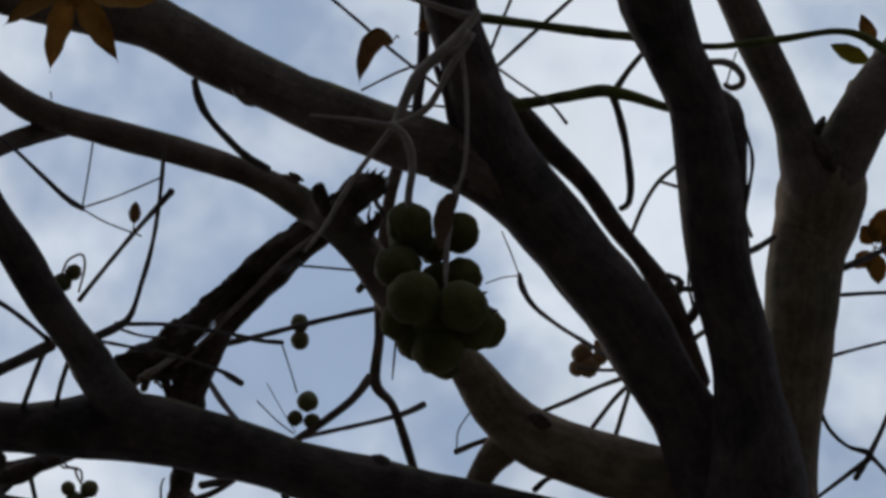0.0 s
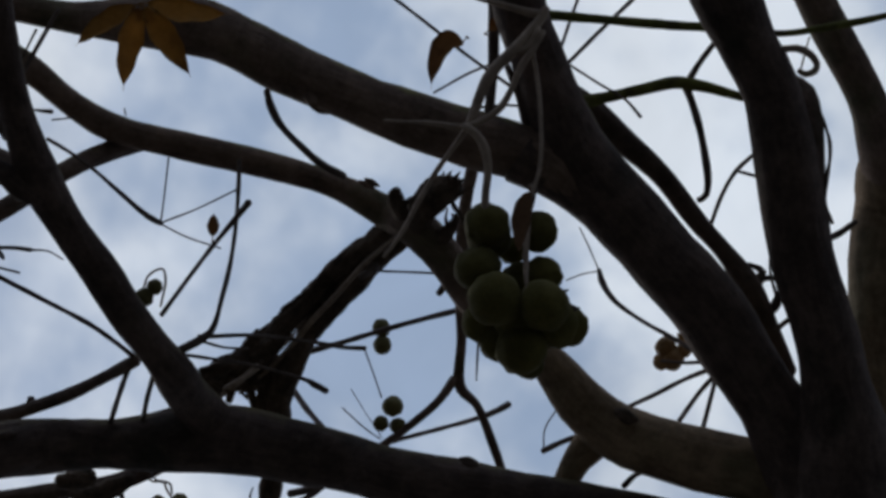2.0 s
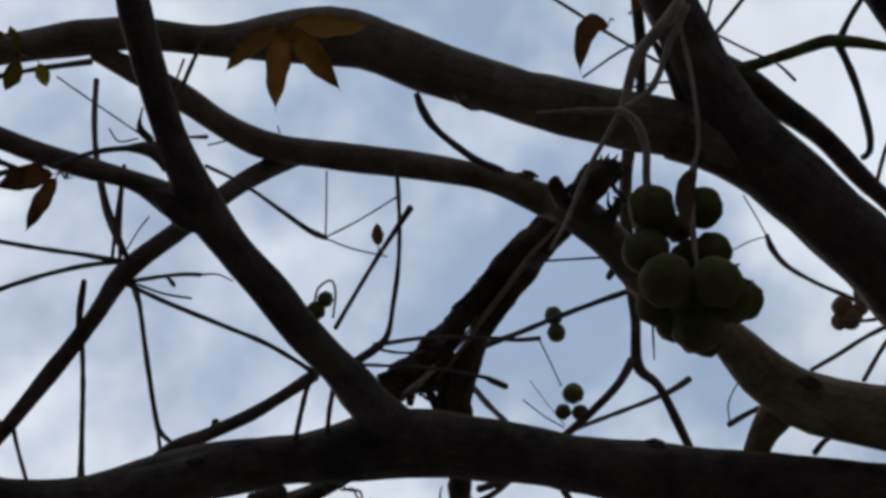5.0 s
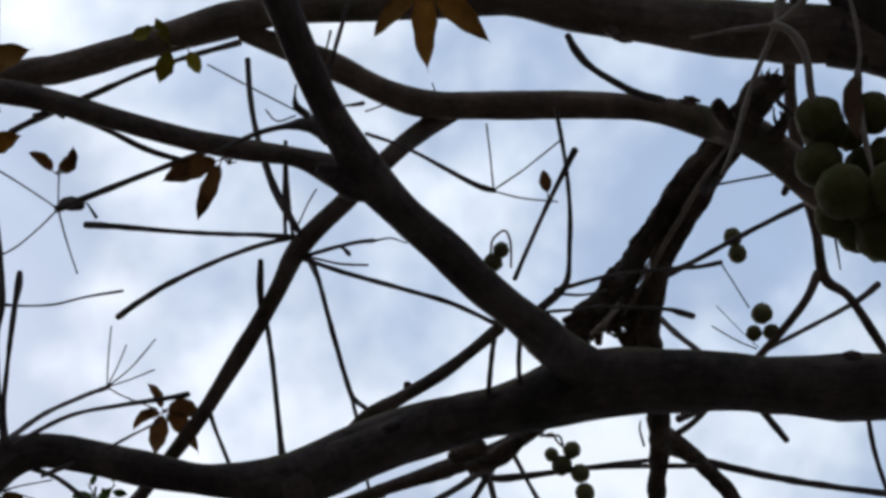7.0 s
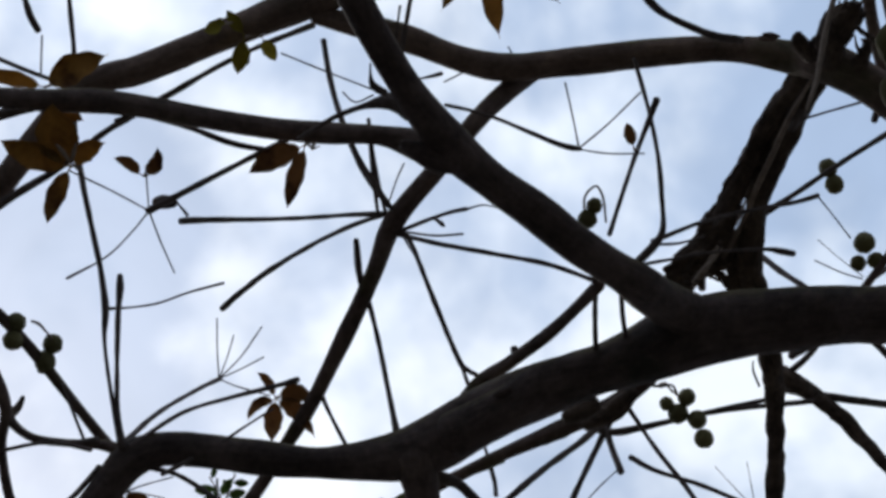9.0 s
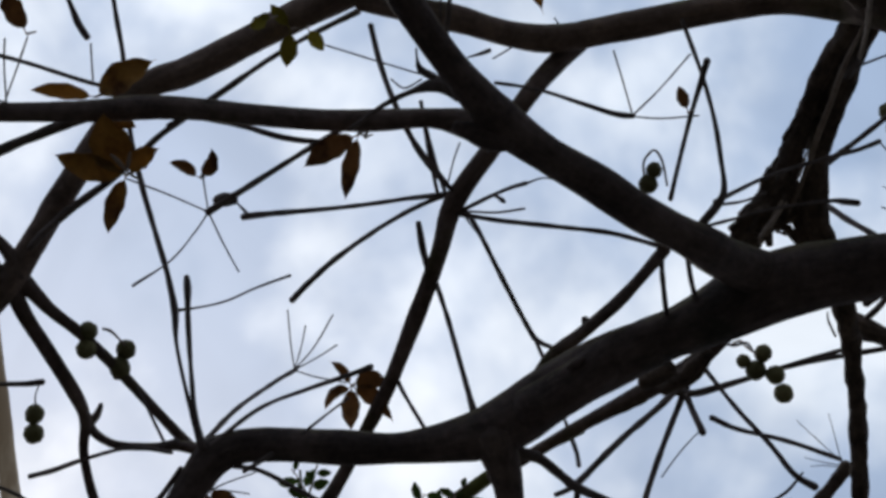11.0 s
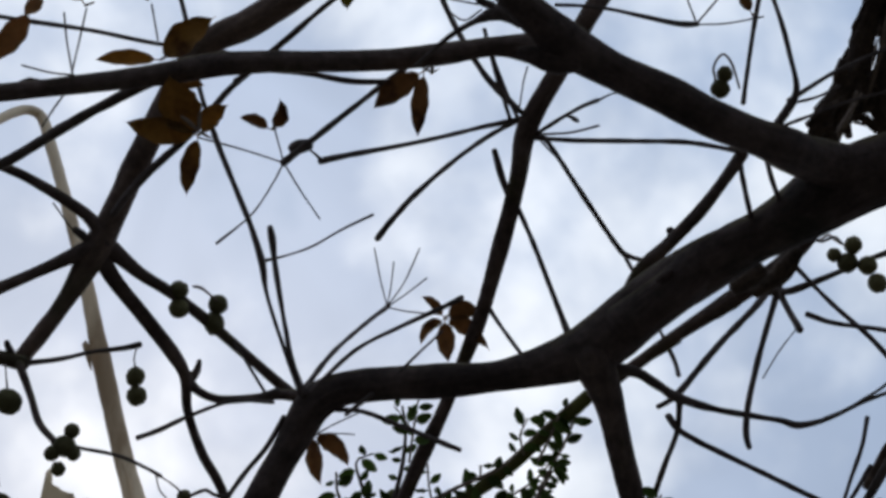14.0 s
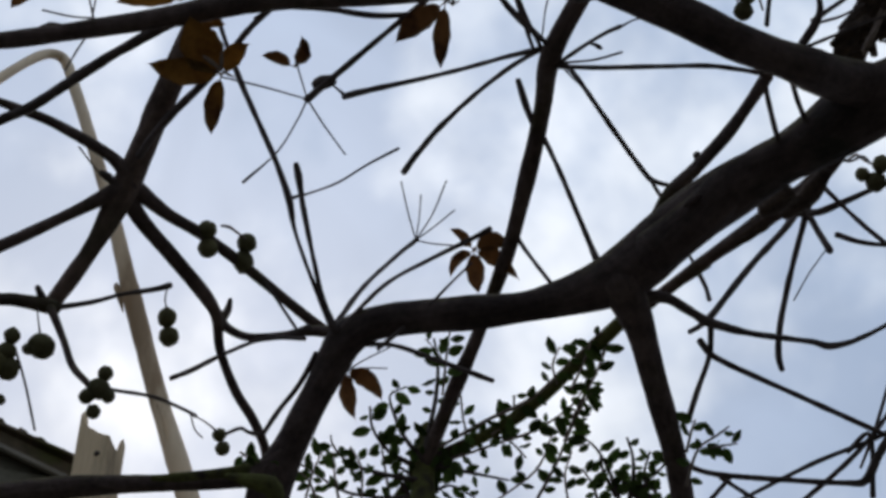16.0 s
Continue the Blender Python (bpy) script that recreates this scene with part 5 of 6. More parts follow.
# flakes of bark standing off the dead stems
grow("crumb", "flake", (0.529, 2.314, 5.923, 0.002), (0.52, 2.327, 5.916, 0.004), (0.51, 2.341, 5.908, 0.002))
grow("crumb", "flake", (0.5, 2.358, 5.899, 0.002), (0.494, 2.37, 5.892, 0.004), (0.488, 2.383, 5.885, 0.002))
grow("crumb", "flake", (0.475, 2.393, 5.88, 0.002), (0.471, 2.404, 5.874, 0.004), (0.467, 2.415, 5.867, 0.002))
grow("crumb", "flake", (0.446, 2.437, 5.856, 0.002), (0.438, 2.448, 5.849, 0.004), (0.429, 2.46, 5.843, 0.002))
grow("crumb", "flake", (0.415, 2.483, 5.83, 0.002), (0.406, 2.496, 5.823, 0.004), (0.397, 2.509, 5.816, 0.002))
grow("crumb", "flake", (0.619, 2.335, 5.909, 0.002), (0.624, 2.325, 5.915, 0.004), (0.629, 2.315, 5.92, 0.002))
grow("crumb", "flake", (0.376, 2.528, 5.806, 0.002), (0.373, 2.535, 5.802, 0.003), (0.369, 2.541, 5.798, 0.002))
grow("crumb", "flake", (0.337, 2.573, 5.781, 0.002), (0.323, 2.579, 5.778, 0.004), (0.31, 2.586, 5.775, 0.002))
grow("crumb", "flake", (0.568, 2.408, 5.869, 0.002), (0.562, 2.421, 5.862, 0.003), (0.556, 2.435, 5.854, 0.002))
# left side
grow("twig", "twig", (-0.852, 1.986, 5.447, 0.006), (-0.819, 1.98, 5.457, 0.005), (-0.774, 1.975, 5.468, 0.004))
# splinters of the torn end
grow("dead", "splinter", (0.693, 2.014, 5.752, 0.015), (0.705, 1.98, 5.736, 0.009), (0.719, 1.938, 5.716, 0.002))
grow("dead", "splinter", (0.683, 2.006, 5.758, 0.015), (0.696, 1.966, 5.737, 0.008), (0.704, 1.931, 5.721, 0.002))
grow("dead", "splinter", (0.701, 2.018, 5.75, 0.013), (0.715, 1.993, 5.727, 0.008), (0.725, 1.962, 5.704, 0.002))
grow("dead", "splinter", (0.675, 2.003, 5.76, 0.013), (0.682, 1.965, 5.735, 0.006), (0.686, 1.942, 5.719, 0.002))
grow("dead", "splinter", (0.723, 2.104, 5.729, 0.01), (0.729, 2.077, 5.724, 0.008), (0.731, 2.052, 5.721, 0.006), (0.719, 2.032, 5.718, 0.003))
grow("dead", "splinter", (0.734, 2.088, 5.735, 0.008), (0.711, 2.055, 5.728, 0.004), (0.705, 2.025, 5.723, 0.002))
grow("dead", "splinter", (0.765, 2.064, 5.74, 0.008), (0.744, 2.041, 5.738, 0.006), (0.72, 2.022, 5.736, 0.006), (0.705, 2.001, 5.734, 0.003))
grow("dead", "stump", (0.617, 2.084, 5.754, 0.019), (0.597, 2.056, 5.74, 0.018), (0.586, 2.031, 5.73, 0.014), (0.585, 2.014, 5.723, 0.008))
grow("dead", "splinter", (0.613, 2.073, 5.759, 0.011), (0.623, 2.043, 5.757, 0.005), (0.632, 2.03, 5.754, 0.002))
# pale stipules
grow("stalk", "stipule", (-0.93, 2.016, 5.332, 0.003), (-0.942, 1.99, 5.33, 0.005), (-0.952, 1.97, 5.327, 0.002))
grow("stalk", "stipule", (-0.93, 2.016, 5.332, 0.003), (-0.921, 1.992, 5.334, 0.005), (-0.914, 1.975, 5.335, 0.002))
grow("stalk", "stipule", (-0.93, 2.016, 5.332, 0.002), (-0.917, 2.023, 5.32, 0.003), (-0.903, 2.028, 5.309, 0.001))
grow("stalk", "stipule", (-0.45, 2.06, 5.419, 0.003), (-0.463, 2.042, 5.415, 0.002))
grow("stalk", "stipule", (-0.45, 2.06, 5.419, 0.003), (-0.443, 2.049, 5.419, 0.004))
grow("stalk", "stipule", (-0.45, 2.062, 5.418, 0.003), (-0.431, 2.053, 5.413, 0.001))
# curled stalks of small bunches
grow("stalk", "stalk", (0.109, 2.425, 5.73, 0.003), (0.111, 2.403, 5.748, 0.003), (0.127, 2.388, 5.761, 0.003), (0.141, 2.385, 5.764, 0.003), (0.153, 2.41, 5.754, 0.003), (0.157, 2.461, 5.731, 0.003))
grow("stalk", "stalk", (-1.184, 2.619, 5.692, 0.003), (-1.169, 2.63, 5.696, 0.004), (-1.156, 2.651, 5.695, 0.003), (-1.144, 2.674, 5.693, 0.003))
grow("stalk", "stalk", (0.243, 2.998, 5.864, 0.003), (0.263, 3.019, 5.871, 0.003), (0.289, 3.024, 5.891, 0.004), (0.303, 3.047, 5.895, 0.003), (0.326, 3.076, 5.902, 0.003))
# pale strip along the dead branch, standing in for the highlight on its edge
grow("bare", "strip", (0.624, 2.169, 5.804, 0.004), (0.578, 2.271, 5.823, 0.006), (0.543, 2.368, 5.834, 0.007), (0.509, 2.457, 5.844, 0.008), (0.482, 2.538, 5.849, 0.007), (0.442, 2.63, 5.856, 0.006), (0.401, 2.707, 5.863, 0.005))
grow("crumb", "crust", (0.397, 2.504, 5.81, 0.012), (0.379, 2.555, 5.817, 0.016), (0.353, 2.617, 5.827, 0.019), (0.337, 2.668, 5.833, 0.016))
grow("crumb", "crust", (0.395, 2.638, 5.845, 0.02), (0.434, 2.678, 5.88, 0.02), (0.485, 2.702, 5.913, 0.022))
grow("crumb", "crust", (0.589, 2.252, 5.925, 0.008), (0.555, 2.288, 5.911, 0.009), (0.524, 2.329, 5.893, 0.009))
grow("crumb", "crust", (0.488, 2.384, 5.868, 0.009), (0.466, 2.427, 5.875, 0.009), (0.441, 2.471, 5.882, 0.009))
# pale slivers among the dead wood
grow("bare", "sliver", (0.371, 2.604, 5.716, 0.002), (0.4, 2.577, 5.737, 0.004), (0.42, 2.559, 5.751, 0.002))
grow("bare", "sliver", (0.453, 2.515, 5.774, 0.002), (0.468, 2.485, 5.784, 0.005), (0.478, 2.458, 5.793, 0.002))
grow("dead", "splinter", (0.288, 2.606, 5.744, 0.009), (0.327, 2.588, 5.752, 0.012), (0.379, 2.57, 5.759, 0.008))
grow("dead", "splinter", (0.275, 2.629, 5.731, 0.007), (0.327, 2.622, 5.732, 0.009), (0.372, 2.631, 5.722, 0.005))
grow("dead", "debris", (0.371, 2.652, 5.828, 0.009), (0.376, 2.673, 5.816, 0.011), (0.377, 2.699, 5.8, 0.009))
grow("crumb", "crust", (0.522, 2.527, 6.027, 0.007), (0.511, 2.549, 6.012, 0.008), (0.5, 2.572, 5.998, 0.007))
grow("dead", "debris", (0.404, 2.666, 5.821, 0.007), (0.422, 2.673, 5.818, 0.011), (0.431, 2.688, 5.81, 0.008), (0.442, 2.702, 5.802, 0.007))
# short stubs on the limbs
grow("mid", "stub", (0.328, 1.862, 5.817, 0.019), (0.343, 1.875, 5.769, 0.016), (0.353, 1.882, 5.741, 0.01))
# low twigs beside the dead branch
grow("twig", "twig", (0.396, 3.28, 5.673, 0.003), (0.361, 3.307, 5.653, 0.004), (0.33, 3.322, 5.642, 0.004), (0.286, 3.336, 5.633, 0.004), (0.235, 3.35, 5.623, 0.004), (0.179, 3.358, 5.618, 0.004))
grow("twig", "twig", (0.497, 3.298, 5.714, 0.0012), (0.448, 3.241, 5.733, 0.0012), (0.398, 3.181, 5.751, 0.0007))
grow("twig", "twig", (0.493, 3.293, 5.718, 0.0012), (0.485, 3.233, 5.735, 0.0012), (0.476, 3.172, 5.752, 0.0007))
grow("twig", "twig", (0.487, 3.301, 5.712, 0.0012), (0.447, 3.288, 5.714, 0.0012), (0.407, 3.271, 5.718, 0.0007))
grow("twig", "twig", (0.486, 3.306, 5.709, 0.0012), (0.452, 3.295, 5.708, 0.0012), (0.418, 3.288, 5.703, 0.0007))
grow("dead", "branch", (0.518, 3.374, 5.793, 0.019), (0.467, 3.413, 5.765, 0.017), (0.417, 3.453, 5.736, 0.017), (0.365, 3.497, 5.702, 0.016), (0.31, 3.545, 5.663, 0.013), (0.24, 3.602, 5.615, 0.009))
# crusts on the low branch
grow("crumb", "crust", (0.206, 2.911, 5.697, 0.017), (0.162, 2.945, 5.682, 0.024), (0.118, 2.969, 5.674, 0.02), (0.084, 2.98, 5.671, 0.011))
grow("crumb", "crust", (0.044, 3.012, 5.697, 0.011), (-0.002, 3.029, 5.69, 0.011), (-0.043, 3.041, 5.685, 0.008))
grow("crumb", "crust", (0.041, 2.901, 5.595, 0.014), (0.075, 2.894, 5.606, 0.02), (0.114, 2.883, 5.62, 0.017))
grow("twig", "twig", (0.283, 3.437, 5.681, 0.006), (0.254, 3.488, 5.638, 0.006), (0.208, 3.545, 5.589, 0.005), (0.163, 3.6, 5.538, 0.005), (0.111, 3.654, 5.488, 0.004))


def fruits(label, material, *balls):
    """A bunch of fruits (x, y, z, radius) at the end of one stalk."""
    bunch = None
    for x, y, z, r in balls:
        seeds[0] += 1
        v, f = ball((x - BASE.x, y - BASE.y, z - BASE.z), r, seeds[0], 0.1, 16, 26, squash=1.0 + 0.08 * math.sin(seeds[0] * 2.3))
        if bunch is None:
            stem, sf = tube([(x - BASE.x, y - BASE.y, z - BASE.z + r * 0.8, 0.003), (x - BASE.x + 0.004, y - BASE.y, z - BASE.z + r * 1.2, 0.0025)], 6)
            bunch = part("fruit_bunch", stem, sf, STALK, tree, label)
        part("fruit", v, f, material, bunch)
    return bunch


fruits("heavy bunch of large fuzzy green fruits", FRUIT, (0.745, 1.891, 5.399, 0.049), (0.855, 1.884, 5.424, 0.042), (0.746, 1.962, 5.336, 0.050), (0.888, 1.958, 5.381, 0.041), (0.787, 1.978, 5.257, 0.055), (0.885, 1.961, 5.253, 0.055), (0.964, 2.022, 5.309, 0.040), (0.794, 2.074, 5.329, 0.045), (0.873, 2.07, 5.249, 0.054), (0.929, 2.015, 5.291, 0.050), (0.837, 2.093, 5.306, 0.046), (0.901, 2.105, 5.264, 0.033), (0.858, 2.028, 5.297, 0.055), (0.851, 1.994, 5.396, 0.046), (0.824, 1.96, 5.462, 0.029), (0.761, 1.925, 5.414, 0.046))
fruits("small bunch of round green fruits", SMALL_FRUIT, (0.709, 2.566, 6.109, 0.024), (0.723, 2.601, 6.088, 0.023))
fruits("small bunch of round green fruits", SMALL_FRUIT, (0.759, 2.62, 5.841, 0.026), (0.742, 2.662, 5.819, 0.019), (0.782, 2.654, 5.817, 0.019))
fruits("small bunch of round green fruits", SMALL_FRUIT, (0.132, 2.42, 5.738, 0.019), (0.115, 2.445, 5.723, 0.022))
fruits("small bunch of round green fruits", SMALL_FRUIT, (0.293, 3.09, 5.895, 0.018), (0.343, 3.077, 5.9, 0.023), (0.32, 3.11, 5.879, 0.025), (0.366, 3.122, 5.866, 0.024), (0.379, 3.16, 5.838, 0.025))
fruits("shrivelled orange-brown fruits", DRY_FRUIT, (1.422, 2.431, 6.16, 0.027), (1.447, 2.45, 6.143, 0.03), (1.422, 2.466, 6.143, 0.022), (1.467, 2.42, 6.152, 0.02))
fruits("small bunch of round green fruits", SMALL_FRUIT, (-1.218, 2.615, 5.684, 0.024), (-1.226, 2.648, 5.659, 0.024))
fruits("small bunch of round green fruits", SMALL_FRUIT, (-1.148, 2.693, 5.704, 0.024), (-1.167, 2.723, 5.677, 0.027))
fruits("small bunch of round green fruits", SMALL_FRUIT, (-1.395, 2.814, 5.662, 0.023), (-1.402, 2.85, 5.634, 0.025))
fruits("small bunch of round green fruits", SMALL_FRUIT, (-1.413, 2.6, 5.214, 0.018), (-1.434, 2.618, 5.191, 0.025), (-1.462, 2.62, 5.177, 0.018), (-1.42, 2.638, 5.183, 0.016), (-1.456, 2.65, 5.157, 0.016))
fruits("small bunch of round green fruits", SMALL_FRUIT, (-1.58, 2.588, 5.359, 0.031), (-1.608, 2.581, 5.351, 0.014))
fruits("small bunch of round green fruits", SMALL_FRUIT, (-1.633, 2.544, 5.365, 0.019), (-1.652, 2.566, 5.341, 0.023), (-1.659, 2.595, 5.317, 0.026), (-1.68, 2.572, 5.323, 0.031), (-1.69, 2.639, 5.27, 0.013))
fruits("small bunch of round green fruits", SMALL_FRUIT, (-1.288, 2.946, 5.34, 0.016), (-1.288, 2.971, 5.32, 0.018))


def leaf(tone, hub, *tips):
    """A palmate leaf: leaflets from one hub to tips (x, y, z, width), hanging on a short petiole."""
    h = Vector(hub) - BASE
    rng = random.Random(round(hub[0] * 1000) + len(tips))
    v, f = tube([(h.x, h.y, h.z, 0.003), (h.x + 0.01, h.y + 0.012, h.z + 0.03, 0.002)], 6)
    stem = part("leaf", v, f, STALK, tree, {"amber": "amber autumn leaf of pointed leaflets", "brown": "withered brown leaf", "olive": "yellow-green leaf", "dry": "dry reddish-brown bract"}[tone])
    for x, y, z, w, *bend in tips:
        facing = Vector((rng.uniform(-0.45, 0.45), -0.5 + rng.uniform(-0.35, 0.35), -0.86))
        tip = Vector((x, y, z)) - BASE
        start = h.lerp(tip, min(0.2, 0.014 / (tip - h).length))
        v, f = leaflet(start, tip, w, facing, rng.uniform(0.02, 0.1), rng.uniform(0.05, 0.3), 22, rng.random(), 0.7, 0.07, 1.0, Vector(bend) - BASE if bend else None)
        v, f = joined([(v, f), tube([(*h, 0.0016), (*start.lerp(tip, 0.06), 0.0012)], 5)])
        part("leaflet", v, f, LEAVES[tone], stem)
    return stem


leaf("amber", (-0.056, 1.604, 5.335), (-0.04, 1.739, 5.218, 0.049, -0.063, 1.68, 5.297), (0.072, 1.682, 5.232, 0.049, 0.017, 1.65, 5.303), (-0.154, 1.693, 5.256, 0.039, -0.119, 1.652, 5.319), (0.11, 1.557, 5.29, 0.046, 0.033, 1.599, 5.326))
leaf("brown", (0.625, 1.638, 5.76), (0.576, 1.739, 5.663, 0.044, 0.556, 1.638, 5.769))
leaf("dry", (0.783, 1.74, 5.312), (0.799, 1.863, 5.242, 0.038, 0.774, 1.797, 5.279))
leaf("brown", (0.211, 2.086, 5.379), (0.197, 2.035, 5.408, 0.024))
leaf("brown", (-0.463, 2.053, 5.421), (-0.585, 2.093, 5.379, 0.047, -0.534, 2.066, 5.404), (-0.508, 2.164, 5.344, 0.035, -0.492, 2.11, 5.381))
leaf("brown", (-0.809, 2.11, 5.431), (-0.861, 2.051, 5.406, 0.024, -0.838, 2.077, 5.448), (-0.772, 2.042, 5.43, 0.031, -0.771, 2.1, 5.446))
leaf("amber", (-0.934, 2.024, 5.33), (-1.063, 1.94, 5.309, 0.053, -1.012, 1.998, 5.333), (-0.954, 1.891, 5.365, 0.083, -0.965, 1.966, 5.365), (-0.853, 1.974, 5.327, 0.041, -0.903, 1.993, 5.358), (-0.972, 2.092, 5.219, 0.038, -0.971, 2.068, 5.29))
leaf("amber", (-1.013, 1.951, 5.554), (-0.87, 1.887, 5.561, 0.066, -0.955, 1.922, 5.581), (-1.139, 1.896, 5.518, 0.033, -1.087, 1.921, 5.563))
leaf("brown", (-0.653, 2.924, 5.769), (-0.689, 2.839, 5.756, 0.022, -0.666, 2.882, 5.794), (-0.715, 2.934, 5.692, 0.025, -0.708, 2.92, 5.764), (-0.662, 2.984, 5.667, 0.044, -0.666, 2.974, 5.735), (-0.558, 2.914, 5.726, 0.044, -0.598, 2.904, 5.789), (-0.56, 2.985, 5.681, 0.044, -0.598, 2.944, 5.764))
leaf("brown", (-1.027, 3.072, 5.622), (-1.025, 3.139, 5.509, 0.044, -1.043, 3.121, 5.583), (-0.954, 3.124, 5.534, 0.044, -0.969, 3.098, 5.615))
leaf("olive", (-0.627, 2.01, 5.869), (-0.651, 2.094, 5.845, 0.041), (-0.662, 1.945, 5.879, 0.026))
leaf("olive", (-0.66, 1.963, 5.842), (-0.711, 1.974, 5.832, 0.032), (-0.685, 1.955, 5.846, 0.017))
leaf("olive", (-0.592, 2.012, 5.873), (-0.557, 2.055, 5.826, 0.031))
leaf("brown", (-1.055, 1.689, 5.346), (-1.077, 1.589, 5.357, 0.052))
leaf("brown", (-1.162, 1.675, 5.353), (-1.261, 1.727, 5.276, 0.048))
leaf("brown", (-1.128, 1.656, 5.373), (-1.174, 1.669, 5.328, 0.03))
leaf("amber", (-1.009, 1.977, 5.547), (-0.939, 2.028, 5.535, 0.036))
leaf("olive", (1.772, 1.452, 6.15), (1.659, 1.452, 6.184, 0.041))
leaf("amber", (1.764, 1.426, 6.16), (1.71, 1.362, 6.218, 0.039))
leaf("amber", (1.75, 1.572, 6.176), (1.795, 1.482, 6.19, 0.042))
leaf("amber", (1.898, 1.809, 5.924), (1.863, 1.87, 5.906, 0.041), (1.889, 1.707, 5.947, 0.071), (1.926, 1.872, 5.864, 0.047), (1.976, 1.765, 5.923, 0.071), (1.849, 1.769, 5.941, 0.049))
leaf("amber", (1.487, 2.395, 6.101), (1.424, 2.366, 6.13, 0.029), (1.519, 2.383, 6.086, 0.032))
leaf("brown", (0.667, 1.633, 5.801), (0.699, 1.593, 5.833, 0.027))

# ---------------------------------------------------------------- the green-leaved tree beyond
LEAFY_TOP = Vector((-0.909, 3.336, 5.538))
LEAFY_BASE = Vector((LEAFY_TOP.x + 0.05, LEAFY_TOP.y + 0.3, 0.0))
leafy = new("leafy_tree")
leafy.location = LEAFY_BASE
tagged(leafy, "slender evergreen tree with small glossy dark green leaves", "tree")
at = LEAFY_TOP - LEAFY_BASE
v, f = tube([(at.x + 0.02, at.y - 0.03, at.z + 0.08, 0.02), (at.x, at.y, at.z, 0.03), (at.x - 0.01, at.y + 0.02, at.z - 0.25, 0.034), (at.x + 0.02, at.y + 0.1, at.z - 1.5, 0.045),
             (0, 0, 1.2, 0.06), (0, 0, 0.2, 0.075), (0, 0, -0.08, 0.11)], 16, 0.1, 1.0, 3)
part("trunk", v, f, MOSS, leafy)


def green_blade(length, seed):
    """A small oval leaf lying along +x, with its stalk."""
    v, f = leaflet((0.006, 0, 0), (length, 0, 0), length * 0.5, (0, 0, -1), 0.05, 0.18, 8, seed, 0.66, 0.0, 0.95)
    s, sf = tube([(-0.006, 0, 0, 0.001), (0.008, 0, 0, 0.001)], 4)
    v, f = joined([(v, f), (s, sf)])
    me = bpy.data.meshes.new("green_leaf")
    me.from_pydata([tuple(p) for p in v], [], f)
    me.materials.append(LEAVES["green"])
    me.shade_smooth()
    return me


BLADES = [green_blade(n, k) for k, n in enumerate((0.03, 0.036, 0.041, 0.047, 0.054))]
leaf_rng = random.Random(11)


def sprig(every, reach, *points):
    """A thin stem with leaves set along it, alternately left and right; reach: how far down the stem the leaves begin (0 to 1)."""
    pts = [(x - LEAFY_BASE.x, y - LEAFY_BASE.y, z - LEAFY_BASE.z, r) for x, y, z, r in points]
    v, f = tube(pts, 6, 0.1, 3.0, len(points))
    part("stem", v, f, STALK if pts[0][3] < 0.0055 else TWIG, leafy)
    c = spline(pts, 3.0)
    run = np.r_[0, np.cumsum(np.linalg.norm(np.diff(c[:, :3], axis=0), axis=1))]
    d, side = run[-1] * reach, 1
    while d <= run[-1]:
        p = Vector([float(np.interp(d, run, c[:, k])) for k in range(3)])
        q = Vector([float(np.interp(min(d + 0.02, run[-1]), run, c[:, k])) for k in range(3)])
        o = Vector([float(np.interp(max(d - 0.02, 0), run, c[:, k])) for k in range(3)])
        ahead = (q - o).normalized()
        out = ahead.cross(Vector((0, -0.5, -0.86))).normalized() * side
        way = (ahead * leaf_rng.uniform(0.1, 0.9) + out * leaf_rng.uniform(0.5, 1.2) + Vector((leaf_rng.uniform(-0.3, 0.3), leaf_rng.uniform(-0.3, 0.3), leaf_rng.uniform(-0.7, 0.1)))).normalized()
        up_ = Vector((leaf_rng.uniform(-0.7, 0.7), 0.5 + leaf_rng.uniform(-0.6, 0.6), 0.8)).normalized()
        y_ = up_.cross(way).normalized()
        z_ = way.cross(y_)
        m = Matrix((way, y_, z_)).transposed().to_4x4()
        m.translation = p
        ob = new("leaf", leaf_rng.choice(BLADES))
        ob.parent = leafy
        ob.matrix_local = m
        d += every * leaf_rng.uniform(0.34, 0.95)
        side = -side


sprig(0.035, 0.1, (-0.906, 3.323, 5.523, 0.01), (-0.878, 3.275, 5.571, 0.007), (-0.843, 3.22, 5.625, 0.006), (-0.819, 3.161, 5.678, 0.004), (-0.815, 3.117, 5.714, 0.003))
sprig(0.035, 0.15, (-0.909, 3.325, 5.52, 0.01), (-0.938, 3.278, 5.553, 0.006), (-0.951, 3.23, 5.59, 0.005), (-0.951, 3.186, 5.626, 0.003), (-0.907, 3.183, 5.639, 0.002))
sprig(0.035, 0.1, (-0.921, 3.338, 5.506, 0.008), (-0.984, 3.285, 5.535, 0.006), (-1.01, 3.232, 5.571, 0.004), (-1.004, 3.19, 5.607, 0.003))
sprig(0.04, 0.2, (-0.924, 3.322, 5.451, 0.008), (-0.999, 3.287, 5.461, 0.006), (-1.071, 3.242, 5.478, 0.004), (-1.1, 3.199, 5.505, 0.003), (-1.1, 3.178, 5.523, 0.002))
sprig(0.04, 0.2, (-0.939, 3.349, 5.423, 0.007), (-1.024, 3.321, 5.423, 0.005), (-1.099, 3.285, 5.432, 0.004), (-1.154, 3.234, 5.458, 0.003), (-1.187, 3.201, 5.476, 0.003))
sprig(0.045, 0.2, (-1.105, 3.263, 5.381, 0.004), (-1.101, 3.217, 5.422, 0.003), (-1.092, 3.178, 5.459, 0.002))
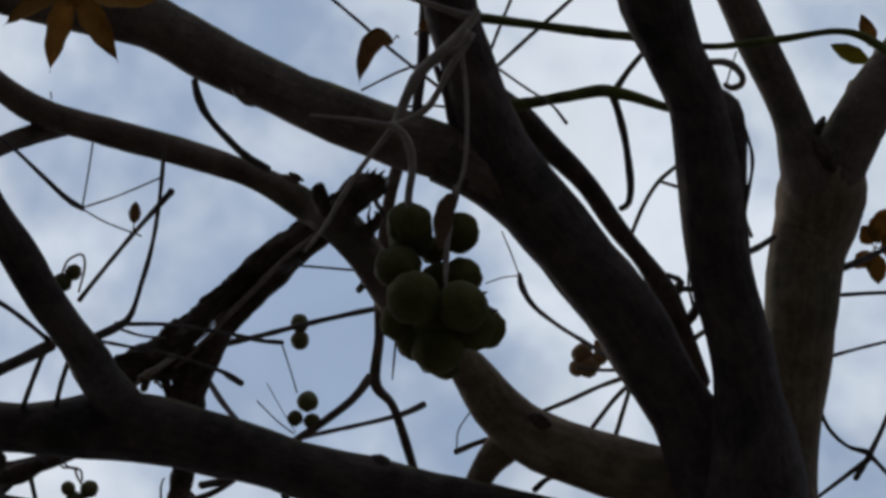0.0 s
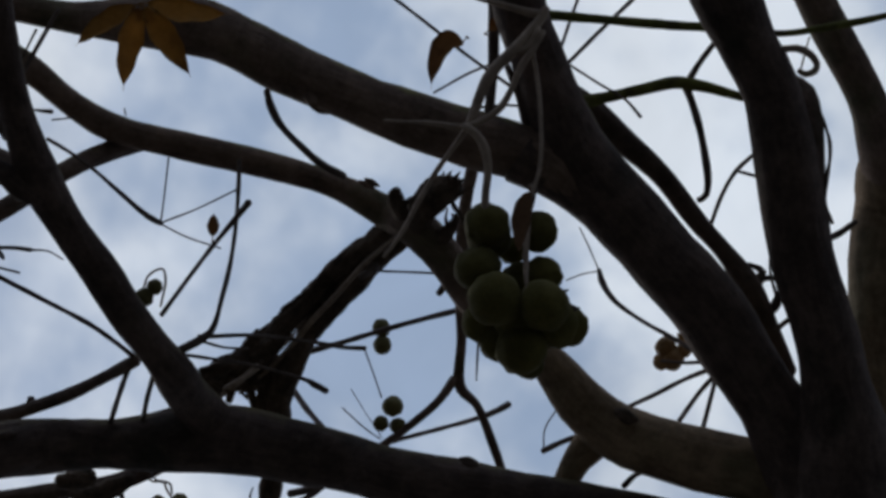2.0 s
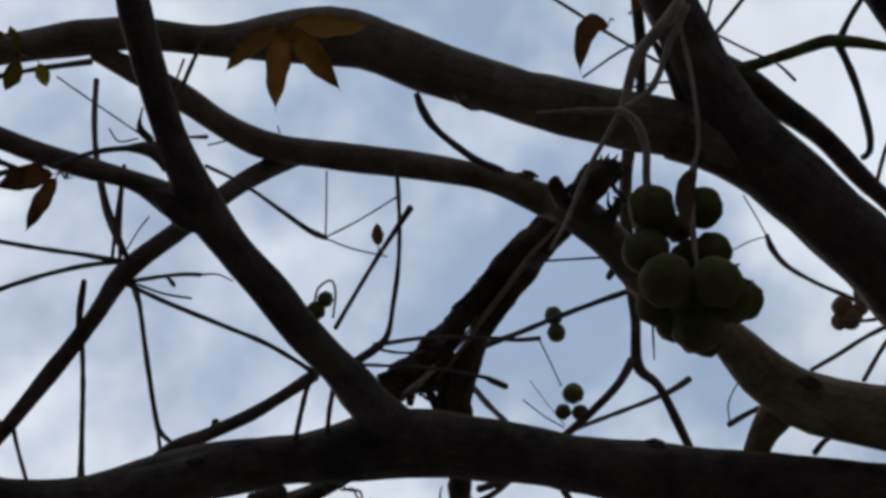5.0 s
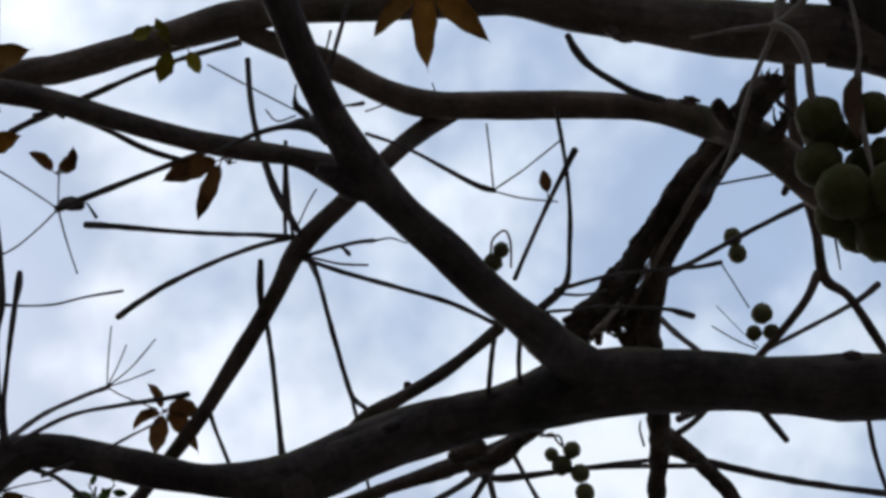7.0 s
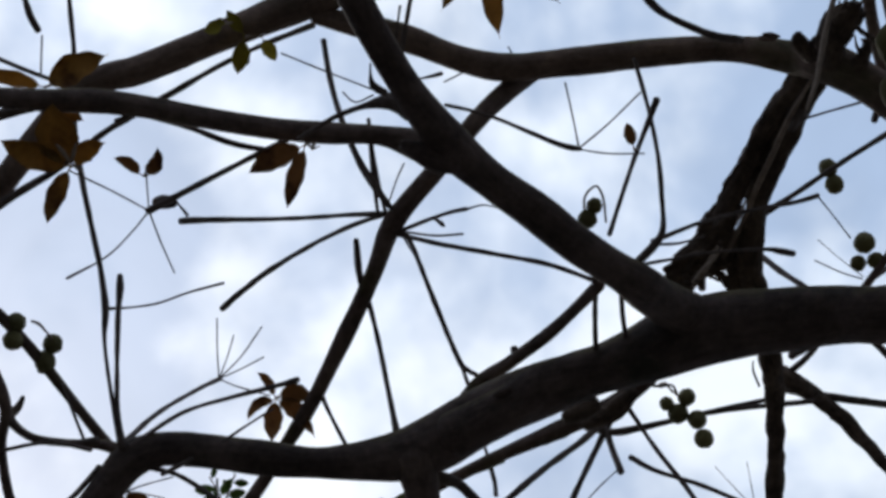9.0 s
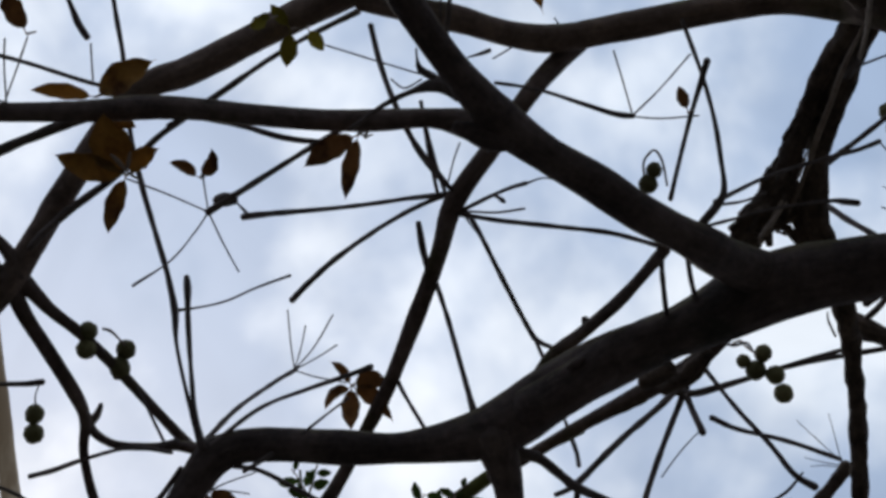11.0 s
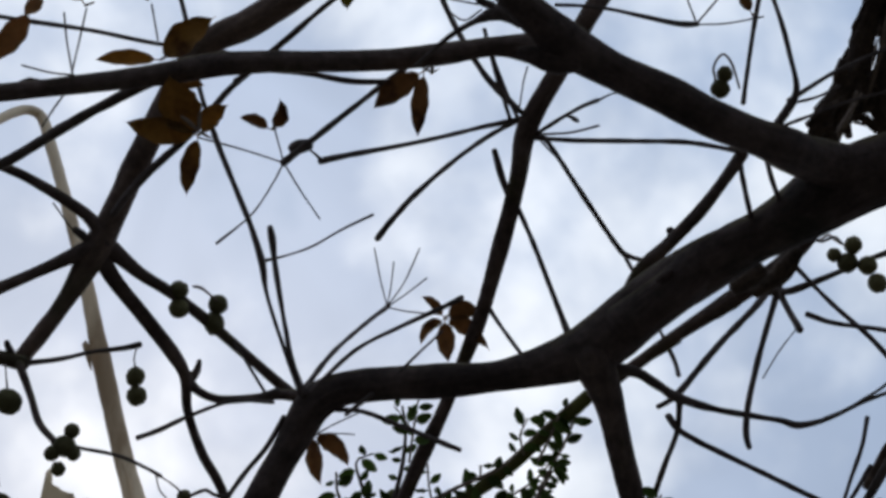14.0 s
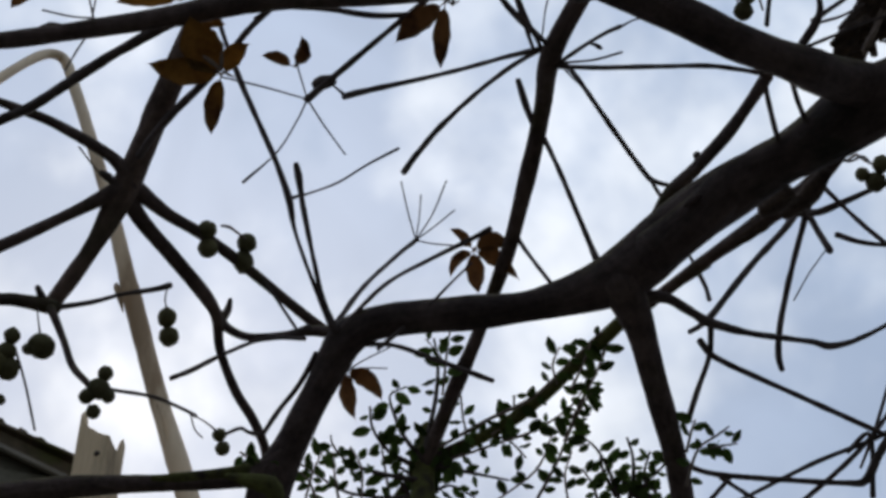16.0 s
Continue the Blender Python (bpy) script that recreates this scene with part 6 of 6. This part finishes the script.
sprig(0.045, 0.2, (-1.156, 3.245, 5.38, 0.004), (-1.164, 3.205, 5.412, 0.003), (-1.19, 3.175, 5.429, 0.002))
sprig(0.035, 0.1, (-0.903, 3.327, 5.52, 0.01), (-0.835, 3.321, 5.542, 0.006), (-0.762, 3.322, 5.559, 0.005), (-0.699, 3.351, 5.547, 0.003), (-0.668, 3.392, 5.518, 0.003))
sprig(0.035, 0.1, (-0.904, 3.332, 5.516, 0.008), (-0.848, 3.36, 5.505, 0.006), (-0.785, 3.39, 5.494, 0.004), (-0.721, 3.419, 5.482, 0.003))
sprig(0.055, 0.0, (-0.847, 3.262, 5.483, 0.005), (-0.728, 3.25, 5.521, 0.005), (-0.609, 3.241, 5.552, 0.005), (-0.512, 3.208, 5.596, 0.004), (-0.43, 3.175, 5.635, 0.003), (-0.392, 3.169, 5.645, 0.003))
sprig(0.04, 0.0, (-0.833, 3.311, 5.485, 0.004), (-0.719, 3.316, 5.506, 0.004), (-0.618, 3.318, 5.525, 0.004), (-0.518, 3.297, 5.56, 0.003), (-0.47, 3.261, 5.598, 0.003))
sprig(0.032, 0.0, (-0.555, 3.336, 5.481, 0.004), (-0.493, 3.278, 5.541, 0.004), (-0.443, 3.237, 5.582, 0.003), (-0.4, 3.194, 5.624, 0.003))
sprig(0.035, 0.2, (-0.732, 3.317, 5.543, 0.004), (-0.676, 3.301, 5.568, 0.003), (-0.656, 3.263, 5.604, 0.003))
sprig(0.035, 0.2, (-0.79, 3.316, 5.531, 0.004), (-0.789, 3.267, 5.572, 0.003), (-0.782, 3.226, 5.609, 0.003))
sprig(0.035, 0.1, (-0.659, 3.438, 5.41, 0.004), (-0.592, 3.389, 5.468, 0.004), (-0.539, 3.34, 5.52, 0.003), (-0.499, 3.307, 5.554, 0.003))
sprig(0.035, 0.15, (-0.466, 3.504, 5.383, 0.007), (-0.469, 3.452, 5.431, 0.006), (-0.486, 3.396, 5.479, 0.004), (-0.506, 3.37, 5.499, 0.003), (-0.516, 3.356, 5.509, 0.003))
sprig(0.03, 0.1, (-0.452, 3.507, 5.382, 0.007), (-0.423, 3.464, 5.427, 0.006), (-0.41, 3.425, 5.464, 0.004), (-0.412, 3.388, 5.497, 0.003))
sprig(0.03, 0.1, (-0.423, 3.504, 5.389, 0.006), (-0.39, 3.472, 5.424, 0.005), (-0.351, 3.46, 5.44, 0.003), (-0.324, 3.446, 5.456, 0.003))
sprig(0.035, 0.1, (-0.517, 3.486, 5.392, 0.006), (-0.519, 3.45, 5.425, 0.004), (-0.535, 3.414, 5.455, 0.003))
sprig(0.03, 0.1, (-0.36, 3.529, 5.374, 0.006), (-0.377, 3.495, 5.404, 0.004), (-0.413, 3.476, 5.417, 0.003))
sprig(0.035, 0.1, (-0.281, 3.332, 5.225, 0.005), (-0.256, 3.299, 5.258, 0.004), (-0.228, 3.276, 5.282, 0.003), (-0.184, 3.266, 5.295, 0.003), (-0.154, 3.257, 5.305, 0.002))
sprig(0.03, 0.1, (-0.262, 3.278, 5.277, 0.004), (-0.244, 3.252, 5.302, 0.003), (-0.225, 3.229, 5.324, 0.002))
sprig(0.035, 0.2, (-0.223, 3.282, 5.277, 0.003), (-0.184, 3.285, 5.277, 0.003), (-0.145, 3.289, 5.277, 0.002))
sprig(0.03, 0.0, (-1.188, 2.996, 5.242, 0.004), (-1.213, 2.971, 5.254, 0.003), (-1.233, 2.949, 5.265, 0.003))
sprig(0.03, 0.0, (-1.181, 3.019, 5.225, 0.004), (-1.215, 2.996, 5.232, 0.003), (-1.236, 2.98, 5.238, 0.003))
sprig(0.028, 0.0, (-0.921, 3.369, 5.478, 0.008), (-0.904, 3.353, 5.497, 0.006), (-0.881, 3.35, 5.506, 0.003))
sprig(0.028, 0.0, (-0.949, 3.403, 5.441, 0.008), (-0.9, 3.387, 5.469, 0.006), (-0.857, 3.389, 5.477, 0.003), (-0.811, 3.424, 5.457, 0.003))
sprig(0.028, 0.0, (-0.959, 3.389, 5.45, 0.007), (-0.97, 3.354, 5.479, 0.006), (-0.985, 3.333, 5.493, 0.003))
sprig(0.05, 0.3, (-0.751, 3.412, 5.414, 0.003), (-0.641, 3.386, 5.461, 0.003), (-0.579, 3.329, 5.523, 0.002))
sprig(0.05, 0.2, (-1.01, 3.367, 5.455, 0.004), (-1.003, 3.3, 5.516, 0.003), (-0.998, 3.248, 5.562, 0.002))
sprig(0.026, 0.0, (-0.897, 3.331, 5.491, 0.006), (-0.914, 3.293, 5.519, 0.005), (-0.939, 3.258, 5.543, 0.003), (-0.95, 3.227, 5.565, 0.003))
sprig(0.026, 0.0, (-0.914, 3.35, 5.497, 0.006), (-0.856, 3.342, 5.519, 0.005), (-0.798, 3.343, 5.532, 0.003))
sprig(0.026, 0.0, (-0.926, 3.368, 5.478, 0.006), (-0.955, 3.332, 5.502, 0.005), (-0.99, 3.304, 5.516, 0.003))
sprig(0.026, 0.0, (-0.472, 3.482, 5.403, 0.006), (-0.486, 3.437, 5.442, 0.005), (-0.487, 3.406, 5.47, 0.003))
sprig(0.026, 0.0, (-0.421, 3.5, 5.394, 0.006), (-0.449, 3.457, 5.429, 0.005), (-0.482, 3.449, 5.432, 0.003))
sprig(0.028, 0.0, (-0.395, 3.506, 5.391, 0.006), (-0.393, 3.46, 5.434, 0.004), (-0.367, 3.425, 5.469, 0.003))
sprig(0.03, 0.1, (-1.186, 3.249, 5.394, 0.003), (-1.157, 3.212, 5.436, 0.003), (-1.122, 3.181, 5.473, 0.002))
sprig(0.03, 0.1, (-1.058, 3.293, 5.397, 0.003), (-1.041, 3.241, 5.447, 0.003), (-1.055, 3.194, 5.483, 0.002))
sprig(0.035, 0.2, (-0.582, 3.437, 5.384, 0.003), (-0.574, 3.393, 5.426, 0.003), (-0.546, 3.359, 5.461, 0.002))
sprig(0.026, 0.0, (-1.184, 3.008, 5.234, 0.004), (-1.204, 2.985, 5.246, 0.003), (-1.217, 2.96, 5.262, 0.003))
sprig(0.026, 0.0, (-1.168, 3.019, 5.23, 0.004), (-1.199, 3.012, 5.224, 0.003), (-1.225, 3.008, 5.219, 0.003))
sprig(0.034, 0.0, (-0.51, 3.239, 5.545, 0.004), (-0.471, 3.206, 5.578, 0.003), (-0.438, 3.171, 5.611, 0.003))
sprig(0.034, 0.0, (-0.471, 3.249, 5.542, 0.003), (-0.431, 3.216, 5.575, 0.003), (-0.407, 3.185, 5.604, 0.002))
sprig(0.034, 0.1, (-0.539, 3.22, 5.556, 0.003), (-0.537, 3.183, 5.587, 0.003), (-0.511, 3.157, 5.612, 0.002))
sprig(0.026, 0.0, (-0.529, 3.301, 5.516, 0.003), (-0.494, 3.283, 5.536, 0.003), (-0.457, 3.266, 5.556, 0.002))
sprig(0.03, 0.35, (-0.817, 3.186, 5.578, 0.003), (-0.79, 3.128, 5.619, 0.003), (-0.77, 3.086, 5.649, 0.002), (-0.76, 3.068, 5.662, 0.002))
sprig(0.03, 0.3, (-0.79, 3.128, 5.619, 0.003), (-0.807, 3.089, 5.641, 0.002), (-0.821, 3.065, 5.655, 0.002))

# ---------------------------------------------------------------- the bent pole
FOOT = Vector((-0.197, 4.461, 0))
pole = new("bent_pole")
pole.location = FOOT
tagged(pole, "tall weathered beige pole with a hooked drooping top", "pole")
v, f = tube([(x - FOOT.x, y - FOOT.y, z - FOOT.z, r) for x, y, z, r in ((-2.267, 2.907, 7.066, 0.015), (-2.286, 3.025, 7.41, 0.016), (-2.289, 3.119, 7.65, 0.017), (-2.28, 3.212, 7.881, 0.017), (-2.276, 3.288, 8.05, 0.018), (-2.255, 3.326, 8.113, 0.018), (-2.233, 3.362, 8.129, 0.019), (-2.213, 3.384, 8.082, 0.020), (-2.186, 3.404, 7.976, 0.021), (-2.15, 3.433, 7.84, 0.021), (-2.084, 3.482, 7.576, 0.022), (-2.036, 3.522, 7.375, 0.022), (-1.992, 3.553, 7.179, 0.025), (-1.95, 3.572, 6.991, 0.028), (-1.93, 3.59, 6.897, 0.031), (-1.877, 3.631, 6.66, 0.030), (-1.816, 3.654, 6.412, 0.030), (-1.745, 3.684, 6.149, 0.034), (-1.69, 3.711, 5.927, 0.034), (-1.57, 3.771, 5.453, 0.035), (-1.242, 3.936, 4.149, 0.037), (-0.719, 4.198, 2.075, 0.039), (-0.197, 4.461, -0.1, 0.043))], 20, 0.03, 1.2, 5)
part("shaft", v, f, POLE, pole)
for top, low, w in (((-1.959, 3.524, 6.912), (-1.933, 3.539, 6.788), 0.0178), ((-1.963, 3.522, 6.902), (-1.946, 3.531, 6.835), 0.0124), ((-1.805, 3.608, 6.371), (-1.755, 3.634, 6.129), 0.0150), ((-1.937, 3.537, 6.901), (-1.942, 3.534, 6.859), 0.0107),):
    v, f = leaflet(Vector(top) - FOOT, Vector(low) - FOOT, w, (0.2, -0.8, -0.3), 0.25, 0.5, 8, w)
    part("flap", v, f, POLE, pole, "loose peeling strip")

# ---------------------------------------------------------------- the house
CORNER = Vector((-1.746, 3.115, 5.52))          # top of the outer wall, under the roof's edge
LEFT = Vector((-0.842, -0.54, 0))           # along the gable wall
BACK = Vector((-LEFT.y, LEFT.x, 0)) * -1.0
RISE = 0.391
house = new("house")
house.location = (CORNER.x, CORNER.y, 0)
tagged(house, "grey-boarded gabled house with a mossy roof edge", "house")


def slab(name, corners, thick, material, parent, label=""):
    """A flat panel through corners (in the house's space), given a thickness away from the viewer's side."""
    p = [Vector(c) for c in corners]
    nrm = (p[1] - p[0]).cross(p[2] - p[0]).normalized() * thick
    k = len(p)
    verts = p + [q + nrm for q in p]
    faces = [tuple(range(k)), tuple(range(k, 2 * k))[::-1]] + [(i, k + i, k + (i + 1) % k, (i + 1) % k) for i in range(k)]
    ob = part(name, verts, faces, material, parent, label, smooth=False)
    bev = ob.modifiers.new("edge", "BEVEL")
    bev.width, bev.segments = min(abs(thick) * 0.2, 0.01), 2
    return ob


H, SPAN, DEEP = CORNER.z, 5.0, 6.0
def at_house(u, w, z):
    return LEFT * u + BACK * w + Vector((0, 0, z))


ridge = H + RISE * SPAN / 2
slab("wall", [at_house(0, 0, -0.05), at_house(SPAN, 0, -0.05), at_house(SPAN, 0, H), at_house(SPAN / 2, 0, ridge), at_house(0, 0, H)], 0.15, ROOF, house, "dark grey boarded gable")
slab("wall", [at_house(0, 0.16, -0.05), at_house(0, DEEP, -0.05), at_house(0, DEEP, H - 0.02), at_house(0, 0.16, H - 0.02)], 0.15, WALL, house, "pale rendered side wall")
slab("wall", [at_house(SPAN, 0.16, -0.05), at_house(SPAN, DEEP, -0.05), at_house(SPAN, DEEP, H - 0.02), at_house(SPAN, 0.16, H - 0.02)], -0.15, WALL, house, "pale rendered side wall")
slab("wall", [at_house(0.16, DEEP - 0.15, -0.05), at_house(SPAN - 0.16, DEEP - 0.15, -0.05), at_house(SPAN - 0.16, DEEP - 0.15, H - 0.02), at_house(0.16, DEEP - 0.15, H - 0.02)], -0.15, WALL, house, "pale rendered rear wall")
for k in range(12):
    u = 0.02 + k * 0.41
    top = H + RISE * min(u, SPAN - u) - 0.03
    slab("board", [at_house(u, -0.003, 0), at_house(u + 0.38, -0.003, 0), at_house(u + 0.38, -0.003, top), at_house(u, -0.003, top)], -0.008, ROOF, house)
for a, b in ((-0.06, SPAN / 2), (SPAN + 0.06, SPAN / 2)):
    za, zb, s = H - RISE * 0.06 + 0.02, ridge + 0.02, 1 if a < 0 else -1
    slab("roof_deck", [at_house(a, -0.02, za), at_house(b, -0.02, zb), at_house(b, DEEP + 0.02, zb), at_house(a, DEEP + 0.02, za)], 0.05 * s, TILE, house, "dark boarded roof deck")
    # each board a little prouder than the one below it
    for name, low, high, out, mat, label in (("fascia", 0.048, 0.004, 0.016, TILE, "dark weathered fascia board"), ("trim_board", 0.068, 0.05, 0.02, PALE_WOOD, "pale narrow trim board")):
        slab(name, [at_house(a, -out, za - low), at_house(b, -out, zb - low), at_house(b, -out, zb - high), at_house(a, -out, za - high)], -0.013 * s if s > 0 else 0.013, mat, house, label)
    # roofing sheets, each lapped over the one below
    for k in range(9):
        u0 = a + s * k * 0.29
        u1 = u0 + s * 0.31
        if abs(u1 - a) > abs(b - a):
            break
        z0, z1 = za + RISE * abs(u0 - a) + 0.02, za + RISE * abs(u1 - a) + 0.008
        slab("roofing_sheet", [at_house(u0, -0.045, z0), at_house(u1, -0.045, z1), at_house(u1, DEEP / 2, z1), at_house(u0, DEEP / 2, z0)], 0.012 * s, TILE, house, "brown mossy roofing sheet")
for k in range(6):
    u = 0.36 + k * 0.42
    top = H + RISE * min(u, SPAN - u) - 0.09
    slab("batten", [at_house(u, -0.024, 0), at_house(u + 0.016, -0.024, 0), at_house(u + 0.016, -0.024, top), at_house(u, -0.024, top)], 0.02, PALE_WOOD, house, "narrow pale batten")
# small uneven tufts of dry moss lying along the roof's rim
tufts = []
for k in range(46):
    u = -0.05 + k * 0.048 + 0.03 * noise.noise(Vector((k * 3.7, 1, 0)))
    c = at_house(u, -0.03, H + RISE * u + 0.046)
    v, f = ball((0, 0, 0), 0.009 + 0.006 * noise.noise(Vector((0, k * 2.3, 0))), k, 0.5, 5, 7, 0.6)
    tufts.append(([LEFT * (p.dot(LEFT) * 2.2) + BACK * p.dot(BACK) + Vector((0, 0, p.z * 0.45 + p.dot(LEFT) * 2.2 * RISE)) + c for p in v], f))
v, f = joined(tufts)
part("moss", v, f, TILE, house, "dry moss along the roof's rim")

# ---------------------------------------------------------------- the broken post beside the house
STUMP = Vector((-1.643, 3.037, 5.51))
post = new("broken_post")
post.location = (STUMP.x, STUMP.y, 0)
tagged(post, "hollow weathered wooden post with a splintered top", "post")
half, n = 0.0463, 24
rng = random.Random(4)
outer = []
for k in range(n):
    a = 2 * math.pi * k / n
    ca, sa = math.cos(a), math.sin(a)
    m = max(abs(ca), abs(sa)) ** 0.8
    spike = 0.092 * max(0, math.cos(a - -2.72)) ** 9 + 0.098 * max(0, math.cos(a - 0.67)) ** 8 + 0.008 * rng.random() + 0.042 * math.cos(a - -2.72) - 0.05 * max(0, math.cos(a - 2.07))
    outer.append((half * ca / m, half * sa / m, spike))
verts = [(x, y, -0.05) for x, y, s in outer] + [(x, y, STUMP.z + s) for x, y, s in outer]
verts += [(x * 0.86, y * 0.86, STUMP.z + s - 0.01) for x, y, s in outer] + [(x * 0.86, y * 0.86, STUMP.z - 0.8) for x, y, s in outer]
faces = [(i * n + k, i * n + (k + 1) % n, (i + 1) * n + (k + 1) % n, (i + 1) * n + k) for i in range(3) for k in range(n)]
faces.append(tuple(range(3 * n, 4 * n)))
part("shaft", verts, faces, PLANK, post, smooth=False)

# a knot hole and long splits in its face
face = Vector((-STUMP.x, -STUMP.y, 0)).normalized()
turn = math.atan2(face.y, face.x) + -0.1
reach = half / max(abs(math.cos(turn)), abs(math.sin(turn))) ** 0.8
spot = Vector((math.cos(turn) * reach, math.sin(turn) * reach, STUMP.z - 0.07))
v, f = ball(tuple(spot), 0.0075, 3, 0.3, 6, 9)
part("knot", v, f, TWIG, post, "small dark knot hole")
